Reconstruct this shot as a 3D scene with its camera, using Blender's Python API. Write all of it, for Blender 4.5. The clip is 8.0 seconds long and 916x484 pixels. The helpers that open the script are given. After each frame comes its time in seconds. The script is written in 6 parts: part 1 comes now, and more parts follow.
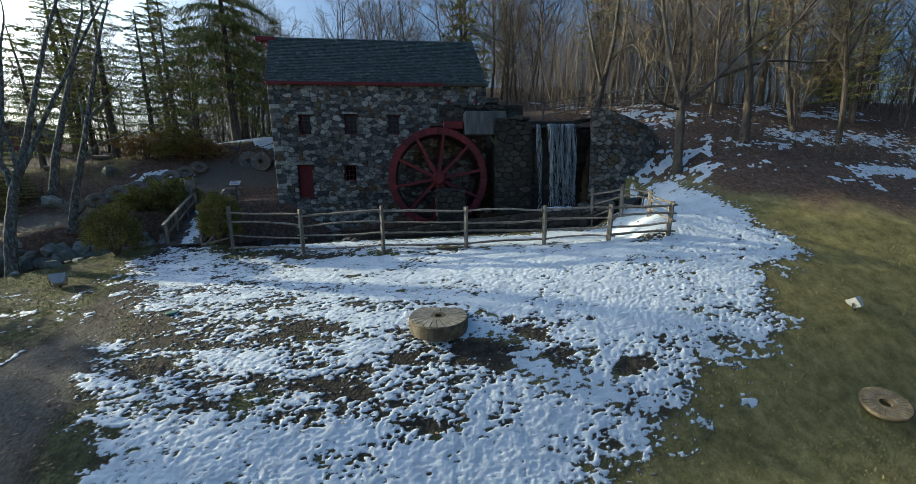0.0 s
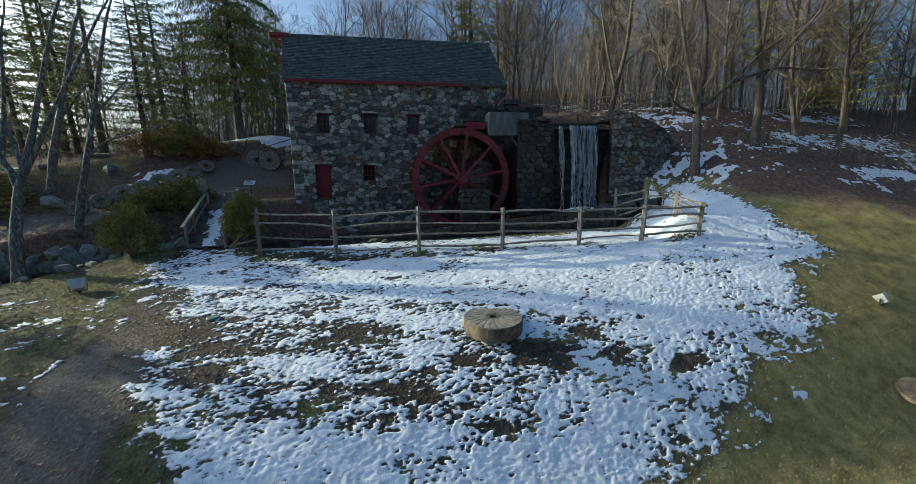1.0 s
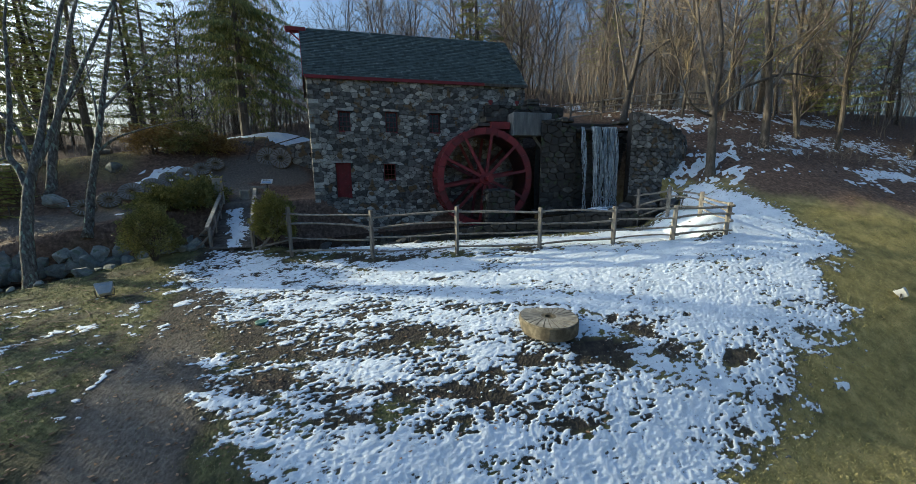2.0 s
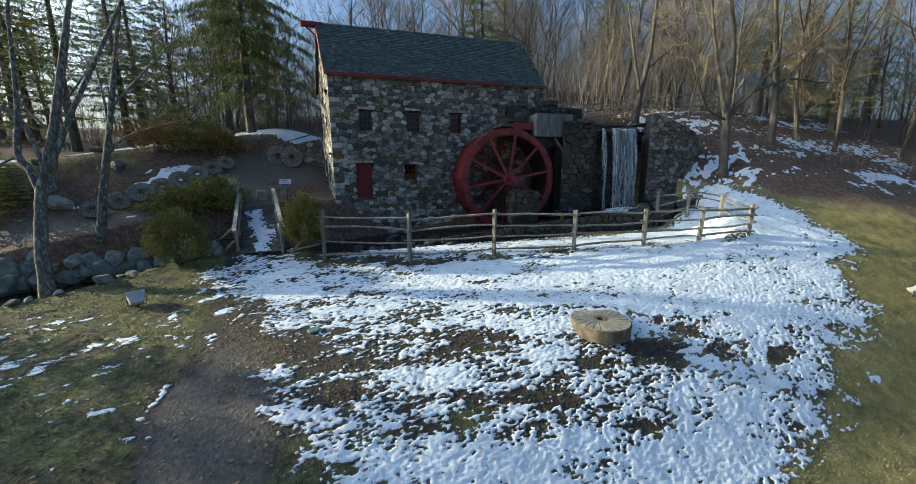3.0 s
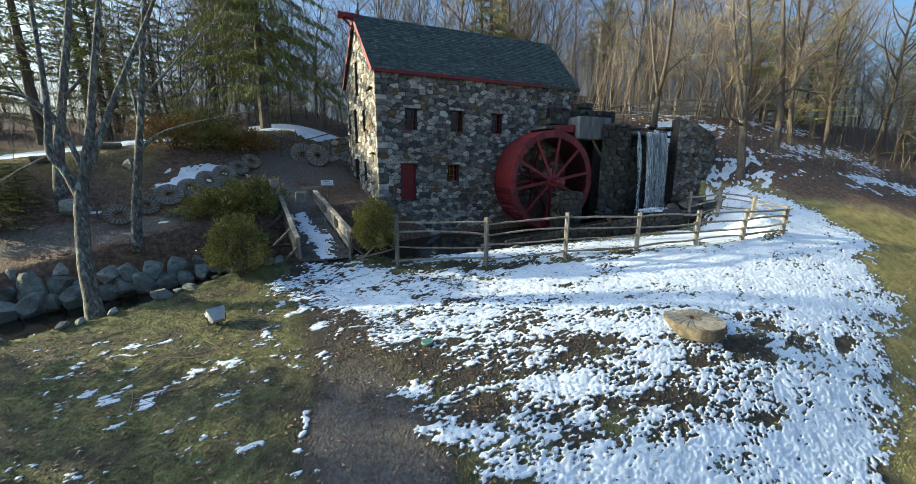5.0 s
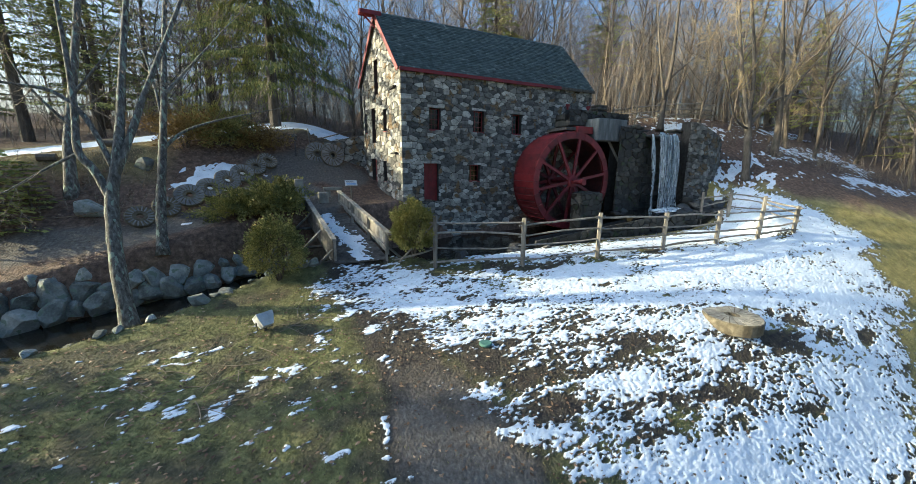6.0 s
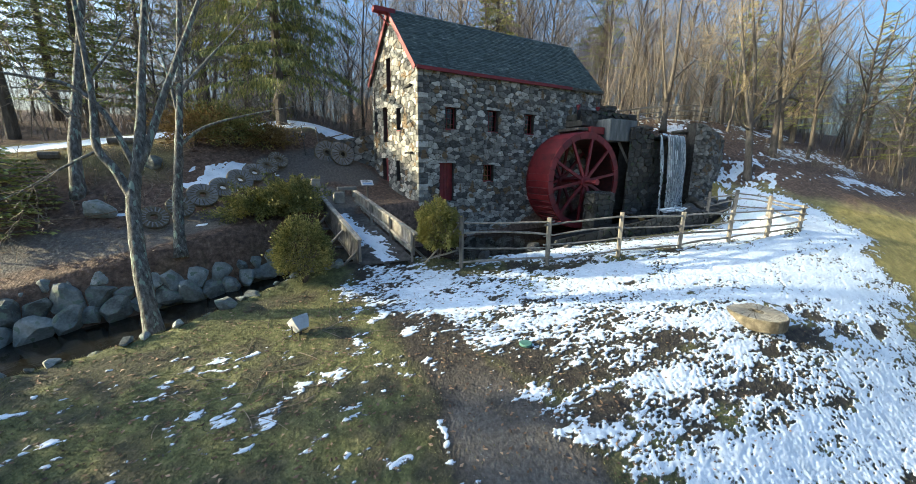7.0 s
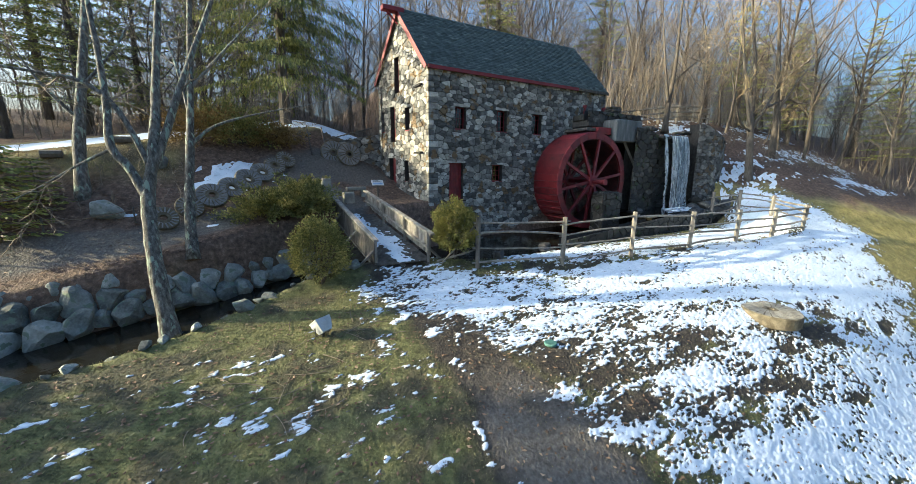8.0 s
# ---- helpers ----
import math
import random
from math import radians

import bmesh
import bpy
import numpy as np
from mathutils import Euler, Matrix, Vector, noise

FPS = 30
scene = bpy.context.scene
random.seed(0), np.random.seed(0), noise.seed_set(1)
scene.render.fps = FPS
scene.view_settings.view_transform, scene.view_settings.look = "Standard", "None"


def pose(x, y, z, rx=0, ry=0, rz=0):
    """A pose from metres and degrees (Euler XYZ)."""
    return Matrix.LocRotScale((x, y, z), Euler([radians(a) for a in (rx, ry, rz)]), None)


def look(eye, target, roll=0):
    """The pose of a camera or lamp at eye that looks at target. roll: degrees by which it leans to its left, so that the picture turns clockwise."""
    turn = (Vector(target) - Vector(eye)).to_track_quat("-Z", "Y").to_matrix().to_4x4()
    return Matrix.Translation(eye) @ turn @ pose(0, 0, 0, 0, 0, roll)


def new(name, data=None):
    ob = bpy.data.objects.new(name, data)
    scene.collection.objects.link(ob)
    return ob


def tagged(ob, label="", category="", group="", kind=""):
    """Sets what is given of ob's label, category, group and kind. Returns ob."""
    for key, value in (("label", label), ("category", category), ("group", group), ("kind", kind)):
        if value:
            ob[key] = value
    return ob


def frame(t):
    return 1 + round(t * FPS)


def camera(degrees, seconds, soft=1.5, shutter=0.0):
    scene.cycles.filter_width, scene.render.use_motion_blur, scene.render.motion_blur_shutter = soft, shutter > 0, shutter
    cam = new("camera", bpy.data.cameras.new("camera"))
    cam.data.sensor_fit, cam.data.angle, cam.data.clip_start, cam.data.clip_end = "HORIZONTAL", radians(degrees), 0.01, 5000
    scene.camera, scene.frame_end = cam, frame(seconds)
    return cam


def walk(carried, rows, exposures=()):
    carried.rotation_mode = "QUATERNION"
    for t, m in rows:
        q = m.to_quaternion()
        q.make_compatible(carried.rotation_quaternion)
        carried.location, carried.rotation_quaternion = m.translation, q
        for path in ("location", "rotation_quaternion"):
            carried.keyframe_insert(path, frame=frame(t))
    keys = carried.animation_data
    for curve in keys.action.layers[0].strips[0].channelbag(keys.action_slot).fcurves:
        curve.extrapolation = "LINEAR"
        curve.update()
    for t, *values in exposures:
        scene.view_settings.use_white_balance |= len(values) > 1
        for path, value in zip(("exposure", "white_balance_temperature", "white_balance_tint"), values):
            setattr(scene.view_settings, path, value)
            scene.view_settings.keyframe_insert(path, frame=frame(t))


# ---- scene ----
cam = camera(104.89, 8.0, 0.8)
# seconds, eye x, y, z, yaw to the left, pitch, roll
PATH = [
    (0.0, 8.500, -22.999, 3.716, -6.211, -10.174, -0.901),
    (0.5, 7.328, -22.856, 3.758, -7.650, -10.208, -0.814),
    (1.0, 6.145, -22.670, 3.794, -9.147, -10.244, -0.677),
    (1.5, 4.930, -22.458, 3.821, -10.675, -10.344, -0.539),
    (3.0, 1.367, -21.541, 4.230, -15.266, -11.382, -0.176),
    (3.5, 0.229, -21.172, 4.401, -16.876, -11.733, -0.108),
    (4.0, -0.898, -20.782, 4.508, -18.464, -11.991, -0.019),
    (4.5, -2.032, -20.296, 4.562, -20.025, -12.108, 0.106),
    (6.0, -5.361, -18.822, 4.572, -24.685, -12.119, 0.535),
    (6.5, -6.162, -18.360, 4.538, -25.969, -12.090, 0.620),
    (7.0, -6.791, -18.009, 4.516, -26.962, -12.035, 0.654),
    (7.5, -7.261, -17.718, 4.492, -27.703, -11.967, 0.683),
    (8.0, -7.644, -17.472, 4.444, -28.336, -11.841, 0.692),
]


def view(x, y, z, yaw, pitch, roll):
    yaw, pitch = radians(yaw), radians(pitch)
    way = Vector((-math.sin(yaw) * math.cos(pitch), math.cos(yaw) * math.cos(pitch), math.sin(pitch)))
    return look((x, y, z), Vector((x, y, z)) + 2 * way, roll)


walk(cam, [(row[0], view(*row[1:])) for row in PATH],
     exposures=[(0.0, 0.74, 4580, -1), (1.5, 0.9, 4600, -1), (3.0, 1.22, 4660, -1), (4.5, 1.42, 4700, -1), (6.0, 1.68, 4740, -1), (8.0, 1.84, 4770, 0)])

# world and sun: a low winter sun from the left, behind the mill's gable
SUN_FROM = Vector((-0.91, 0.36, 0.3)).normalized()
world = bpy.data.worlds.new("world")
scene.world = world
world.use_nodes = True
wn = world.node_tree
sky = wn.nodes.new("ShaderNodeTexSky")
sky.sky_type, sky.sun_disc = "NISHITA", False
sky.sun_elevation, sky.sun_rotation = radians(17.7), math.atan2(SUN_FROM.x, SUN_FROM.y)
sky.dust_density, sky.ozone_density = 8.0, 1.3
wn.links.new(sky.outputs[0], wn.nodes["Background"].inputs[0])
wn.nodes["Background"].inputs[1].default_value = 0.095
sun = new("sun", bpy.data.lights.new("sun", "SUN"))
sun.data.energy, sun.data.angle, sun.data.color = 4.4, radians(0.6), (1.0, 0.7, 0.34)
sun.matrix_world = look(SUN_FROM * 60, (0, 0, 0))


# ---- materials ----
def ramp_material(name, stops, scale=4.0, detail=6.0, rough=0.85, bump=0.3, fine=30.0, metal=0.0, pieces=0.0, stretch=(1, 1, 1), spots=None, emit=0.0):
    """Noise through a colour ramp, a finer noise over it, and relief. pieces: how far single pieces differ in tone. spots: (colour, size, amount)."""
    m = bpy.data.materials.new(name)
    m.use_nodes = True
    n, lk = m.node_tree.nodes, m.node_tree.links
    p = n["Principled BSDF"]
    tc = n.new("ShaderNodeTexCoord")
    mp = n.new("ShaderNodeMapping")
    mp.inputs["Scale"].default_value = stretch
    lk.new(tc.outputs["Object"], mp.inputs[0])
    big, small = n.new("ShaderNodeTexNoise"), n.new("ShaderNodeTexNoise")
    big.inputs["Scale"].default_value, big.inputs["Detail"].default_value = scale, detail
    small.inputs["Scale"].default_value, small.inputs["Detail"].default_value = fine, 5
    for t in (big, small):
        lk.new(mp.outputs[0], t.inputs["Vector"])
    add = n.new("ShaderNodeMath")
    add.operation = "MULTIPLY_ADD"
    lk.new(small.outputs[0], add.inputs[0])
    add.inputs[1].default_value = 0.45
    lk.new(big.outputs[0], add.inputs[2])
    fac = n.new("ShaderNodeMath")
    fac.operation = "SUBTRACT"
    lk.new(add.outputs[0], fac.inputs[0])
    fac.inputs[1].default_value = 0.225
    value = fac.outputs[0]
    if pieces:
        geo, info = n.new("ShaderNodeNewGeometry"), n.new("ShaderNodeObjectInfo")
        both = n.new("ShaderNodeMath")
        lk.new(geo.outputs["Random Per Island"], both.inputs[0])
        lk.new(info.outputs["Random"], both.inputs[1])
        fr = n.new("ShaderNodeMath")
        fr.operation = "FRACT"
        lk.new(both.outputs[0], fr.inputs[0])
        off = n.new("ShaderNodeMath")
        off.operation = "MULTIPLY_ADD"
        lk.new(fr.outputs[0], off.inputs[0])
        off.inputs[1].default_value = pieces
        lk.new(value, off.inputs[2])
        less = n.new("ShaderNodeMath")
        less.operation = "SUBTRACT"
        lk.new(off.outputs[0], less.inputs[0])
        less.inputs[1].default_value = pieces / 2
        value = less.outputs[0]
    cr = n.new("ShaderNodeValToRGB")
    while len(cr.color_ramp.elements) < len(stops):
        cr.color_ramp.elements.new(0.5)
    for e, (at, col) in zip(cr.color_ramp.elements, stops):
        e.position, e.color = at, (*col, 1)
    lk.new(value, cr.inputs[0])
    colour = cr.outputs[0]
    if spots:
        sp = n.new("ShaderNodeTexNoise")
        sp.inputs["Scale"].default_value, sp.inputs["Detail"].default_value = spots[1], 4
        lk.new(mp.outputs[0], sp.inputs["Vector"])
        gt = n.new("ShaderNodeMapRange")
        gt.inputs[1].default_value, gt.inputs[2].default_value = 1 - spots[2], 1.04 - spots[2]
        lk.new(sp.outputs[0], gt.inputs[0])
        mx = n.new("ShaderNodeMix")
        mx.data_type = "RGBA"
        lk.new(gt.outputs[0], mx.inputs[0])
        lk.new(colour, mx.inputs[6])
        mx.inputs[7].default_value = (*spots[0], 1)
        colour = mx.outputs[2]
    lk.new(colour, p.inputs["Base Color"])
    p.inputs["Roughness"].default_value, p.inputs["Metallic"].default_value = rough, metal
    if bump:
        b = n.new("ShaderNodeBump")
        b.inputs["Strength"].default_value, b.inputs["Distance"].default_value = bump, 0.03
        lk.new(add.outputs[0], b.inputs["Height"])
        lk.new(b.outputs[0], p.inputs["Normal"])
    return m


STONE = ramp_material("field_stone", [(0.1, (0.05, 0.048, 0.044)), (0.34, (0.125, 0.12, 0.11)), (0.58, (0.215, 0.205, 0.182)), (0.8, (0.37, 0.35, 0.305)), (0.95, (0.52, 0.5, 0.45))], 4, 9, 0.9, 0.9, 32, pieces=0.78, spots=((0.15, 0.105, 0.055), 1.7, 0.42))
# Wet stone, darkened further to stand for shade on pier and recess.
WET_SHADE_STONE = ramp_material("wet_shade_dark_stone", [(0.2, (0.012, 0.011, 0.01)), (0.55, (0.03, 0.028, 0.024)), (0.85, (0.075, 0.068, 0.058))], 3, 6, 0.5, 0.5, 25, pieces=0.5, spots=((0.03, 0.045, 0.015), 2.0, 0.38))
DAM_STONE = ramp_material("dark_brown_stone", [(0.2, (0.014, 0.012, 0.01)), (0.5, (0.036, 0.031, 0.025)), (0.8, (0.085, 0.076, 0.062)), (0.95, (0.17, 0.155, 0.13))], 3, 7, 0.75, 0.6, 22, pieces=0.5, spots=((0.045, 0.055, 0.02), 2.2, 0.4))
# Darker copy of the field stone: the curved wall's shade is in its colour.
TOWER_STONE = ramp_material("shade_grey_fieldstone", [(0.15, (0.04, 0.038, 0.034)), (0.45, (0.105, 0.1, 0.092)), (0.7, (0.18, 0.173, 0.157)), (0.92, (0.3, 0.29, 0.26))], 4, 9, 0.9, 0.8, 32, pieces=0.55, spots=((0.11, 0.08, 0.045), 1.7, 0.4))
MORTAR = ramp_material("dark_mortar", [(0.3, (0.018, 0.016, 0.014)), (0.7, (0.05, 0.046, 0.041))], 5, 5, 0.95, 0.5)
BOULDER = ramp_material("lichen_boulder", [(0.15, (0.075, 0.077, 0.068)), (0.4, (0.165, 0.17, 0.152)), (0.65, (0.28, 0.285, 0.26)), (0.9, (0.44, 0.44, 0.41))], 1.6, 9, 0.9, 0.9, 10, pieces=0.5, spots=((0.16, 0.19, 0.14), 2.5, 0.42))
DARK_ROCK = ramp_material("dark_pool_rock", [(0.2, (0.02, 0.019, 0.017)), (0.6, (0.06, 0.056, 0.05)), (0.9, (0.16, 0.15, 0.13))], 2, 7, 0.55, 0.6, 14, pieces=0.3)
GRANITE = ramp_material("millstone_granite", [(0.2, (0.13, 0.12, 0.1)), (0.5, (0.24, 0.22, 0.18)), (0.8, (0.36, 0.34, 0.29))], 4, 8, 0.9, 0.4, 60)
# Brown of the stone's side, dark enough to paint shade into the furrows too.
GRANITE_SIDE_SHADE = ramp_material("brown_side_and_furrow_shade", [(0.2, (0.04, 0.032, 0.02)), (0.5, (0.11, 0.09, 0.055)), (0.8, (0.22, 0.19, 0.13))], 5, 8, 0.85, 0.5, 50)
GRANITE_DARK = ramp_material("millstone_dark_face", [(0.2, (0.09, 0.085, 0.082)), (0.5, (0.19, 0.18, 0.17)), (0.8, (0.31, 0.295, 0.275))], 4, 8, 0.9, 0.4, 60)
# Purple-grey stone, its colour lowered for the shade it partly lies in.
GRANITE_GREY = ramp_material("shade_dark_grey_millstone", [(0.2, (0.035, 0.033, 0.037)), (0.5, (0.075, 0.071, 0.078)), (0.8, (0.13, 0.123, 0.13))], 4, 8, 0.9, 0.4, 60)
SHINGLE = ramp_material("slate_green_shingle", [(0.1, (0.02, 0.03, 0.03)), (0.42, (0.044, 0.06, 0.058)), (0.75, (0.072, 0.095, 0.09)), (0.9, (0.12, 0.14, 0.132)), (0.98, (0.24, 0.25, 0.235))], 5, 6, 0.9, 0.4, 40, pieces=0.55)
RED = ramp_material("red_paint", [(0.2, (0.085, 0.007, 0.01)), (0.6, (0.16, 0.011, 0.016)), (0.9, (0.22, 0.028, 0.03))], 3, 6, 0.6, 0.15, 30)
RED_WHEEL = ramp_material("weathered_red_wheel_paint", [(0.15, (0.045, 0.005, 0.008)), (0.5, (0.13, 0.009, 0.015)), (0.9, (0.21, 0.022, 0.026))], 2.5, 7, 0.6, 0.3, 30, pieces=0.35)
# Darker red for buckets and drum: shade inside the wheel, put into the colour.
WHEEL_SHADE = ramp_material("shaded_wheel_boards", [(0.2, (0.02, 0.008, 0.008)), (0.8, (0.09, 0.02, 0.02))], 3, 6, 0.5, 0.3, 20, pieces=0.3)
OLD_WOOD = ramp_material("grey_weathered_wood", [(0.2, (0.1, 0.085, 0.07)), (0.5, (0.2, 0.18, 0.15)), (0.8, (0.34, 0.31, 0.27))], 6, 7, 0.85, 0.5, 40, pieces=0.3, stretch=(1, 1, 0.35))
DARK_WOOD = ramp_material("dark_weathered_wood", [(0.2, (0.035, 0.03, 0.025)), (0.5, (0.085, 0.075, 0.062)), (0.85, (0.17, 0.15, 0.125))], 6, 7, 0.85, 0.5, 40, pieces=0.3, stretch=(1, 1, 0.35))
CONCRETE = ramp_material("stained_concrete", [(0.2, (0.05, 0.053, 0.052)), (0.55, (0.12, 0.125, 0.128)), (0.85, (0.24, 0.245, 0.245))], 1.5, 8, 0.85, 0.3, 25, stretch=(3, 3, 0.6))
BARK = ramp_material("grey_lichen_bark", [(0.25, (0.03, 0.027, 0.023)), (0.5, (0.12, 0.11, 0.095)), (0.75, (0.26, 0.25, 0.225))], 9, 9, 0.95, 1.0, 45, pieces=0.12, stretch=(1.5, 1.5, 0.5), spots=((0.24, 0.28, 0.22), 5.5, 0.43))
BARK_BROWN = ramp_material("brown_bark", [(0.2, (0.035, 0.029, 0.022)), (0.5, (0.09, 0.074, 0.057)), (0.85, (0.18, 0.15, 0.117))], 5, 8, 0.95, 0.9, 30, pieces=0.3, stretch=(1.5, 1.5, 0.4))
# Twigs of the one sunlit tree, with the low sun's gold in their colour.
SUN_GOLD_TWIG = ramp_material("sun_gold_twigs", [(0.2, (0.16, 0.12, 0.06)), (0.8, (0.38, 0.3, 0.16))], 2, 4, 0.9, 0, 10, pieces=0.3)
DARK_TWIG = ramp_material("dark_brown_twigs", [(0.2, (0.09, 0.072, 0.052)), (0.8, (0.27, 0.22, 0.16))], 2, 4, 0.9, 0, 10, pieces=0.5)
TWIG = ramp_material("bare_twigs", [(0.2, (0.1, 0.08, 0.055)), (0.8, (0.3, 0.24, 0.165))], 2, 4, 0.9, 0, 10, pieces=0.3)
NEEDLE = ramp_material("spruce_needles", [(0.15, (0.06, 0.08, 0.018)), (0.5, (0.18, 0.19, 0.038)), (0.85, (0.4, 0.36, 0.08))], 1.2, 5, 0.7, 0, 10, pieces=0.5)
PINE = ramp_material("pine_needles", [(0.15, (0.12, 0.145, 0.03)), (0.5, (0.27, 0.285, 0.065)), (0.85, (0.48, 0.43, 0.12))], 1.2, 5, 0.7, 0, 10, pieces=0.5)
JUNIPER = ramp_material("juniper_foliage", [(0.15, (0.075, 0.085, 0.024)), (0.5, (0.2, 0.2, 0.055)), (0.85, (0.43, 0.37, 0.11))], 1.5, 5, 0.75, 0, 10, pieces=0.6)
GOLD_BUSH = ramp_material("yellow_green_foliage", [(0.15, (0.09, 0.095, 0.02)), (0.5, (0.2, 0.2, 0.045)), (0.85, (0.3, 0.26, 0.07))], 1.5, 5, 0.75, 0, 10, pieces=0.6)
RUST_BUSH = ramp_material("winter_brown_foliage", [(0.15, (0.1, 0.065, 0.022)), (0.5, (0.22, 0.15, 0.045)), (0.85, (0.38, 0.27, 0.09))], 1.5, 5, 0.8, 0, 10, pieces=0.6)
SNOW = ramp_material("trodden_snow", [(0.2, (0.54, 0.585, 0.635)), (0.5, (0.71, 0.75, 0.8)), (0.9, (0.83, 0.86, 0.9))], 2, 9, 0.6, 0.5, 16)
WHITE_PAINT = ramp_material("white_painted_metal", [(0.2, (0.34, 0.34, 0.34)), (0.8, (0.55, 0.55, 0.54))], 3, 5, 0.5, 0.1, 20)
DARK_METAL = ramp_material("dark_metal", [(0.2, (0.03, 0.03, 0.03)), (0.8, (0.08, 0.08, 0.08))], 5, 5, 0.5, 0.1, 20, metal=0.6)
# Near black: the darkness of unlit rooms given as a colour.
PLAIN_DARK = ramp_material("unlit_interior_black", [(0.2, (0.008, 0.007, 0.006)), (0.8, (0.02, 0.018, 0.016))], 3, 4, 0.95, 0, 10)
ROPE = ramp_material("rope", [(0.2, (0.14, 0.1, 0.06)), (0.8, (0.24, 0.18, 0.12))], 20, 4, 0.9, 0, 10)
TEAL = ramp_material("faded_green_plastic", [(0.2, (0.05, 0.12, 0.1)), (0.8, (0.1, 0.2, 0.17))], 5, 4, 0.6, 0, 10)


def glass_material():
    m = bpy.data.materials.new("window_glass")
    m.use_nodes = True
    p = m.node_tree.nodes["Principled BSDF"]
    # Dark tint stands for the unlit rooms behind the panes.
    p.inputs["Base Color"].default_value = (0.1, 0.11, 0.11, 1)
    p.inputs["Roughness"].default_value, p.inputs["Transmission Weight"].default_value = 0.05, 1.0
    p.inputs["Specular IOR Level"].default_value = 0.12
    return m


def water_material(name, colour, rough, scale, strength):
    m = bpy.data.materials.new(name)
    m.use_nodes = True
    n, lk = m.node_tree.nodes, m.node_tree.links
    p = n["Principled BSDF"]
    p.inputs["Base Color"].default_value, p.inputs["Roughness"].default_value = (*colour, 1), rough
    p.inputs["IOR"].default_value = 1.33
    tc, no, b = n.new("ShaderNodeTexCoord"), n.new("ShaderNodeTexNoise"), n.new("ShaderNodeBump")
    no.inputs["Scale"].default_value, no.inputs["Detail"].default_value = scale, 4
    b.inputs["Strength"].default_value, b.inputs["Distance"].default_value = strength, 0.05
    lk.new(tc.outputs["Object"], no.inputs["Vector"])
    lk.new(no.outputs[0], b.inputs["Height"])
    lk.new(b.outputs[0], p.inputs["Normal"])
    return m


GLASS = glass_material()
WATER = water_material("dark_stream_water", (0.012, 0.011, 0.008), 0.06, 3.0, 0.25)
FALLS = ramp_material("falling_water", [(0.2, (0.2, 0.24, 0.28)), (0.5, (0.42, 0.47, 0.52)), (0.85, (0.75, 0.8, 0.84))], 6, 6, 0.35, 0.5, 30, stretch=(4, 4, 0.5), pieces=0.7)


# ---- building helpers ----
def mesh_data(name, verts, faces, material, smooth=False):
    me = bpy.data.meshes.new(name)
    me.from_pydata([tuple(map(float, v)) for v in verts], [], faces)
    me.materials.append(material)
    if smooth:
        me.polygons.foreach_set("use_smooth", [True] * len(me.polygons))
    me.update()
    return me


def place(name, me, parent=None, label=""):
    ob = new(name, me)
    if parent is not None:
        ob.parent = parent
        ob.matrix_parent_inverse = world_of(parent).inverted()
    if label:
        tagged(ob, label)
    return ob


def world_of(ob):
    m = ob.matrix_basis.copy()
    if ob.parent is not None:
        m = world_of(ob.parent) @ ob.matrix_parent_inverse @ m
    return m


def solid(name, verts, faces, material, parent=None, label="", smooth=False):
    return place(name, mesh_data(name, verts, faces, material, smooth), parent, label)


def thing(name, at, label, category, group="", kind=""):
    ob = new(name)
    ob.empty_display_size = 0.2
    ob.matrix_basis = Matrix.Translation(at)
    return tagged(ob, label, category, group, kind)


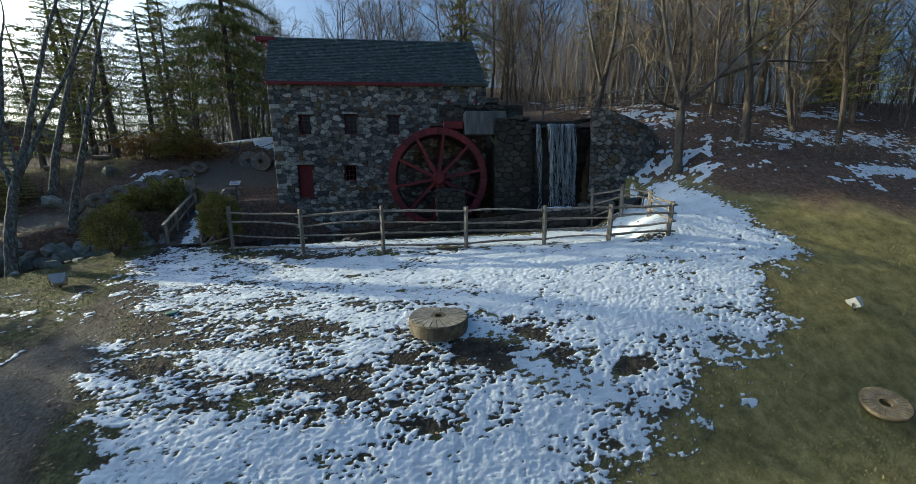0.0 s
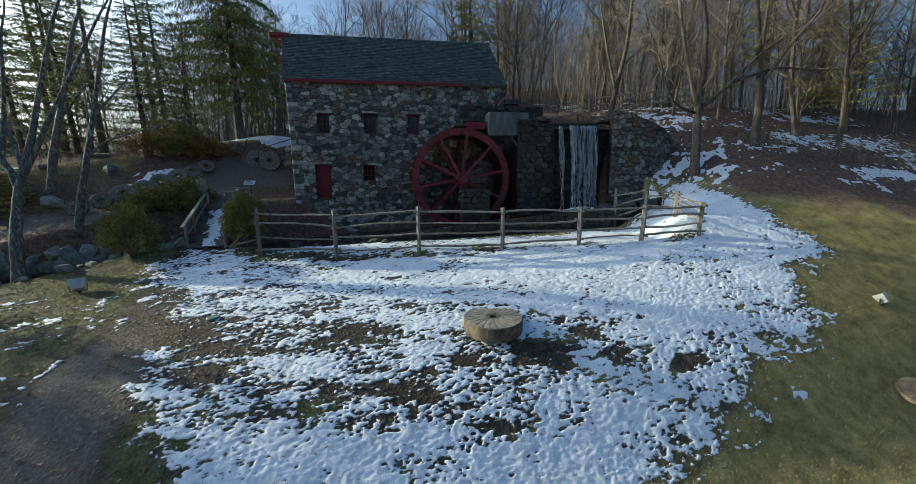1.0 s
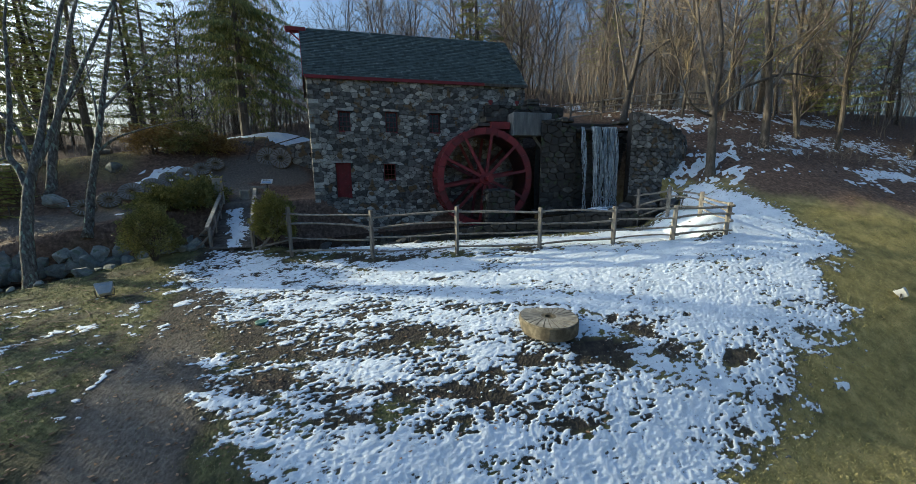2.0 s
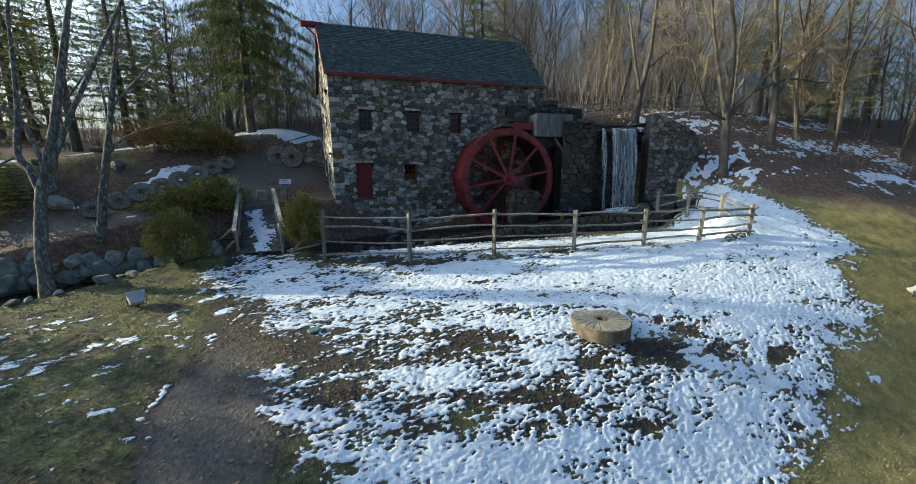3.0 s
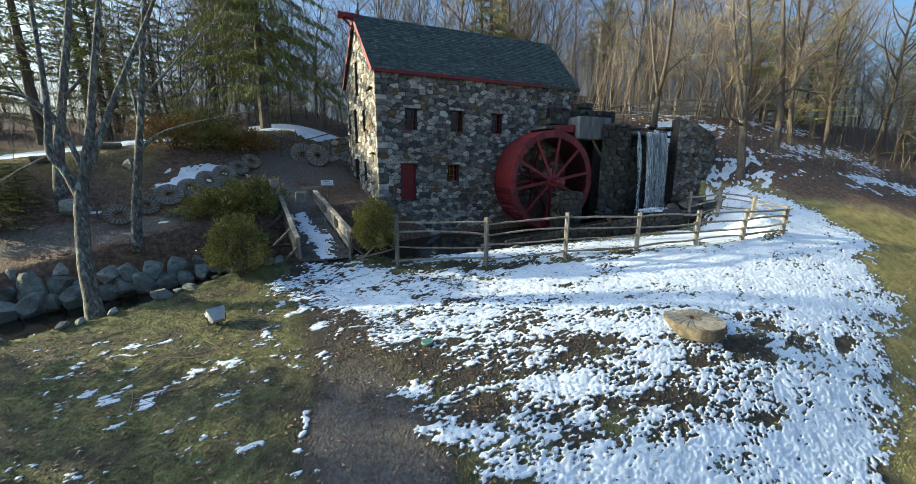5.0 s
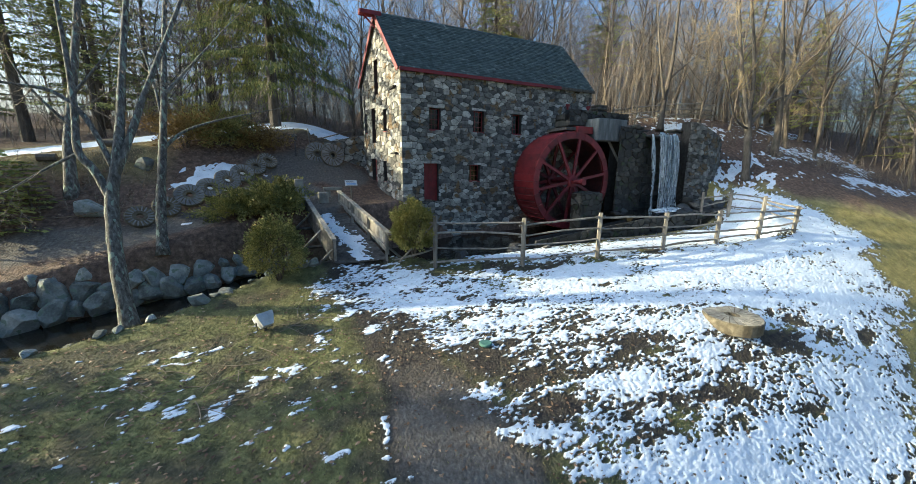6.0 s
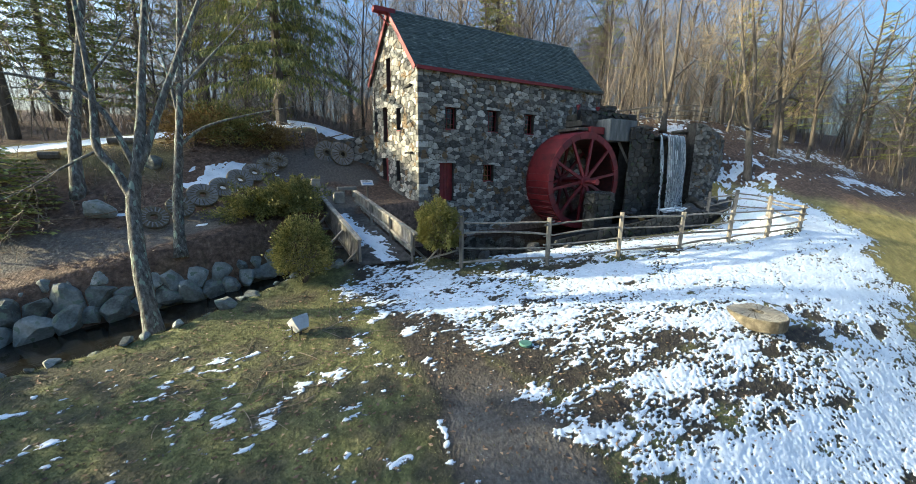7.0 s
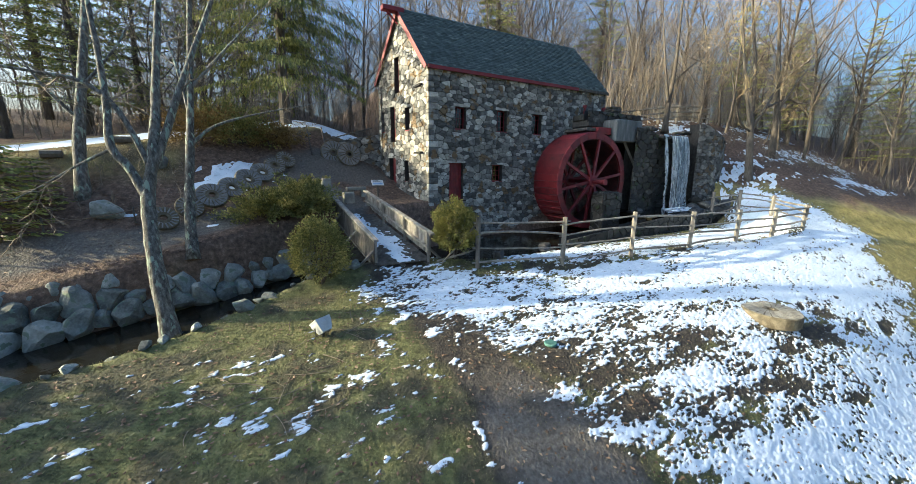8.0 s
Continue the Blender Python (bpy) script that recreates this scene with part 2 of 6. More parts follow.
class Shape:
    """Collects pieces of one mesh."""

    def __init__(self):
        self.v, self.f = [], []

    def add(self, verts, faces):
        k = len(self.v)
        self.v += [tuple(p) for p in verts]
        self.f += [tuple(i + k for i in f) for f in faces]
        return self

    def box(self, x0, x1, y0, y1, z0, z1, bevel=0.0, m=None):
        b = min(bevel, (x1 - x0) / 3, (y1 - y0) / 3, (z1 - z0) / 3)
        if b <= 0:
            vs = [(x, y, z) for z in (z0, z1) for y in (y0, y1) for x in (x0, x1)]
            fs = [(0, 2, 3, 1), (4, 5, 7, 6), (0, 1, 5, 4), (2, 6, 7, 3), (0, 4, 6, 2), (1, 3, 7, 5)]
        else:
            bm = bmesh.new()
            bmesh.ops.create_cube(bm, size=1)
            for v in bm.verts:
                v.co = Vector(((x0 + x1) / 2 + v.co.x * (x1 - x0), (y0 + y1) / 2 + v.co.y * (y1 - y0), (z0 + z1) / 2 + v.co.z * (z1 - z0)))
            bmesh.ops.bevel(bm, geom=bm.edges[:], offset=b, segments=1, affect="EDGES")
            vs, fs = [v.co.copy() for v in bm.verts], [[v.index for v in f.verts] for f in bm.faces]
            bm.free()
        if m is not None:
            vs = [m @ Vector(v) for v in vs]
        return self.add(vs, fs)

    def tube(self, points, radii, sides=6, cap=True, squash=1.0):
        pts = [Vector(p) for p in points]
        if not hasattr(radii, "__len__"):
            radii = [radii] * len(pts)
        vs, fs, n = [], [], len(pts)
        up = Vector((0.31, 0.17, 0.94))
        for i, p in enumerate(pts):
            d = (pts[min(i + 1, n - 1)] - pts[max(i - 1, 0)]).normalized()
            a = d.cross(up)
            a = a.normalized() if a.length > 0.05 else d.cross(Vector((1, 0, 0))).normalized()
            b = d.cross(a)
            for k in range(sides):
                w = 2 * math.pi * k / sides
                vs.append(p + radii[i] * (a * math.cos(w) + b * math.sin(w) * squash))
        for i in range(n - 1):
            for k in range(sides):
                k2 = (k + 1) % sides
                fs.append((i * sides + k, i * sides + k2, (i + 1) * sides + k2, (i + 1) * sides + k))
        if cap:
            fs += [tuple(range(sides - 1, -1, -1)), tuple((n - 1) * sides + k for k in range(sides))]
        return self.add(vs, fs)

    def disc(self, m, radius, depth, hole=0.0, sides=40, round_edge=0.03):
        """A round stone or ring, lying flat in m's xy plane, from z = 0 to depth."""
        ring = [(radius - round_edge, 0), (radius, round_edge), (radius, depth - round_edge), (radius - round_edge, depth)]
        ring += [(hole, depth), (hole, 0)] if hole else []
        vs, fs, r = [], [], len(ring)
        for k in range(sides):
            w = 2 * math.pi * k / sides
            vs += [m @ Vector((q * math.cos(w), q * math.sin(w), h)) for q, h in ring]
        for k in range(sides):
            k2 = (k + 1) % sides
            for i in range(r if hole else r - 1):
                i2 = (i + 1) % r
                fs.append((k * r + i, k2 * r + i, k2 * r + i2, k * r + i2))
        if not hole:
            fs += [tuple(k * r for k in range(sides - 1, -1, -1)), tuple(k * r + r - 1 for k in range(sides))]
        return self.add(vs, fs)

    def made(self, name, material, parent=None, label="", smooth=False):
        return solid(name, self.v, self.f, material, parent, label, smooth)

    def data(self, name, material, smooth=False):
        return mesh_data(name, self.v, self.f, material, smooth)


def rnoise(x, y, seed=0):
    """Value noise in the plane, 0 to 1, for arrays."""
    xi, yi = np.floor(x).astype(np.int64), np.floor(y).astype(np.int64)
    fx, fy = x - xi, y - yi
    fx, fy = fx * fx * (3 - 2 * fx), fy * fy * (3 - 2 * fy)

    def h(a, b):
        k = (a * 374761393 + b * 668265263 + seed * 974634777) & 0x7FFFFFFF
        k = ((k ^ (k >> 13)) * 1274126177) & 0x7FFFFFFF
        return ((k ^ (k >> 16)) & 0xFFFF) / 65535.0

    return (h(xi, yi) * (1 - fx) + h(xi + 1, yi) * fx) * (1 - fy) + (h(xi, yi + 1) * (1 - fx) + h(xi + 1, yi + 1) * fx) * fy


def fbm(x, y, seed=0, octaves=4):
    total, amp, norm = 0.0, 1.0, 0.0
    for o in range(octaves):
        total, norm = total + amp * rnoise(x * 2**o, y * 2**o, seed + o), norm + amp
        amp *= 0.5
    return total / norm


def cells(x, y, size, seed=0):
    """Distance to the nearest of jittered points, in units of size, and that point's own number."""
    gx, gy = np.floor(x / size), np.floor(y / size)
    best, num = np.full(np.shape(x), 9.0), np.zeros(np.shape(x))
    for i in (-1, 0, 1):
        for j in (-1, 0, 1):
            cx, cy = gx + i, gy + j
            px = (cx + rnoise(cx * 1.0, cy * 1.0, seed) * 0.9 + 0.05) * size
            py = (cy + rnoise(cx * 1.0, cy * 1.0, seed + 7) * 0.9 + 0.05) * size
            d = np.hypot(x - px, (y - py) * 1.25) / size
            near = d < best
            best = np.where(near, d, best)
            num = np.where(near, rnoise(cx * 1.0, cy * 1.0, seed + 19), num)
    return best, num


def smooth(a, b, x):
    t = np.clip((x - a) / (b - a), 0, 1)
    return t * t * (3 - 2 * t)


def softmin(a, b, k=0.6):
    h = np.clip(0.5 + 0.5 * (b - a) / k, 0, 1)
    return b + (a - b) * h - k * h * (1 - h)


# ---- the lie of the land, shaped to fit the camera's view ----
def lawn_height(x, y):
    X, Y = (np.clip(x, -16, 31) - 6) / 10, (-softmin(-y, 16.5 + 0 * y, 1.5) + 10) / 5
    return 0.08 + 0.474 * X + 1.38 * Y + 0.186 * X * X + 0.732 * X * Y - 0.211 * Y * Y + 0.091 * X * X * Y + 0.427 * Y**3


def bank_height(x, y):
    cx, cy = np.clip(x, -22, 4), np.clip(y, -4, 7.5)
    z = 2.71 + 0.015 * cx - 0.072 * cy + 0.052 * cy * cy - 0.047 * cx * cy
    return softmin(z, 7.3 + 0.135 * cx, 0.8) + 0.12 * np.clip(y - 6, 0, 10) + 0.2 * np.clip(y - 17, 0, 26)


def hill_height(x, y):
    rise = 0.3 * np.clip(y - 8, 0, 34) * smooth(60, 30, x)
    return softmin(3.463 + 0.135 * np.clip(x, 10, 27) - 0.045 * np.clip(x - 27, 0, 22) + 0.491 * np.clip(y, -16, 14), 8.2 + 0 * y, 1.0) + rise


def stream_middle(x):
    return np.interp(x, [-40, -14, -12, -10, -8, -6.3, -4, 0, 6, 12, 17, 20, 22, 26, 30, 60], [-7, -4.5, -4.25, -3.75, -2.95, -2.3, -2.15, -2.6, -2.7, -2.9, -3.0, -4.5, -7, -9.6, -11.4, -15])


def stream_half(x):
    return np.interp(x, [-40, -12, -8, -6, -3, 0, 3, 16, 19, 20.5], [1.35, 1.35, 1.3, 1.2, 1.35, 2.0, 2.5, 2.5, 1.2, 0.0])


def water_level(x):
    return np.interp(x, [-40, -14, -9, -5, -1, 3, 20], [-0.7, -0.2, 0.03, 0.2, 0.42, 0.62, 0.75])


def lean(x, y):
    """Tilt added to the ground so that things fit the camera's view."""
    u, v = (np.clip(x, -30, 45) - 6) / 10, np.clip(y, -20, 20) / 10
    return 0.144 + 0.282 * u + 0.572 * v - 0.07 * v * v


def lifted(x, y, z):
    return (x, y, z + float(lean(x, y)))


def land(x, y):
    x, y = np.asarray(x, float), np.asarray(y, float)
    far = bank_height(x, y) * (1 - smooth(1, 15, x)) + hill_height(x, y) * smooth(1, 15, x)
    near = lawn_height(x, y)
    shelf = 1.0 + 0.7 * np.maximum(-0.5 - x, 0) + 0.55 * np.maximum(x - 17.6, 0) + 0.8 * np.maximum(-8.8 - y + 0.0 * x, 0)
    near = softmin(near, shelf, 0.25)
    s, w = y - stream_middle(x), stream_half(x)
    side = smooth(-1.6, 1.2, s)
    open_ground = np.where(w > 0.02, np.where(s < 0, near, far), near * (1 - side) + far * side)
    bed = water_level(x) - 0.45
    deep = (1 - smooth(w, w + np.where(s < 0, 0.4, 0.6), np.abs(s))) * smooth(0, 0.5, w)
    z = open_ground * (1 - deep) + np.minimum(bed, open_ground) * deep
    z = z - 1.05 * np.exp(-(((x - 20.7) / 2.2) ** 2) - ((y + 4.6) / 2.2) ** 2) * smooth(19.2, 20.2, x)
    return z + lean(x, y) + 0.05 * (fbm(x * 0.9, y * 0.9, 3) - 0.5)


def ground_at(x, y):
    return float(land(np.array([x]), np.array([y]))[0])


# ---- ground ----
def from_line(x, y, pts):
    """Distance from a bent line."""
    best = np.full(np.shape(x), 1e9)
    for (ax, ay), (bx, by) in zip(pts, pts[1:]):
        dx, dy = bx - ax, by - ay
        t = np.clip(((x - ax) * dx + (y - ay) * dy) / (dx * dx + dy * dy), 0, 1)
        best = np.minimum(best, np.hypot(x - ax - t * dx, y - ay - t * dy))
    return best


def inside(x, y, ring):
    """Signed distance into a closed outline, positive within."""
    odd = np.zeros(np.shape(x), bool)
    for (ax, ay), (bx, by) in zip(ring, ring[1:] + ring[:1]):
        if ay != by:
            odd ^= ((ay > y) != (by > y)) & (x < (bx - ax) * (y - ay) / (by - ay) + ax)
    d = from_line(x, y, ring + ring[:1])
    return np.where(odd, d, -d)


def blobs(x, y, rows):
    """Soft ovals: x, y, half length, half width, turn in degrees."""
    best = np.zeros(np.shape(x))
    for cx, cy, rx, ry, turn in rows:
        c, s = math.cos(radians(turn)), math.sin(radians(turn))
        u, v = ((x - cx) * c + (y - cy) * s) / rx, (-(x - cx) * s + (y - cy) * c) / ry
        best = np.maximum(best, np.exp(-(u * u + v * v)))
    return best


TRACK = [(-3.6, -4.6), (-2.9, -7.4), (-2.75, -10.3), (-2.5, -12.3), (-2.3, -13.6), (-1.8, -19.0)]
FOOTPATH = [(-40, -4.0), (-18, -1.2), (-13.5, -0.9), (-11.5, -0.9), (-9.2, 0.0), (-7.2, 1.8), (-5.4, 2.6), (-4.2, 1.6), (-4.1, 0.2)]
YARD = [(-6.5, 3.4), (-4.5, 4.6), (-2.5, 4.4)]
BARE = [(4.5, -11.5, 2.0, 0.42, -9), (10.3, -13.0, 1.8, 0.42, -12), (11.6, -12.35, 1.0, 0.42, -15), (12.7, -13.5, 0.8, 0.35, -15), (8.2, -13.0, 1.2, 0.3, 0), (4.5, -13.45, 2.7, 0.3, -9),
        (8.8, -14.75, 0.7, 0.16, -8), (0.5, -12.6, 1.1, 0.35, 0), (-0.7, -10.6, 1.0, 0.6, 0), (0.7, -10.3, 0.6, 0.22, 0), (0.0, -11.6, 0.8, 0.3, 0), (5.6, -8.9, 0.6, 0.12, -8), (1.6, -8.4, 0.8, 0.2, -10), (14.6, -14.0, 0.6, 0.2, 10)]
SCRAPS = [(-5.0, -8.1, 0.22, 0.5, -20), (-5.7, -9.05, 0.35, 0.3, 0), (-4.3, -7.3, 0.4, 0.16, 20), (-7.4, -9.8, 0.5, 0.22, 25), (-8.2, -9.45, 0.4, 0.2, 25), (-9.1, -9.4, 0.6, 0.18, 10), (-11.5, -9.0, 0.5, 0.2, 0), (-3.5, -8.2, 0.2, 0.2, 0),
          (-3.9, -11.8, 0.12, 0.5, -10), (-12.3, -7.7, 0.3, 0.15, 0), (-8.3, -8.5, 0.25, 0.12, 0), (-6.6, -9.1, 0.2, 0.12, 0), (17.6, -15.0, 0.3, 0.22, 0), (19.0, -14.7, 0.12, 0.1, 0), (20.0, -15.5, 0.14, 0.1, 0), (19.6, -15.9, 0.14, 0.08, 0)]


SNOWFIELD = [(19.4, -5.4), (21.4, -4.6), (22.1, -5.0), (22.4, -7.4), (23.1, -9.6), (23.6, -11.3), (20.8, -11.9), (20.5, -13.1), (19.4, -13.9), (16.5, -14.2), (15.7, -15.2), (13.5, -15.8), (11.7, -16.1), (11.0, -18), (0.6, -18), (0.6, -15.1), (-0.1, -13.8),
             (-1.1, -13.4), (-1.6, -12.3), (-2.0, -10.4), (-2.4, -8.8), (-3.2, -7.2), (-4.9, -6.0), (-4.9, -5.2), (-3.8, -4.3), (-0.5, -5.6), (2.5, -5.2), (6, -5.6), (10, -6.0), (14, -6.3), (17.5, -5.8)]


def cover(x, y):
    wob = fbm(x * 1.3, y * 1.3, 21) - 0.5
    wide = 0.75 + 0.75 * smooth(-10, -14, y)
    mud = smooth(0.6, 0.0, from_line(x, y, TRACK) - wide + wob * 1.1)
    mud = np.maximum(mud, smooth(0.35, 0.6, blobs(x, y, BARE) + wob * 0.4))
    field = smooth(-0.4, 0.8, inside(x, y, SNOWFIELD) + wob)
    mud = np.maximum(mud, 0.95 * field * smooth(0.3, 0.5, fbm(x * 0.8, y * 1.2, 77)))
    # Brown patches on the left lawn, increased to darken it for its shade.
    mud = np.maximum(mud, 0.75 * smooth(0.45, 0.66, fbm(x * 1.3, y * 1.7, 79)) * smooth(3, -3, x))
    s = y - stream_middle(x)
    leaf = smooth(0.9, 1.6, s + wob) * np.where(x < 19, 1.0, smooth(0.4, 2.2, s + wob * 2))
    leaf = np.maximum(leaf, smooth(22, 23.5, x) * smooth(-0.6, 0.9, s + wob * 2))
    leaf = leaf * (1 - smooth(6.6, 7.6, y) * smooth(4, -4, x) * smooth(16, 13.5, y) * 0.9)
    tan = smooth(2.0, 3.4, y + wob) * smooth(-10.4, -12.0, x) * smooth(8, 6, y)
    grit = smooth(0.95, 0.6, from_line(x, y, FOOTPATH) + wob * 0.5)
    grit = np.maximum(grit, smooth(1.6, 1.1, from_line(x, y, YARD) + wob * 0.5))
    grit = np.maximum(grit, 0.9 * smooth(0.25, -0.35, from_line(x, y, TRACK) - wide + wob * 0.9) * smooth(-9.5, -12.5, y + wob * 3))
    leaf = np.clip(leaf - tan * 0.85, 0, 1)
    return mud, leaf, grit


def dry_and_sunlit(x, y):
    """From mossy green by the stream to straw, with left shade and right sun added in."""
    return np.clip(0.1 + 0.7 * smooth(6, 17, x) + 0.5 * smooth(1.5, 4, y) + 0.5 * (fbm(x * 0.5, y * 0.5, 95) - 0.5), 0, 1)


def ground_material():
    m = bpy.data.materials.new("grass_mud_and_leaf_litter")
    m.use_nodes = True
    n, lk = m.node_tree.nodes, m.node_tree.links
    p = n["Principled BSDF"]
    p.inputs["Roughness"].default_value = 0.95
    tc, at, sep = n.new("ShaderNodeTexCoord"), n.new("ShaderNodeAttribute"), n.new("ShaderNodeSeparateColor")
    at.attribute_name = "cover"
    lk.new(at.outputs["Color"], sep.inputs[0])

    def layer(stops, scale, seed):
        no, cr = n.new("ShaderNodeTexNoise"), n.new("ShaderNodeValToRGB")
        no.noise_dimensions = "4D"
        no.inputs["Scale"].default_value, no.inputs["Detail"].default_value, no.inputs["W"].default_value = scale, 10, seed
        no.inputs["Roughness"].default_value = 0.68
        lk.new(tc.outputs["Object"], no.inputs["Vector"])
        while len(cr.color_ramp.elements) < len(stops):
            cr.color_ramp.elements.new(0.5)
        for e, (pos, col) in zip(cr.color_ramp.elements, stops):
            e.position, e.color = pos, (*col, 1)
        lk.new(no.outputs[0], cr.inputs[0])
        return cr.outputs[0], no.outputs[0]

    # Grass lowered for the shaded left, straw raised for the sunlit right.
    grass, h1 = layer([(0.3, (0.03, 0.031, 0.011)), (0.43, (0.075, 0.08, 0.026)), (0.55, (0.15, 0.148, 0.05)), (0.7, (0.28, 0.25, 0.11))], 3.2, 1)
    straw, _ = layer([(0.32, (0.11, 0.09, 0.035)), (0.5, (0.3, 0.25, 0.085)), (0.66, (0.5, 0.4, 0.16))], 2.4, 2)
    mud, _ = layer([(0.3, (0.012, 0.01, 0.008)), (0.48, (0.034, 0.027, 0.02)), (0.6, (0.068, 0.053, 0.036)), (0.72, (0.14, 0.112, 0.078))], 4.5, 3)
    leaf, h2 = layer([(0.3, (0.034, 0.023, 0.016)), (0.45, (0.09, 0.058, 0.039)), (0.58, (0.165, 0.108, 0.072)), (0.72, (0.29, 0.21, 0.15))], 5.5, 4)
    grit, _ = layer([(0.3, (0.06, 0.052, 0.043)), (0.5, (0.12, 0.105, 0.088)), (0.7, (0.2, 0.178, 0.152))], 9.0, 5)

    def mix(a, b, fac):
        x = n.new("ShaderNodeMix")
        x.data_type = "RGBA"
        if isinstance(fac, float):
            x.inputs[0].default_value = fac
        else:
            lk.new(fac, x.inputs[0])
        lk.new(a, x.inputs[6])
        lk.new(b, x.inputs[7])
        return x.outputs[2]

    c = mix(grass, straw, at.outputs["Alpha"])
    c = mix(c, mud, sep.outputs[0])
    c = mix(c, leaf, sep.outputs[1])
    c = mix(c, grit, sep.outputs[2])
    lk.new(c, p.inputs["Base Color"])
    fine, b = n.new("ShaderNodeTexNoise"), n.new("ShaderNodeBump")
    fine.inputs["Scale"].default_value, fine.inputs["Detail"].default_value = 14, 8
    lk.new(tc.outputs["Object"], fine.inputs["Vector"])
    b.inputs["Strength"].default_value, b.inputs["Distance"].default_value = 1.0, 0.05
    lk.new(fine.outputs[0], b.inputs["Height"])
    lk.new(b.outputs[0], p.inputs["Normal"])
    return m


GROUND = ground_material()


def spread(lo, hi, step, out):
    """Even steps between lo and hi, widening steps beyond, out to the horizon."""
    mid = list(np.arange(lo, hi + 1e-6, step))
    side, d = [], step
    reach = 0.0
    while reach < out:
        d *= 1.35
        reach += d
        side.append(reach)
    return np.array([lo - r for r in side[::-1]] + mid + [hi + r for r in side])


def sheet(name, xs, ys, height, keep=None):
    gx, gy = np.meshgrid(xs, ys)
    z = height(gx, gy)
    nx, ny = len(xs), len(ys)
    i = np.arange(nx * ny).reshape(ny, nx)
    f = np.stack([i[:-1, :-1], i[:-1, 1:], i[1:, 1:], i[1:, :-1]], -1).reshape(-1, 4)
    v = np.stack([gx, gy, z], -1).reshape(-1, 3)
    if keep is not None:
        k = keep(gx, gy).ravel()
        f = f[k[f].any(1)]
        used = np.unique(f)
        back = np.full(len(v), -1)
        back[used] = np.arange(len(used))
        v, f = v[used], back[f]
    me = bpy.data.meshes.new(name)
    me.from_pydata(v.tolist(), [], f.tolist())
    me.polygons.foreach_set("use_smooth", [True] * len(me.polygons))
    return me, v


me, v = sheet("ground", spread(-17, 29, 0.2, 1500), spread(-19, 9, 0.2, 1500), land)
col = me.color_attributes.new("cover", "FLOAT_COLOR", "POINT")
masks = cover(v[:, 0], v[:, 1])
col.data.foreach_set("color", np.stack([*masks, dry_and_sunlit(v[:, 0], v[:, 1])], -1).astype(np.float32).ravel())
me.materials.append(GROUND)
tagged(new("ground", me), "winter lawn, muddy track, footpath and leaf-covered banks", "ground", kind="structure")

# stream and mill pond
xs, ts = np.arange(-45, 20.6, 0.5), np.linspace(-1, 1, 9)
vs = [(x, stream_middle(x) + t * (stream_half(x) + 0.55), water_level(x) + lean(x, stream_middle(x))) for x in xs for t in ts]
fs = [(i * 9 + k, i * 9 + k + 1, i * 9 + k + 10, i * 9 + k + 9) for i in range(len(xs) - 1) for k in range(8)]
tagged(solid("water", vs, fs, WATER, smooth=True), "dark shallow stream and mill pool", "water", kind="structure")

# ---- snow ----
STRIP = [(-60, 12), (-24, 8.6), (-17, 8.0), (-10, 7.8), (-5, 7.2), (3, 7.2), (3, 13), (-8, 13.5), (-18, 12.5), (-26, 13.5), (-60, 20)]


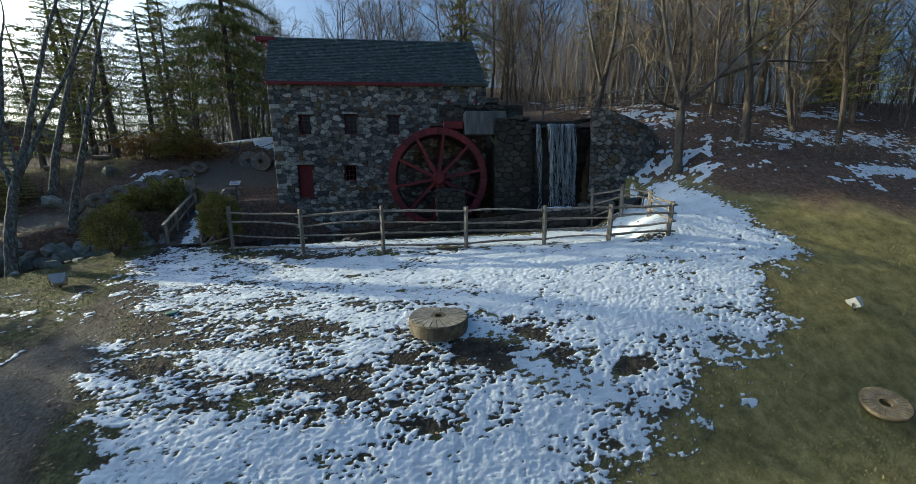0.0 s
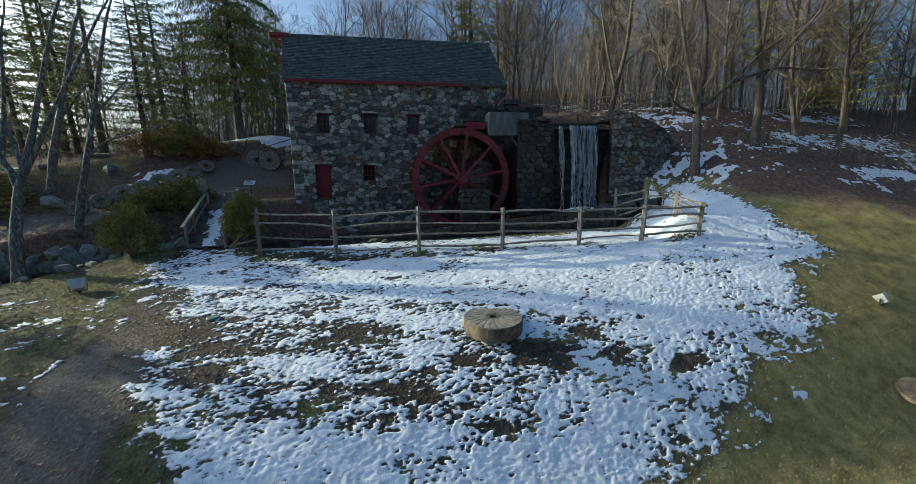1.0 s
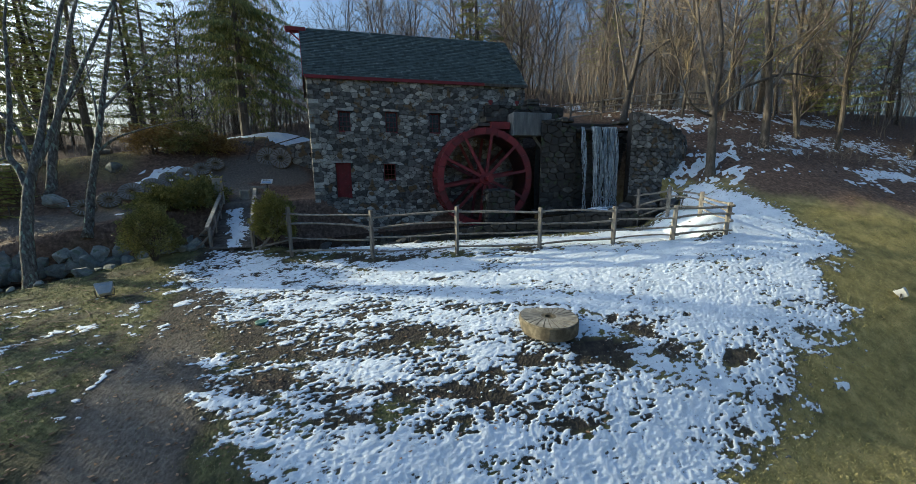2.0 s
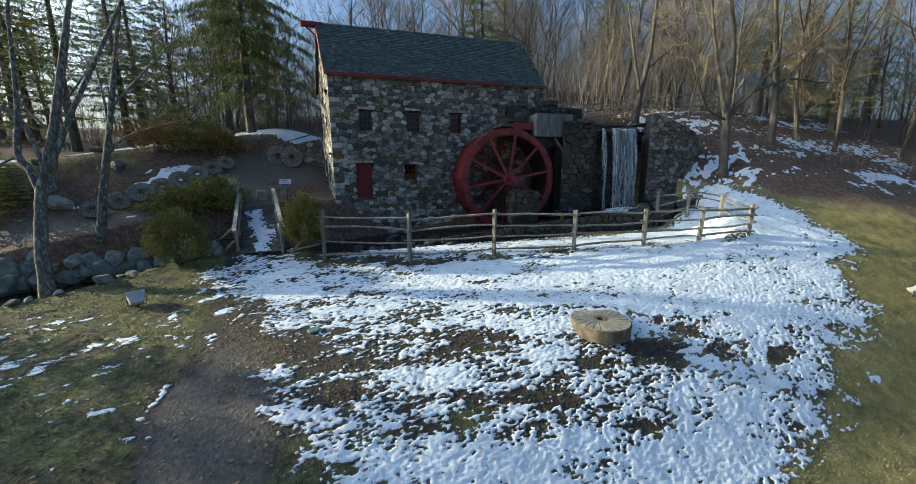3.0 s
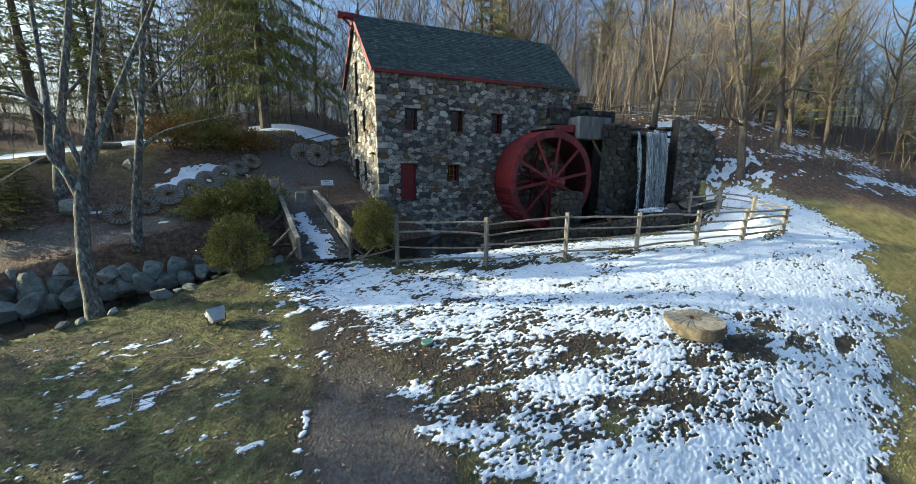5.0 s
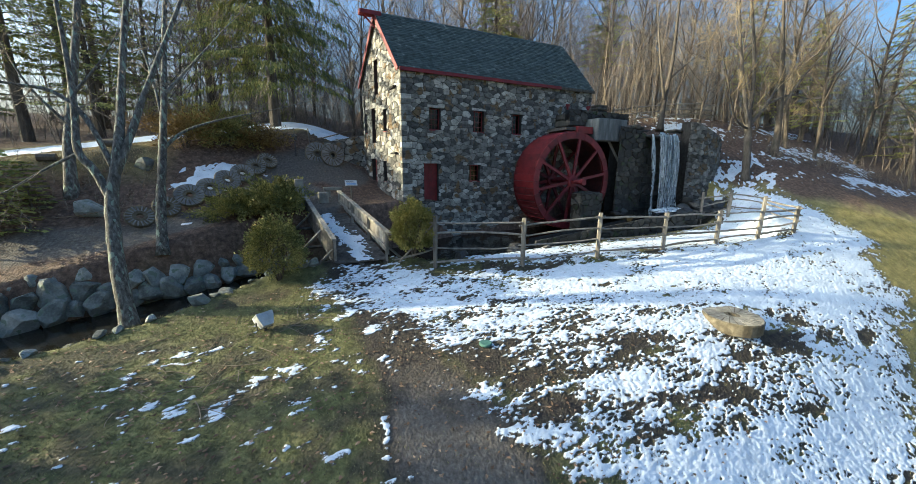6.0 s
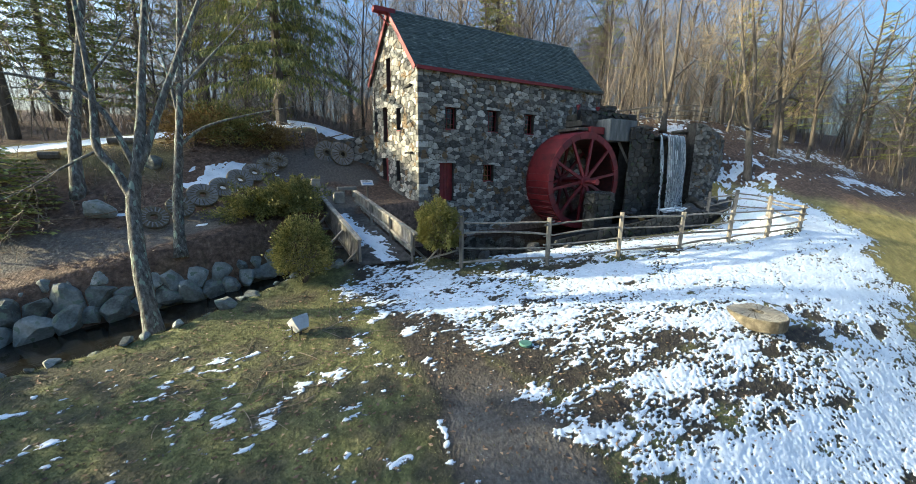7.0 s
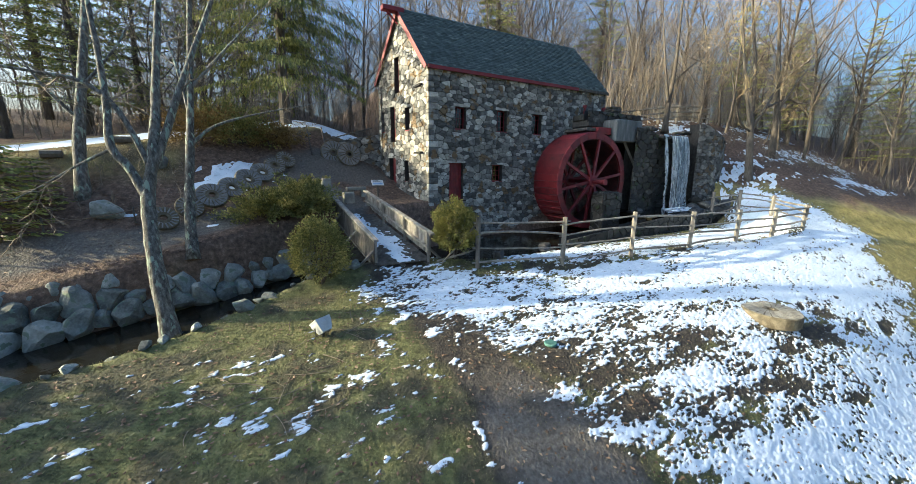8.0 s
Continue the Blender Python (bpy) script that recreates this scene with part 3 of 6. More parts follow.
def trodden(x, y):
    """How much snow lies on the lawn: above 0 it covers the ground."""
    d = inside(x, y, SNOWFIELD) + 0.8 * (fbm(x * 0.8, y * 1.0, 15) - 0.5)
    clumps, fine, tiny = fbm(x * 0.6, y * 2.1, 5), fbm(x * 2.2, y * 6.4, 9, 3), fbm(x * 6.0, y * 15.0, 11, 2)
    base = np.clip(d * 0.75, -0.85, 0.42) + 0.26 * smooth(6, 13, x) * smooth(-14.3, -12, y) * smooth(0, 1.2, d) + 0.2 * smooth(-13.8, -14.8, y) * smooth(0, 1, d)
    base = base + 0.2 * smooth(-10.8, -9.2, y) * smooth(0, 0.8, d) - 0.66 * blobs(x, y, BARE) - 0.12 * smooth(4.5, 0.5, x) * smooth(0, 1, d)
    strewn = smooth(-14.5, -12.5, x) * smooth(-2.2, -3.6, x) * smooth(-14.5, -12.5, y) * smooth(-5.6, -7.4, y)
    base = base + 0.9 * blobs(x, y, SCRAPS) + strewn * (0.36 + 1.9 * np.maximum(fbm(x * 2.7, y * 3.6, 91, 2) - 0.52, -0.1))
    base = base + 0.45 * smooth(1.0, 0.3, np.hypot(x - 8.9, (y + 12.75) * 1.4))
    fence_foot = from_line(x, y, [(-0.3, -5.7), (3.2, -6.75), (6.9, -7.4), (10.5, -7.95), (13.9, -8.4), (16.6, -8.9), (19, -9.35)])
    base = base - 0.6 * smooth(0.5, 0.1, fence_foot + (fine - 0.5) * 0.5)
    base = base - 1.4 * smooth(-16.2, -17.2, y + (fine - 0.5))
    far_left = np.where((y > stream_middle(x) - stream_half(x) - 0.3) & (x < 19.4), -1.0, 0.0)
    holes, num = cells(x + 0.3 * (fine - 0.5), y * 2.1 + 0.2 * (tiny - 0.5), 0.25, 33)
    specks, many = cells(x + 0.1 * (fine - 0.5), y * 1.9, 0.17, 37)
    dots = 0.42 * smooth(0.5, 0.1, holes) * (num > 0.3) + 0.42 * smooth(0.5, 0.15, specks) * (many > 0.45)
    return base + (clumps - 0.5) * 0.9 + (fine - 0.5) * 0.95 + (tiny - 0.5) * 0.95 + (fbm(x * 13, y * 26, 17, 2) - 0.5) * 0.5 - dots * (0.25 + 0.75 * smooth(0.7, 0.35, clumps)) * (1 - 0.5 * smooth(7, 12, x)) + far_left


def prints(x, y):
    """Depth of footprints trodden into the snow, 0 to 1."""
    u, w = x + 0.25 * (fbm(x, y, 41) - 0.5), y * 1.9 + 0.25 * (fbm(x, y, 43) - 0.5)
    d, num = cells(u, w, 0.18, 31)
    e, many = cells(w, u, 0.34, 35)
    return np.maximum(smooth(0.55, 0.15, d) * (num > 0.3), smooth(0.42, 0.2, e) * (many > 0.45))


def lawn_snow(x, y):
    s, pits = trodden(x, y), prints(x, y)
    thick = 0.026 * smooth(0.0, 0.2, s) + 0.02 * (fbm(x * 6, y * 6, 51) - 0.4) * (s > 0)
    thick = thick - 0.034 * pits * (0.42 + 0.58 * smooth(0.45, 0.0, s)) - 0.05 * smooth(0.02, -0.08, s)
    return land(x, y) + thick


def bank_snow_amount(x, y):
    a = inside(x, y, STRIP) * 0.8
    b = 1.1 * blobs(x, y, [(-8.9, 2.9, 2.3, 1.1, 25), (-12.5, 0.6, 0.4, 0.12, 0), (-9.7, -0.5, 0.3, 0.1, 0)]) - 0.55
    return np.maximum(a, b) + (fbm(x * 2.2, y * 2.2, 61) - 0.5) * 0.9 + (fbm(x * 7, y * 8, 63, 2) - 0.5) * 0.5


def hill_snow_amount(x, y):
    zone = smooth(19.5, 21, x) * smooth(-7.0, -4.5, y + (x - 22) * 0.45) * smooth(46, 36, x)
    return zone * 0.9 - 0.98 + (fbm(x * 0.35, y * 0.7, 71) - 0.5) * 1.7 + (fbm(x * 2.6, y * 5.0, 73) - 0.5) * 1.5 + (fbm(x * 7, y * 11, 75, 2) - 0.5) * 0.7 - 2.0 * (1 - smooth(0.0, 0.3, zone))


def drift(amount, depth):
    return lambda x, y: land(x, y) - 0.03 + (depth + 0.03) * smooth(-0.02, 0.25, amount(x, y))


def slush_material():
    """Old snow, worn thin and dirty towards its edges and in the footprints."""
    m = SNOW.copy()
    m.name = "thin_dirty_snow"
    n, lk = m.node_tree.nodes, m.node_tree.links
    p = n["Principled BSDF"]
    clean = p.inputs["Base Color"].links[0].from_socket
    at, tc, no = n.new("ShaderNodeAttribute"), n.new("ShaderNodeTexCoord"), n.new("ShaderNodeTexNoise")
    at.attribute_name = "worn"
    no.inputs["Scale"].default_value, no.inputs["Detail"].default_value, no.inputs["Roughness"].default_value = 22, 6, 0.75
    lk.new(tc.outputs["Object"], no.inputs["Vector"])
    over = n.new("ShaderNodeMath")
    over.operation = "MULTIPLY_ADD"
    lk.new(at.outputs["Fac"], over.inputs[0])
    over.inputs[1].default_value = 0.6
    lk.new(no.outputs[0], over.inputs[2])
    dirt = n.new("ShaderNodeMapRange")
    dirt.inputs[1].default_value, dirt.inputs[2].default_value = 0.66, 0.8
    lk.new(over.outputs[0], dirt.inputs[0])
    mx = n.new("ShaderNodeMix")
    mx.data_type = "RGBA"
    lk.new(dirt.outputs[0], mx.inputs[0])
    lk.new(clean, mx.inputs[6])
    mx.inputs[7].default_value = (0.1, 0.085, 0.062, 1)
    lk.new(mx.outputs[2], p.inputs["Base Color"])
    return m


me, v = sheet("trodden_snow", np.arange(-14, 24, 0.04), np.arange(-17.0, -4.2, 0.026), lawn_snow, lambda x, y: trodden(x, y) > -0.02)
lie = trodden(v[:, 0], v[:, 1])
worn = me.attributes.new("worn", "FLOAT", "POINT")
worn.data.foreach_set("value", np.clip(0.8 * smooth(0.32, -0.02, lie) + 0.45 * prints(v[:, 0], v[:, 1]) * smooth(0.9, 0.2, lie), 0, 1).astype(np.float32))
me.materials.append(slush_material())
tagged(new("trodden_snow", me), "melting trodden snow full of footprints on the lawn", "snow", kind="stuff")
me, v = sheet("bank_snow", np.arange(-40, 4, 0.13), np.arange(-1.5, 15, 0.13), drift(bank_snow_amount, 0.04), lambda x, y: bank_snow_amount(x, y) > -0.02)
me.materials.append(SNOW)
tagged(new("bank_snow", me), "old snow lying along the bank and road", "snow", kind="stuff")
me, v = sheet("hillside_snow", np.arange(19, 48, 0.14), np.arange(-9, 16, 0.14), drift(hill_snow_amount, 0.03), lambda x, y: hill_snow_amount(x, y) > -0.02)
me.materials.append(SNOW)
tagged(new("hillside_snow", me), "patchy snow between the trees on the hillside", "snow", kind="stuff")


# ---- stonework ----
def clip(poly, a, b, c):
    """The part of a polygon where a u + b v <= c."""
    out = []
    for p, q in zip(poly, poly[1:] + poly[:1]):
        dp, dq = a * p[0] + b * p[1] - c, a * q[0] + b * q[1] - c
        if dp <= 0:
            out.append(p)
        if dp * dq < 0:
            t = dp / (dp - dq)
            out.append((p[0] + t * (q[0] - p[0]), p[1] + t * (q[1] - p[1])))
    return out


def rubble(width, height, size, openings=(), edges=(), seed=1, flat=1.35):
    """Outlines of the stones of a rubble wall: cells round jittered points, wider than high, cut by openings and by edges (a, b, c)."""
    rng = random.Random(seed)
    su, sv = size * flat, size / flat * 1.15
    nu, nv = int(width / su) + 2, int(height / sv) + 2
    seeds = {}
    for j in range(-1, nv + 1):
        for i in range(-1, nu + 1):
            seeds[i, j] = ((i + 0.5 + 0.5 * (j % 2) + rng.uniform(-0.38, 0.38)) * su, (j + 0.5 + rng.uniform(-0.26, 0.26)) * sv)
    for key in [k for k in seeds if rng.random() < 0.22]:
        del seeds[key]
    stones = []
    for (i, j), (cu, cv) in seeds.items():
        poly = [(cu - 2 * su, cv - 2 * sv), (cu + 2 * su, cv - 2 * sv), (cu + 2 * su, cv + 2 * sv), (cu - 2 * su, cv + 2 * sv)]
        for di in range(-3, 4):
            for dj in range(-3, 4):
                o = seeds.get((i + di, j + dj))
                if o and (di or dj):
                    a, b = (o[0] - cu) / flat**2, (o[1] - cv) * flat**0.4
                    poly = clip(poly, a, b, a * (cu + o[0]) / 2 + b * (cv + o[1]) / 2)
        for a, b, c in ((1, 0, width), (-1, 0, 0), (0, 1, height), (0, -1, 0), *edges):
            poly = clip(poly, a, b, c) if len(poly) > 2 else []
        for u0, u1, v0, v1 in openings:
            if len(poly) < 3:
                break
            pu, pv = sum(p[0] for p in poly) / len(poly), sum(p[1] for p in poly) / len(poly)
            if min(p[0] for p in poly) > u1 or max(p[0] for p in poly) < u0 or min(p[1] for p in poly) > v1 or max(p[1] for p in poly) < v0:
                continue
            gap = {(1, 0, u0): u0 - pu, (-1, 0, -u1): pu - u1, (0, 1, v0): v0 - pv, (0, -1, -v1): pv - v1}
            best = max(gap, key=gap.get)
            poly = clip(poly, *best) if gap[best] > -0.08 else []
        if len(poly) > 2:
            area = abs(sum(p[0] * q[1] - q[0] * p[1] for p, q in zip(poly, poly[1:] + poly[:1]))) / 2
            if area > size * size * 0.06:
                stones.append(poly)
    return stones


def stone_shape(shape, poly, to3d, depth, joint=0.012):
    """One stone: its outline with cut corners, standing proud of the mortar with a rounded face."""
    cu, cv = sum(p[0] for p in poly) / len(poly), sum(p[1] for p in poly) / len(poly)
    ring = []
    for p, q in zip(poly, poly[1:] + poly[:1]):
        if math.hypot(q[0] - p[0], q[1] - p[1]) > 0.03:
            ring += [(p[0] * 0.86 + q[0] * 0.14, p[1] * 0.86 + q[1] * 0.14), (p[0] * 0.14 + q[0] * 0.86, p[1] * 0.14 + q[1] * 0.86)]
    if len(ring) < 4:
        return shape

    def inset(p, by):
        d = math.hypot(p[0] - cu, p[1] - cv)
        k = max(0.2, 1 - by / d) if d > 1e-6 else 1
        return cu + (p[0] - cu) * k, cv + (p[1] - cv) * k

    n = len(ring)
    vs = [to3d(*inset(p, joint), -0.02) for p in ring] + [to3d(*inset(p, joint * 1.1), depth * 0.6) for p in ring] + [to3d(*inset(p, joint + 0.022), depth) for p in ring]
    fs = [(i, (i + 1) % n, n + (i + 1) % n, n + i) for i in range(n)] + [(n + i, n + (i + 1) % n, 2 * n + (i + 1) % n, 2 * n + i) for i in range(n)]
    return shape.add(vs, fs + [tuple(range(2 * n, 3 * n))])


def lay_stones(polys, to3d, parent, material, rng, single=lambda u, v: False, depth=(0.03, 0.075)):
    """Stones within reach as parts of their own, the rest joined."""
    rest, count = Shape(), 0
    for poly in polys:
        cu, cv = sum(p[0] for p in poly) / len(poly), sum(p[1] for p in poly) / len(poly)
        d = rng.uniform(*depth)
        if count < 290 and single(cu, cv):
            s = stone_shape(Shape(), poly, to3d, d)
            if s.v:
                s.made("stone", material, parent)
                count += 1
        else:
            stone_shape(rest, poly, to3d, d)
    if rest.v:
        tagged(rest.made("stonework", material, parent), kind="stuff")


def pierced(u0, u1, v0, v1, openings, thick, to3d, edges=()):
    """A wall slab with openings that go through it."""
    us = sorted({u0, u1, *[o[0] for o in openings], *[o[1] for o in openings]})
    vs_ = sorted({v0, v1, *[o[2] for o in openings], *[o[3] for o in openings]})
    s = Shape()
    for a, b in zip(us, us[1:]):
        for c, d in zip(vs_, vs_[1:]):
            mu, mv = (a + b) / 2, (c + d) / 2
            if any(o[0] < mu < o[1] and o[2] < mv < o[3] for o in openings):
                continue
            poly = [(a, c), (b, c), (b, d), (a, d)]
            for e in edges:
                poly = clip(poly, *e) if len(poly) > 2 else []
            if len(poly) > 2:
                n = len(poly)
                s.add([to3d(*p, 0) for p in poly] + [to3d(*p, -thick) for p in poly], [tuple(range(n)), tuple(range(2 * n - 1, n - 1, -1))])
    for o in openings:
        c = [(o[0], o[2]), (o[1], o[2]), (o[1], o[3]), (o[0], o[3])]
        s.add([to3d(*p, 0) for p in c] + [to3d(*p, -thick) for p in c], [(i, i + 4, (i + 1) % 4 + 4, (i + 1) % 4) for i in range(4)])
    return s


# ---- the mill ----
SKEW, DEEP, LONG = -0.18, 5.5, 12.9
EAVE, RIDGE, BASE = 9.45, 12.7, 0.2
FRONT = [(1.51, 2.17, 6.52, 7.65), (4.18, 4.87, 6.52, 7.68), (6.81, 7.45, 6.52, 7.66), (1.19, 2.04, 2.63, 4.72), (3.97, 4.66, 3.72, 4.67)]
SIDE = [(1.87, 2.35, 6.52, 7.72), (2.08, 2.5, 3.68, 4.84), (3.5, 4.05, 5.95, 7.95), (3.55, 4.3, 2.95, 5.0), (2.95, 3.45, 8.62, 10.5), (4.85, 5.2, 6.6, 7.75)]


def front(u, v, n):
    return (u, -n, v)


def gable(u, v, n):
    return (SKEW * u - n, u, v)


mill = thing("mill", (6, 3, 2.5), "old stone water mill with green shingled roof and red trim", "mill")
wall = pierced(0, LONG, BASE, EAVE + 0.15, FRONT, 0.45, front).made("front_wall", MORTAR, mill, "grey fieldstone front wall")
polys = rubble(LONG, EAVE - BASE, 0.25, [(a, b, c - BASE, d - BASE) for a, b, c, d in FRONT], seed=4, flat=1.5)
lay_stones(polys, lambda u, v, n: front(u, v + BASE, n), wall, STONE, random.Random(8), lambda u, v: u < 7.2 and 2.3 < v < 9, (0.02, 0.055))
run = (RIDGE - EAVE) / (DEEP / 2)
slopes = [(-run, 1, EAVE), (run, 1, EAVE + run * DEEP)]
side = pierced(0, DEEP, BASE, RIDGE, SIDE, 0.45, gable, slopes).made("gable_wall", MORTAR, mill, "sunlit fieldstone gable wall")
polys = rubble(DEEP, RIDGE - BASE, 0.25, [(a, b, c - BASE, d - BASE) for a, b, c, d in SIDE], [(-run, 1, EAVE - BASE), (run, 1, EAVE - BASE + run * DEEP)], seed=6, flat=1.4)
lay_stones(polys, lambda u, v, n: gable(u, v + BASE, n), side, STONE, random.Random(9), lambda u, v: 2.2 < v < 8.5, (0.02, 0.055))
# rear and far gable walls close the house
pierced(0, DEEP, BASE, RIDGE, [], 0.4, lambda u, v, n: (LONG + SKEW * u + n, u, v), slopes).made("far_gable_wall", STONE, mill)
pierced(0, LONG, BASE, EAVE, [], 0.4, lambda u, v, n: (u + SKEW * DEEP, DEEP + n, v)).made("rear_wall", STONE, mill)
# quoins at the corner by the bridge
rng = random.Random(3)
z = BASE + 2.0
while z < EAVE - 0.1:
    h = rng.uniform(0.16, 0.34)
    long_side = rng.random() < 0.5
    a, b = (0.5, 0.22) if long_side else (0.24, 0.45)
    z1 = min(z + h - 0.02, EAVE)
    Shape().box(-0.075, a, -0.075, b, z, z1, 0.025).made("corner_stone", STONE, mill)
    z += h
# floors inside keep it dark, near black to stand for unlit rooms
Shape().box(-0.3, LONG - 0.6, 0.5, 5.0, 5.2, 5.3).made("upper_floor", PLAIN_DARK, mill)
Shape().box(-0.3, LONG - 0.6, 0.5, 5.0, 8.6, 8.7).made("loft_floor", PLAIN_DARK, mill)


def window(name, o, to3d, bars, parent, sill=False):
    """A red window or hatch, set back in its opening."""
    u0, u1, v0, v1 = o
    back, f = -0.26, 0.05

    def slab(a, b, c, d, n0, n1):
        vs = [to3d(a, c, n0), to3d(b, c, n0), to3d(b, d, n0), to3d(a, d, n0), to3d(a, c, n1), to3d(b, c, n1), to3d(b, d, n1), to3d(a, d, n1)]
        return vs, [(0, 1, 2, 3), (7, 6, 5, 4), (0, 4, 5, 1), (1, 5, 6, 2), (2, 6, 7, 3), (3, 7, 4, 0)]

    ring = Shape()
    for a, b, c, d in ((u0, u0 + f, v0, v1), (u1 - f, u1, v0, v1), (u0 + f, u1 - f, v1 - f, v1), (u0 + f, u1 - f, v0, v0 + f)):
        ring.add(*slab(a, b, c, d, back, back - 0.06))
    w = ring.made(name, RED, parent, "red framed window set in the stone wall")

    def bar(a, b, c, d, n0, n1, part, material):
        return solid(part, *slab(a, b, c, d, n0, n1), material, w)

    nu, nv = bars
    for i in range(1, nu):
        u = u0 + (u1 - u0) * i / nu
        bar(u - 0.012, u + 0.012, v0 + f, v1 - f, back - 0.02, back - 0.05, "glazing_bar", RED)
    for j in range(1, nv):
        v = v0 + (v1 - v0) * j / nv
        bar(u0 + f, u1 - f, v - 0.012, v + 0.012, back - 0.021, back - 0.049, "glazing_bar", RED)
    bar(u0 + f, u1 - f, v0 + f, v1 - f, back - 0.03, back - 0.04, "pane", GLASS).visible_shadow = False
    # Added near-black box behind the pane, so that the window reads unlit.
    room = slab(u0 - 0.2, u1 + 0.2, v0 - 0.2, v1 + 0.2, -0.46, -1.3)
    solid("dark_room", room[0], room[1][1:], PLAIN_DARK, w)
    bar(u0 - 0.1, u1 + 0.1, v1, v1 + 0.14, 0.03, -0.3, "lintel", STONE)
    bar(u0, u1, v0 - 0.06, v0, 0.03, -0.3, "window_sill", RED if not sill else STONE)


def leaf_door(name, o, to3d, parent, boards=5):
    u0, u1, v0, v1 = o
    door = pierced(u0, u1, v0, v1, [], 0.05, lambda u, v, n: to3d(u, v, n - 0.24)).made(name, RED, parent, "closed red plank door")
    for i in range(boards):
        a, b = u0 + (u1 - u0) * i / boards + 0.006, u0 + (u1 - u0) * (i + 1) / boards - 0.006
        vs = [to3d(a, v0, -0.235), to3d(b, v0, -0.235), to3d(b, v1, -0.235), to3d(a, v1, -0.235), to3d(a, v0, -0.215), to3d(b, v0, -0.215), to3d(b, v1, -0.215), to3d(a, v1, -0.215)]
        solid("plank", vs, [(7, 6, 5, 4)[::-1], (0, 4, 5, 1), (1, 5, 6, 2), (2, 6, 7, 3), (3, 7, 4, 0)], RED, door)
    vs = [to3d(u0 - 0.12, v1, 0.04), to3d(u1 + 0.12, v1, 0.04), to3d(u1 + 0.12, v1 + 0.12, 0.04), to3d(u0 - 0.12, v1 + 0.12, 0.04)]
    vs += [to3d(u0 - 0.12, v1, -0.3), to3d(u1 + 0.12, v1, -0.3), to3d(u1 + 0.12, v1 + 0.12, -0.3), to3d(u0 - 0.12, v1 + 0.12, -0.3)]
    solid("lintel", vs, [(0, 1, 2, 3), (7, 6, 5, 4), (0, 4, 5, 1), (1, 5, 6, 2), (2, 6, 7, 3), (3, 7, 4, 0)], STONE, door)


for o in FRONT[:3]:
    window("window", o, front, (3, 4), mill)
window("window", FRONT[4], front, (3, 3), mill)
leaf_door("door", FRONT[3], front, mill)
for k in (0, 1, 5):
    window("window", SIDE[k], gable, (2, 4), mill)
for k in (2, 3, 4):
    leaf_door("door", SIDE[k], gable, mill, 4)

# roof: two slopes of shingle courses over boards
OVER, LIP = 0.2, 0.18
rise = Vector((0, DEEP / 2, RIDGE - EAVE))
slope_len = rise.length + LIP
along = rise.normalized()


def on_front_slope(u, s, n):
    """u along the ridge, s up the slope from the eave's edge, n out of it."""
    p = Vector((0, 0, EAVE + 0.12)) + along * (s - LIP)
    q = p + Vector((0, -along.z, along.y)) * n
    return (u + SKEW * q.y, q.y, q.z)


def on_rear_slope(u, s, n):
    x, y, z = on_front_slope(0, s, n)
    return (u + SKEW * (DEEP - y), DEEP - y, z)


roof = Shape()
for f in (on_front_slope, on_rear_slope):
    c = [(-OVER, 0), (LONG + 0.1, 0), (LONG + 0.1, slope_len), (-OVER, slope_len)]
    roof.add([f(*p, 0) for p in c] + [f(*p, -0.1) for p in c], [(0, 1, 2, 3), (7, 6, 5, 4), (0, 4, 5, 1), (1, 5, 6, 2), (2, 6, 7, 3), (3, 7, 4, 0)])
roof = roof.made("roof", DARK_WOOD, mill, "roof of weathered green-grey shingles")
rng, rest, count, course = random.Random(12), Shape(), 0, 0.15
rows = int(slope_len / course) + 1
for r in range(rows):
    s0 = r * course - 0.04
    u = -OVER - rng.uniform(0, 0.2)
    while u < LONG + 0.1:
        w = rng.uniform(0.2, 0.36)
        a, b = max(u, -OVER) + 0.004, min(u + w, LONG + 0.1) - 0.004
        u += w
        if b - a < 0.05:
            continue
        lift, drop = rng.uniform(0.022, 0.034), rng.uniform(-0.012, 0.012)
        s1 = min(s0 + course + 0.05, slope_len)
        c = [(a, s0 + drop), (b, s0 + drop), (b, s1), (a, s1)]
        vs = [on_front_slope(*c[0], lift), on_front_slope(*c[1], lift), on_front_slope(*c[2], 0.006), on_front_slope(*c[3], 0.006), on_front_slope(*c[0], 0.002), on_front_slope(*c[1], 0.002)]
        fs = [(0, 1, 2, 3), (4, 5, 1, 0), (0, 3, 4), (1, 5, 2)]
        if count < 290 and u < 5.5 and r > 2:
            solid("shingle", vs, fs, SHINGLE, roof)
            count += 1
        else:
            rest.add(vs, fs)
for r in range(0, rows, 2):
    s0 = r * course
    rest.add([on_rear_slope(-OVER, s0, 0.03), on_rear_slope(LONG + 0.1, s0, 0.03), on_rear_slope(LONG + 0.1, min(s0 + 2 * course, slope_len), 0.006), on_rear_slope(-OVER, min(s0 + 2 * course, slope_len), 0.006)], [(3, 2, 1, 0)])
tagged(rest.made("shingles", SHINGLE, roof), kind="stuff")
cap = Shape()
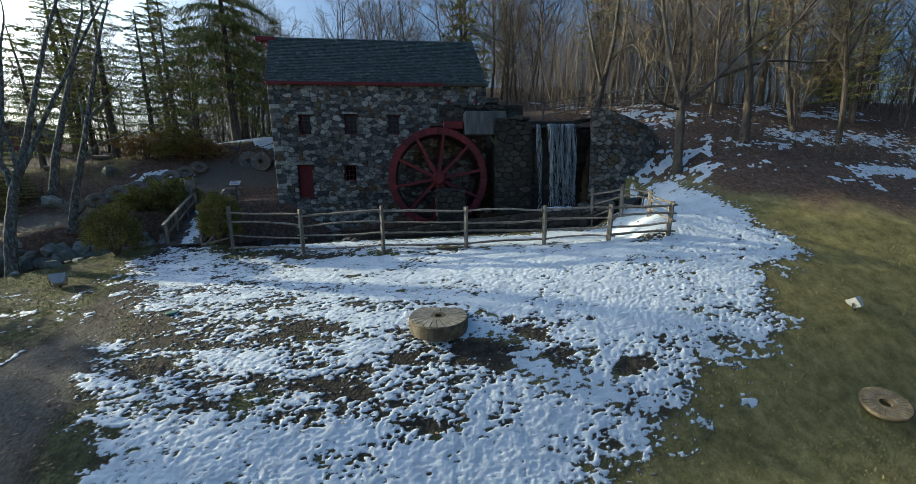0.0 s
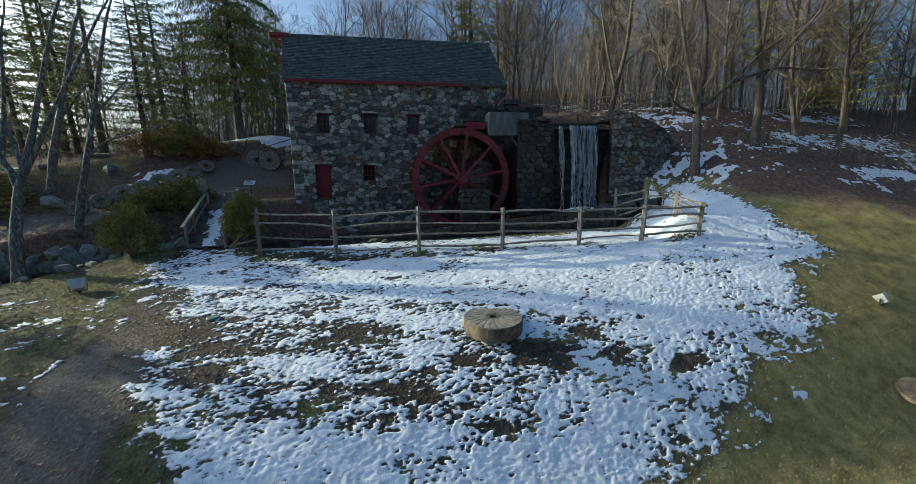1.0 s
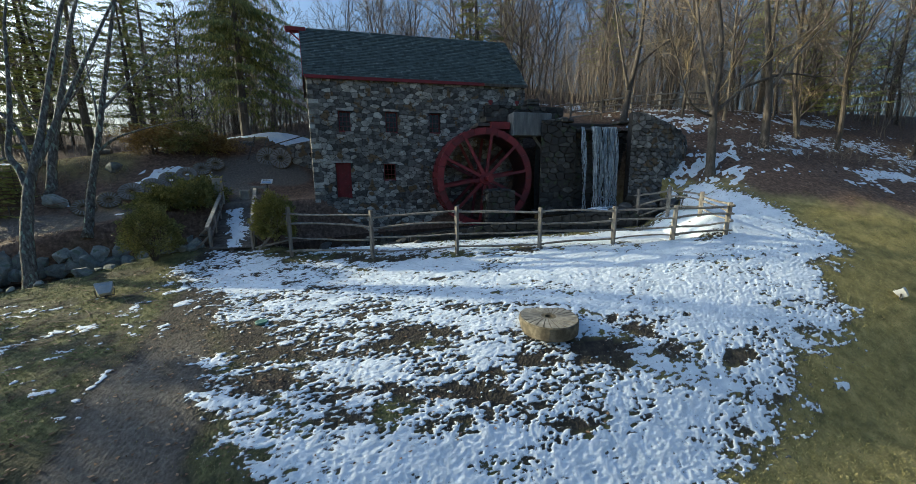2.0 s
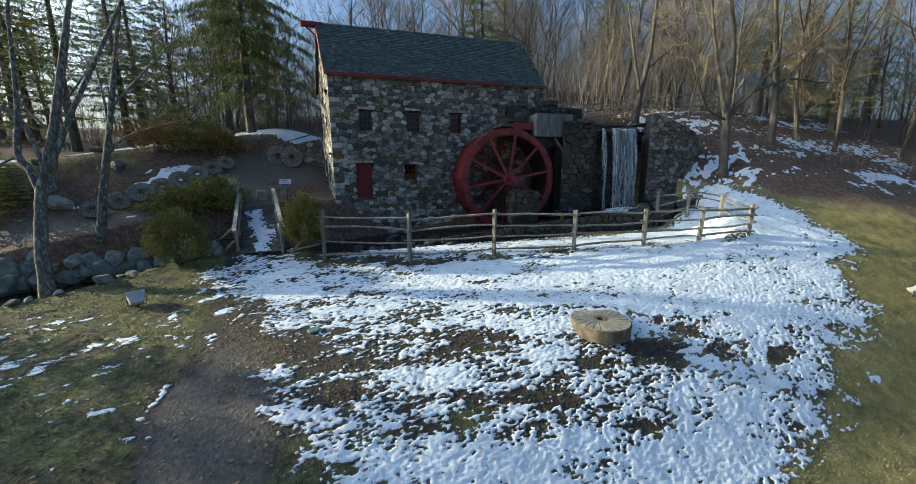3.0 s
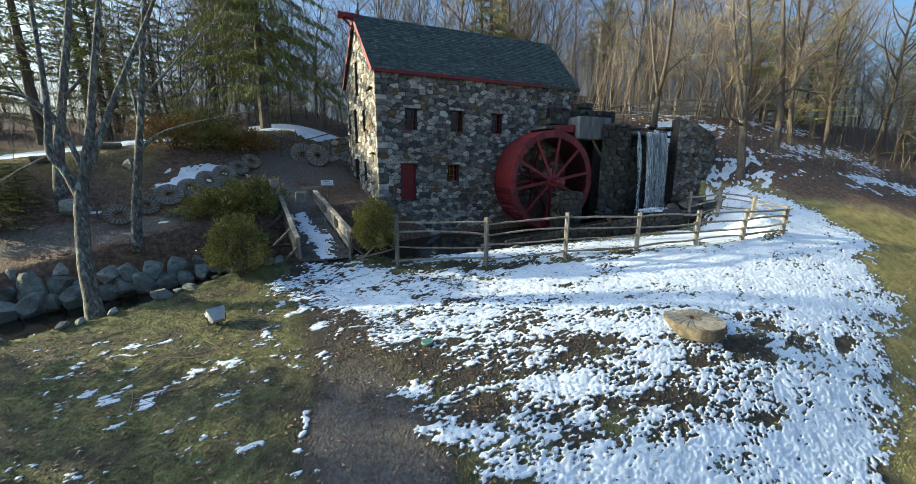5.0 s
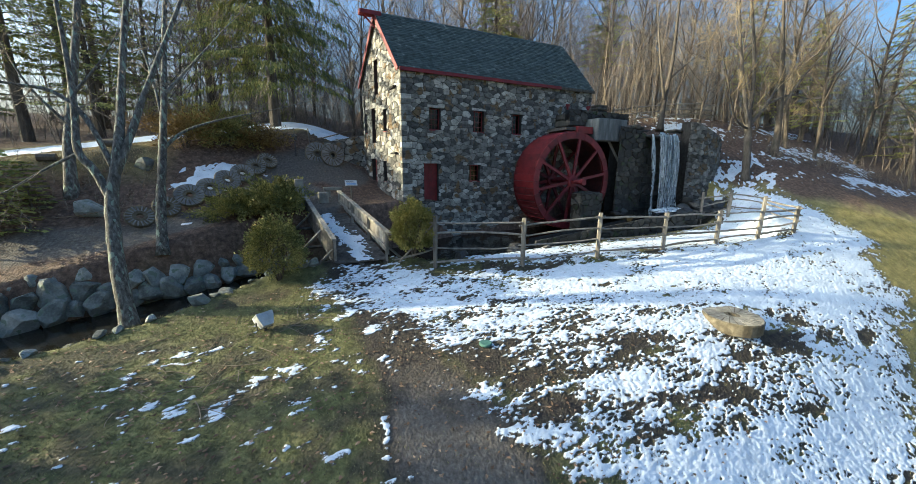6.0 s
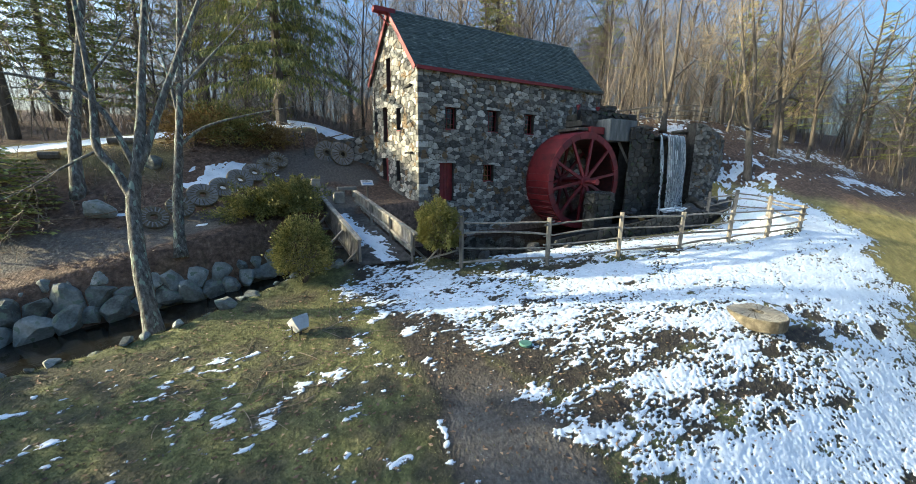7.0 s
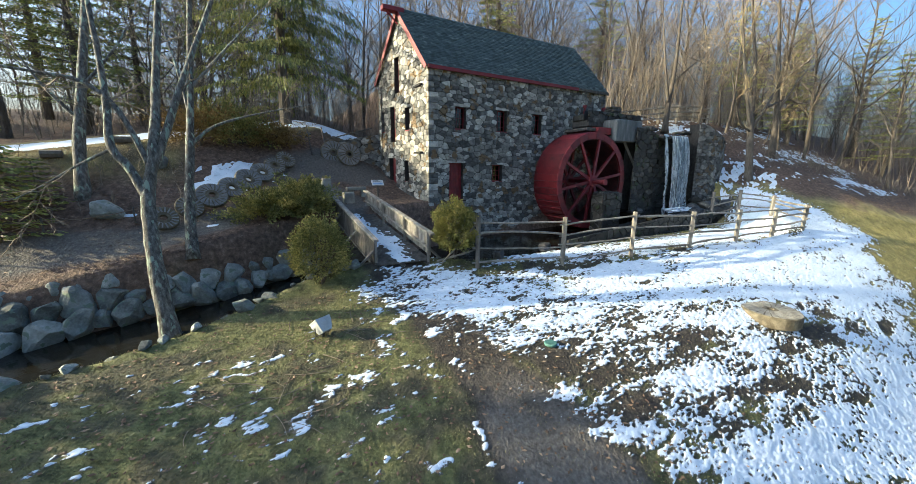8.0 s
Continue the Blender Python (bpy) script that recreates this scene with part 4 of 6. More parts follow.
for a in np.arange(-OVER, LONG, 0.42):
    for f in (on_front_slope, on_rear_slope):
        b = min(a + 0.46, LONG + 0.1)
        cap.add([f(a, slope_len - 0.14, 0.035), f(b, slope_len - 0.14, 0.03), f(b, slope_len + 0.02, 0.03), f(a, slope_len + 0.02, 0.035)], [(0, 1, 2, 3)])
cap.made("ridge_cap", SHINGLE, roof)
# red fascia, gable boards and the hoist beam
Shape().box(-0.12, 10.2, -0.2, -0.12, EAVE - 0.15, EAVE + 0.03, 0.01).made("fascia", RED, mill, "red painted eaves board")
Shape().box(10.2, LONG + 0.1, -0.17, -0.12, EAVE - 0.15, EAVE + 0.02, 0.01).made("gutter_board", DARK_WOOD, mill)
for f in (on_front_slope, on_rear_slope):
    c = [(-OVER - 0.03, -0.02), (-OVER, -0.02), (-OVER, slope_len), (-OVER - 0.03, slope_len)]
    solid("bargeboard", [f(*p, 0.03) for p in c] + [f(*p, -0.2) for p in c], [(0, 1, 2, 3), (7, 6, 5, 4), (0, 4, 5, 1), (1, 5, 6, 2), (2, 6, 7, 3), (3, 7, 4, 0)], RED, mill)
mid, rx = DEEP / 2, SKEW * DEEP / 2
hood = Shape().box(rx - 1.0, rx + 0.2, mid - 0.2, mid + 0.2, RIDGE - 0.1, RIDGE + 0.14, 0.02)
hood.tube([(rx - 0.12, mid, RIDGE - 0.65), (rx - 0.75, mid, RIDGE - 0.1)], 0.05, 5)
hood.tube([(rx - 0.7, mid, RIDGE - 0.1), (rx - 0.7, mid, RIDGE - 0.3)], 0.03, 5)
hood.made("hoist_beam", RED, mill, "red hoist beam under the ridge")


# ---- water wheel ----
WX, WZ, WR, WY0, WY1 = 9.68, 3.76, 2.83, -2.35, -0.32
wheel = thing("water_wheel", (WX, -1.3, WZ), "large red overshot water wheel beside the mill wall", "water wheel")


def wheel_at(r, a, y):
    return (WX + r * math.cos(a), y, WZ + r * math.sin(a))


for y0, y1 in ((WY0, WY0 + 0.1), (WY1 - 0.1, WY1)):
    n, s = 24, Shape()
    for k in range(n):
        a, b = 2 * math.pi * k / n + 0.004, 2 * math.pi * (k + 1) / n - 0.004
        vs = [wheel_at(r, w, y) for y in (y0, y1) for w in (a, (a + b) / 2, b) for r in (WR - 0.36, WR)]
        s.add(vs, [(0, 1, 3, 2), (2, 3, 5, 4), (6, 8, 9, 7), (8, 10, 11, 9), (1, 7, 9, 3), (3, 9, 11, 5), (0, 2, 8, 6), (2, 4, 10, 8), (0, 6, 7, 1), (4, 5, 11, 10)])
    s.made("rim", RED_WHEEL, wheel, "broad red rim of curved boards")
for k in range(44):
    a = 2 * math.pi * k / 44
    b = a + 2 * math.pi / 44 * 0.96
    vs = [wheel_at(r, w, y) for y in (WY0 + 0.1, WY1 - 0.1) for r, w in ((WR + 0.05, a), (WR - 0.1, b), (WR - 0.15, b), (WR - 0.01, a))]
    solid("bucket_board", vs, [(0, 1, 2, 3), (7, 6, 5, 4), (0, 4, 5, 1), (1, 5, 6, 2), (2, 6, 7, 3), (3, 7, 4, 0)], RED_WHEEL, wheel)
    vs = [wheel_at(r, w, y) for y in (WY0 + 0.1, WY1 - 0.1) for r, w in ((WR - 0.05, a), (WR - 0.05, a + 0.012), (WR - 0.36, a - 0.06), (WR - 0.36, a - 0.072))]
    solid("bucket", vs, [(0, 1, 2, 3), (7, 6, 5, 4), (0, 4, 5, 1), (1, 5, 6, 2), (2, 6, 7, 3), (3, 7, 4, 0)], WHEEL_SHADE, wheel)
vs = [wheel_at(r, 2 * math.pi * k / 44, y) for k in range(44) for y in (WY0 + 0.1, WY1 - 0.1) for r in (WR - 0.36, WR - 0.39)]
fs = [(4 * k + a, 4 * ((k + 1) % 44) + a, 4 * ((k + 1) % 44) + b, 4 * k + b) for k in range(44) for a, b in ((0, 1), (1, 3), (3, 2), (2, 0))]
solid("sole_drum", vs, fs, WHEEL_SHADE, wheel, "inner boards coloured dark for the shade inside the wheel")
for y in (WY0 + 0.05, WY1 - 0.05):
    for k in range(10):
        a = radians(10 + 36 * k)
        d, n = Vector((math.cos(a), 0, math.sin(a))), Vector((-math.sin(a), 0, math.cos(a)))
        c = Vector((WX, y, WZ))
        vs = [c + d * r + n * w + Vector((0, h, 0)) for r, hw in ((0.25, 0.09), (WR - 0.3, 0.07)) for w in (-hw, hw) for h in (-0.06, 0.06)]
        solid("spoke", vs, [(0, 1, 3, 2), (4, 6, 7, 5), (0, 4, 5, 1), (2, 3, 7, 6), (0, 2, 6, 4), (1, 5, 7, 3)], RED_WHEEL, wheel)
    hub = Shape()
    hub.disc(Matrix.Translation((WX, y + 0.14, WZ)) @ pose(0, 0, 0, 90), 0.36, 0.28, 0, 16, 0.04)
    hub.made("hub", RED_WHEEL, wheel, "red iron hub")
axle = Shape().tube([(WX, -3.2, WZ - 0.02), (WX, 0.3, WZ)], 0.13, 12)
axle.tube([(WX, -3.28, WZ - 0.02), (WX, -3.05, WZ - 0.02)], 0.17, 12)
axle.made("axle", RED_WHEEL, wheel)

pier = thing("axle_pier", (10.2, -3.1, 0.4), "rough stone pier carrying the wheel's axle", "pier")
core = Shape().box(9.5, 11.1, -3.35, -2.6, 0.1, 3.1, 0.05).made("core", MORTAR, pier)
rng = random.Random(5)
lay_stones(rubble(1.6, 3.0, 0.34, seed=31), lambda u, v, n: (9.5 + u, -3.35 - n, 0.1 + v), core, WET_SHADE_STONE, rng, lambda u, v: True, (0.03, 0.1))
lay_stones(rubble(0.75, 3.0, 0.34, seed=32), lambda u, v, n: (9.5 - n, -2.6 - u, 0.1 + v), core, WET_SHADE_STONE, rng, depth=(0.03, 0.1))
lay_stones(rubble(1.6, 0.75, 0.36, seed=33), lambda u, v, n: (9.5 + u, -3.35 + v, 3.1 + n), core, WET_SHADE_STONE, rng, depth=(0.02, 0.1))

# ---- flume, pool walls and waterfall ----
flume = thing("flume", (11.5, -1.2, 6.2), "stained concrete and timber flume above the wheel", "flume")
Shape().box(11.25, 13.6, -2.45, -1.2, 6.18, 7.45, 0.03).made("concrete_box", CONCRETE, flume, "streaked grey concrete box")
Shape().box(9.95, 13.4, -1.35, -0.06, 7.05, 7.4, 0.02).made("trough_floor", DARK_WOOD, flume)
Shape().box(9.95, 11.22, -1.42, -1.3, 7.08, 7.62, 0.01).made("trough_side", DARK_WOOD, flume)
Shape().box(9.9, 14.5, -1.0, -0.1, 7.4, 7.8, 0.06).made("parapet", DAM_STONE, flume, "rough stone parapet")
Shape().box(10.05, 11.2, -2.1, -1.5, 6.55, 6.95, 0.02).made("sluice_gate", RED, flume, "red painted sluice gate")
Shape().box(9.3, 10.6, -1.9, -0.1, 6.72, 6.9, 0.02).made("chute", DARK_WOOD, flume)
Shape().tube([(12.75, -1.9, 6.2), (14.3, -1.9, 4.3)], 0.1, 4).made("brace", OLD_WOOD, flume, "grey timber brace")
for x in (10.5, 12.2):
    post = thing("sluice_handle", (x, -0.5, 7.9), "small red iron sluice handle on the parapet", "handle", "sluice handles")
    Shape().tube([(x, -0.5, 7.88), (x, -0.5, 8.28)], 0.07, 8).made("stem", RED, post)
    Shape().tube([(x, -0.5, 8.26), (x, -0.5, 8.42)], 0.13, 8).made("cap", RED, post)
pile = thing("stone_pillar", (13.2, -0.4, 7.9), "short dry-stone pillar beside the flume", "pillar")
for k in range(4):
    o = 0.05 * (k % 2)
    Shape().box(12.75 + o, 13.55 + o, -0.8 + o, -0.1, 7.88 + 0.17 * k, 8.04 + 0.17 * k, 0.03).made("stone", DAM_STONE, pile)

pool_wall = thing("pool_wall", (16, -2.5, 1), "tall dry-stone dam wall, dark and wet, around the waterfall", "wall")
rng = random.Random(15)


def wall_piece(name, origin, along_way, width, height, material, seed, edges=(), size=0.36, thick=0.6, single=lambda u, v: False, parent=None):
    o, a = Vector(origin), Vector(along_way).normalized()
    out = Vector((a.y, -a.x, 0))

    def to3d(u, v, n):
        return tuple(o + a * u + Vector((0, 0, v)) + out * n)

    back = pierced(0, width, 0, height, [], thick, to3d, edges).made(name, MORTAR, parent or pool_wall)
    lay_stones(rubble(width, height, size, (), edges, seed), to3d, back, material, rng, single, (0.03, 0.11))
    return back


wall_piece("parapet_face", (9.9, -1.35, 7.3), (1, 0, 0), 5.0, 0.7, DAM_STONE, 57, (), 0.28, 0.3)
wall_piece("left_face", (12.9, -2.6, 0.3), (1, 0, 0), 2.2, 6.75, DAM_STONE, 51, [(0.25, 1, 6.95)], 0.34, 0.7, lambda u, v: v > 2.5)
wall_piece("left_return", (15.1, -2.6, 0.3), (0, 1, 0), 0.75, 6.3, WET_SHADE_STONE, 53)
wall_piece("recess", (14.4, -1.95, 0.3), (1, 0, 0), 4.6, 6.2, WET_SHADE_STONE, 54)
CX, CY, CR = 19.9, 0.5, 4.4


def tower_at(u, v, n):
    a = radians(-113) + u / CR
    return (CX + (CR + n - v * 0.03) * math.cos(a), CY + (CR + n - v * 0.03) * math.sin(a), 0.8 + v)


TW, TH = CR * radians(125), 6.75
tower_edges = [(0.33, 1, TH + 0.1), (0, 1, TH - 0.05)]
back = Shape()
cols = 26
for i in range(cols):
    u0, u1 = TW * i / cols, TW * (i + 1) / cols
    h0, h1 = [min(TH - 0.05, TH + 0.1 - 0.33 * u) for u in (u0, u1)]
    vs = [tower_at(u0, 0, 0), tower_at(u1, 0, 0), tower_at(u1, h1, 0), tower_at(u0, h0, 0), tower_at(u0, 0, -0.7), tower_at(u1, 0, -0.7), tower_at(u1, h1, -0.7), tower_at(u0, h0, -0.7)]
    back.add(vs, [(0, 1, 2, 3), (7, 6, 5, 4), (3, 2, 6, 7)])
back.add([tower_at(0, 0, 0), tower_at(0, TH, 0), tower_at(0, TH, -0.9), tower_at(0, 0, -0.9)], [(0, 1, 2, 3)])
back = back.made("curved_wall", MORTAR, pool_wall, "curved fieldstone retaining wall")
lay_stones(rubble(TW, TH, 0.26, (), tower_edges, 61), tower_at, back, TOWER_STONE, rng, lambda u, v: v > 3.6, (0.04, 0.13))
# coping stones along the top, some with snow
for k in range(15):
    x = 13.3 + 0.42 * k
    if 14.8 < x < 17.6:
        continue
    Shape().box(x, x + 0.4, -2.75 + 0.12 * rng.random(), -1.9, 6.95, 7.08 + 0.16 * rng.random(), 0.05).made("coping_stone", DAM_STONE, pool_wall)
for x0, x1 in ((15.1, 16.1), (16.1, 17.0), (17.0, 17.9)):
    Shape().box(x0, x1 - 0.02, -2.95, -1.8, 6.45, 6.62, 0.05).made("lip_stone", WET_SHADE_STONE, pool_wall)
tagged(Shape().box(14.3, 19.5, -1.9, 3.0, 6.5, 6.66, 0.02).made("mill_pond", WATER), "still mill pond above the falls", "water", kind="structure")
tagged(Shape().box(14.0, 30, 1.2, 1.6, 6.4, 7.5, 0.1).made("pond_kerb", DAM_STONE), "low stone kerb behind the pond", "kerb", kind="structure")

tagged(Shape().box(11.7, 19.6, -5.05, -1.9, 1.6, 1.88, 0.01).made("plunge_pool", WATER), "dark plunge pool below the waterfall", "water", kind="structure")
curb = thing("pool_curb", (12, -5.1, 0.7), "low dark wall of rough wet stones along the pool", "wall")
wall_piece("curb_face", (5.0, -5.2, 0.6), (1, 0, 0), 14.4, 1.4, WET_SHADE_STONE, 56, [(-0.09, 1, 0.5), (0.0, 1, 1.34)], 0.34, 0.5, lambda u, v: u > 6, curb)
falls = thing("waterfall", (16.3, -3.2, 1.9), "white sheet of water falling over the dam", "waterfall")
rng = random.Random(77)


def strand(x, width, off):
    """A thread of falling water, broken into runs of drops further down."""
    s, t = Shape(), 0.0
    sway = 0.05 + 0.12 * rng.random()
    while t < 1:
        end = min(1.0, t + rng.uniform(0.03, 0.16) * (1.3 - t))
        n, vs = 4, []
        for i in range(n + 1):
            q = t + (end - t) * i / n
            z, y = 6.66 - 4.78 * q, -2.95 - 0.42 * math.sqrt(q) - off + 0.03 * math.sin(9 * q + x * 7)
            w = width * (1.1 - 0.3 * q) * rng.uniform(0.6, 1.2) * (0.35 if i in (0, n) and 0 < q < 1 else 1)
            c = x + 0.04 * math.sin(7 * q + x * 13) + sway * q
            vs += [(c - w / 2, y, z), (c, y - 0.025, z), (c + w / 2, y, z), (c, y + 0.02, z)]
        s.add(vs, [(i * 4 + k, i * 4 + (k + 1) % 4, i * 4 + 4 + (k + 1) % 4, i * 4 + 4 + k) for i in range(n) for k in range(4)])
        t = end + rng.uniform(0.0, 0.16) * (0.3 + t)
    return s


sheet_of_water = Shape()
for k in range(230):
    c = rng.random()
    s = strand(15.8 + 1.6 * (c + 0.04 * math.sin(c * 31)), rng.uniform(0.005, 0.017), rng.uniform(0, 0.3))
    sheet_of_water.add(s.v, s.f)
tagged(sheet_of_water.made("main_fall", FALLS, falls, smooth=True), kind="stuff")
side_fall = Shape()
for k in range(16):
    s = strand(15.2 + 0.25 * (k + rng.random() * 0.6) / 16, rng.uniform(0.008, 0.02), rng.uniform(0, 0.06))
    side_fall.add(s.v, s.f)
tagged(side_fall.made("side_fall", FALLS, falls, smooth=True), kind="stuff")
foam = Shape()
for k in range(170):
    a, r = rng.random() * 6.28, rng.random() ** 0.6
    x, y, q = 16.8 + 1.4 * r * math.cos(a), -3.7 + 0.7 * r * math.sin(a), rng.uniform(0.04, 0.14)
    foam.disc(Matrix.Translation((x, y, 1.84 + 0.3 * (1 - r) * rng.random())), q, q * 0.8, 0, 7, q * 0.3)
tagged(foam.made("foam", SNOW, falls, smooth=True), kind="stuff")


# ---- boulders ----
def boulder_mesh(seed, material, cut=13):
    rng = random.Random(seed)
    bm = bmesh.new()
    bmesh.ops.create_icosphere(bm, subdivisions=3, radius=1)
    planes = [(Vector((rng.gauss(0, 1), rng.gauss(0, 1), rng.gauss(0, 0.8))).normalized(), rng.uniform(0.42, 0.8)) for _ in range(cut)]
    off = Vector((rng.random() * 50, rng.random() * 50, rng.random() * 50))
    for v in bm.verts:
        co = v.co * (1 + 0.22 * noise.noise(v.co * 1.1 + off))
        for p, d in planes:
            h = co.dot(p) - d
            if h > 0:
                co -= p * h * 0.97
        v.co = co * (1 + 0.035 * noise.noise(co * 4 + off) + 0.02 * noise.noise(co * 9 + off))
    me = bpy.data.meshes.new("boulder")
    bm.to_mesh(me)
    bm.free()
    me.materials.append(material)
    return me


GREY_ROCKS = [boulder_mesh(100 + k, BOULDER) for k in range(7)]
WET_ROCKS = [boulder_mesh(200 + k, DARK_ROCK) for k in range(6)]


def rock(me, x, y, z, sx, sy, sz, turn, label, group, name="boulder"):
    ob = new(name, me)
    ob.matrix_basis = Matrix.LocRotScale((x, y, z), Euler((random.uniform(-0.3, 0.3), random.uniform(-0.3, 0.3), turn)), (sx, sy, sz))
    return tagged(ob, label, "boulder", group)


rng = random.Random(21)
random.seed(21)
# rough courses of boulders along the far bank of the stream
for step, (out, up, r0, r1, gap) in enumerate(((0.12, 0.2, 0.42, 0.62, 1.22), (0.42, 0.78, 0.38, 0.56, 1.3), (0.75, 1.25, 0.28, 0.46, 1.7))):
    x = -18.0 + 0.3 * step
    while x < -5.7 - 0.4 * step:
        r = rng.uniform(r0, r1)
        y = stream_middle(x) + stream_half(x) + out
        rock(rng.choice(GREY_ROCKS), x, y + rng.uniform(-0.1, 0.1), water_level(x) + float(lean(x, y)) + up + rng.uniform(-0.1, 0.1), r * rng.uniform(1.0, 1.3), r * 0.95, r * rng.uniform(0.95, 1.2), rng.uniform(0, 6.3),
             ("large grey lichen-spotted boulder lining the stream", "grey boulder set in the stream bank", "pale boulder along the top of the bank")[step], "bank boulders")
        x += r * gap * rng.uniform(0.9, 1.2)
for x, y, r in ((-13.1, 0.55, 0.55), (-11.8, 3.2, 0.5), (-7.75, -3.75, 0.42), (-7.1, -3.55, 0.3), (-8.7, -4.1, 0.3), (-5.6, -3.9, 0.28), (-11.6, -5.2, 0.3), (-12.4, -5.5, 0.34), (-4.9, -4.0, 0.25), (-6.6, -3.6, 0.3)):
    rock(rng.choice(GREY_ROCKS), x, y, ground_at(x, y) + r * 0.35, r * 1.15, r * 0.9, r * 0.8, rng.uniform(0, 6.3), "grey boulder half sunk in the bank", "bank boulders")
for k in range(26):
    x = -14.2 + 0.37 * k + rng.uniform(-0.1, 0.1)
    r = rng.choice((0.12, 0.16, 0.2, 0.28, 0.36))
    y = stream_middle(x) - stream_half(x) - 0.32 + rng.uniform(-0.15, 0.15)
    rock(rng.choice(GREY_ROCKS), x, y, ground_at(x, y) + r * 0.25, r * 1.3, r, r * 0.8, rng.uniform(0, 6.3), "small grey stone at the edge of the stream", "stream stones")
# dark wet rocks in and round the pool
for k in range(34):
    x = rng.uniform(1.0, 20.0)
    y = -5.1 + rng.uniform(-0.5, 0.5) - 0.02 * x if rng.random() < 0.6 else rng.uniform(-4.6, -3.6)
    r = rng.uniform(0.16, 0.36)
    rock(rng.choice(WET_ROCKS), x, y, max(water_level(x) + float(lean(x, y)), ground_at(x, y)) + r * 0.15, r * 1.3, r, r * 0.75, rng.uniform(0, 6.3), "dark wet rock at the edge of the mill pool", "pool rocks", "rock")
for x, y, z, r in ((18.0, -3.8, 1.95, 0.6), (18.9, -4.3, 2.1, 0.7), (20.0, -4.6, 2.2, 0.6), (18.4, -4.9, 1.8, 0.5), (19.5, -5.2, 1.8, 0.5), (17.0, -4.7, 1.85, 0.42), (16.2, -4.8, 1.85, 0.36), (15.2, -4.9, 1.8, 0.3), (20.8, -4.9, 2.4, 0.4), (18.6, -3.6, 2.4, 0.55), (13.6, -3.0, 1.8, 0.35), (12.4, -3.4, 1.75, 0.4), (17.6, -5.0, 1.8, 0.4), (19.6, -4.1, 2.4, 0.5)):
    rock(rng.choice(WET_ROCKS), x, y, z, r * 1.3, r, r * 0.85, rng.uniform(0, 6.3), "big dark rock below the waterfall", "pool rocks", "rock")


# ---- rail fence ----
fence = thing("rail_fence", (9, -8, 0.9), "weathered split-rail fence with rough grey rails", "fence")
POSTS = [(-0.3, -5.55, 3.0), (3.25, -6.72, 2.84), (6.87, -7.36, 2.91), (10.5, -7.92, 2.75), (13.86, -8.38, 2.69), (16.6, -8.88, 2.67), (18.99, -9.34, 2.76)]
POSTS2 = [(18.99, -9.34, 2.76), (19.1, -7.75, 3.05), (18.65, -6.2, 3.2), (17.6, -5.2, 3.0)]
POSTS, POSTS2 = [lifted(*p) for p in POSTS], [lifted(*p) for p in POSTS2]
rng = random.Random(41)


def rough_pole(a, b, r, bend, sides=6, seg=8, squash=0.75):
    a, b = Vector(a), Vector(b)
    pts, rad = [], []
    sag, swing = rng.uniform(-bend, bend), rng.uniform(-bend, bend)
    for i in range(seg + 1):
        t = i / seg
        wob = math.sin(math.pi * t)
        pts.append(a.lerp(b, t) + Vector((0, swing * wob, sag * wob)) + Vector((0, rng.uniform(-1, 1), rng.uniform(-1, 1))) * 0.012)
        rad.append(r * rng.uniform(0.82, 1.15) * (1 - 0.25 * abs(2 * t - 1) ** 3))
    return Shape().tube(pts, rad, sides, True, squash)


def fence_post(x, y, top, lean=0.0):
    z = ground_at(x, y)
    s = Shape()
    pts = [(x - lean * (1 - i / 5) * 0.2, y, z - 0.3 + (top - z + 0.3) * i / 5) for i in range(6)]
    s.tube(pts, [0.105 * rng.uniform(0.9, 1.1) for _ in pts], 5, True, 0.9)
    s.made("post", OLD_WOOD, fence)
    return z


for i, (x, y, top) in enumerate(POSTS):
    fence_post(x, y, top, 0.4 if i in (5, 6) else 0.0)
for x, y, top in POSTS2[1:]:
    fence_post(x, y, top)
for run in (POSTS, POSTS2):
    for (ax, ay, at), (bx, by, bt) in zip(run, run[1:]):
        za, zb = ground_at(ax, ay), ground_at(bx, by)
        for h in (0.14, 0.42, 0.66, 0.9):
            if run is POSTS2 and h == 0.14:
                continue
            d = Vector((bx - ax, by - ay, 0)).normalized() * 0.22
            p = (ax - d.x, ay - d.y, za + (at - za) * (h + rng.uniform(-0.05, 0.03)))
            q = (bx + d.x, by + d.y, zb + (bt - zb) * (h + rng.uniform(-0.05, 0.03)))
            rough_pole(p, q, rng.uniform(0.05, 0.075), 0.1).made("rail", OLD_WOOD, fence)
rough_pole(lifted(-0.2, -5.5, 2.75), lifted(-1.75, -5.2, 1.1), 0.06, 0.03).made("brace", OLD_WOOD, fence)
rough_pole(lifted(-0.3, -5.4, 1.55), lifted(-1.9, -5.1, 1.2), 0.06, 0.03).made("rail", OLD_WOOD, fence)

# ---- footbridge ----
bridge = thing("footbridge", (-3.6, -2.2, 1.8), "weathered timber footbridge with boarded sides and thin snow", "bridge")
NEAR_L, NEAR_R, FAR_L, FAR_R = [Vector(lifted(*p)) for p in ((-4.1, -4.3, 1.08), (-2.05, -4.75, 1.18), (-5.0, 0.1, 2.5), (-3.35, 0.3, 2.55))]


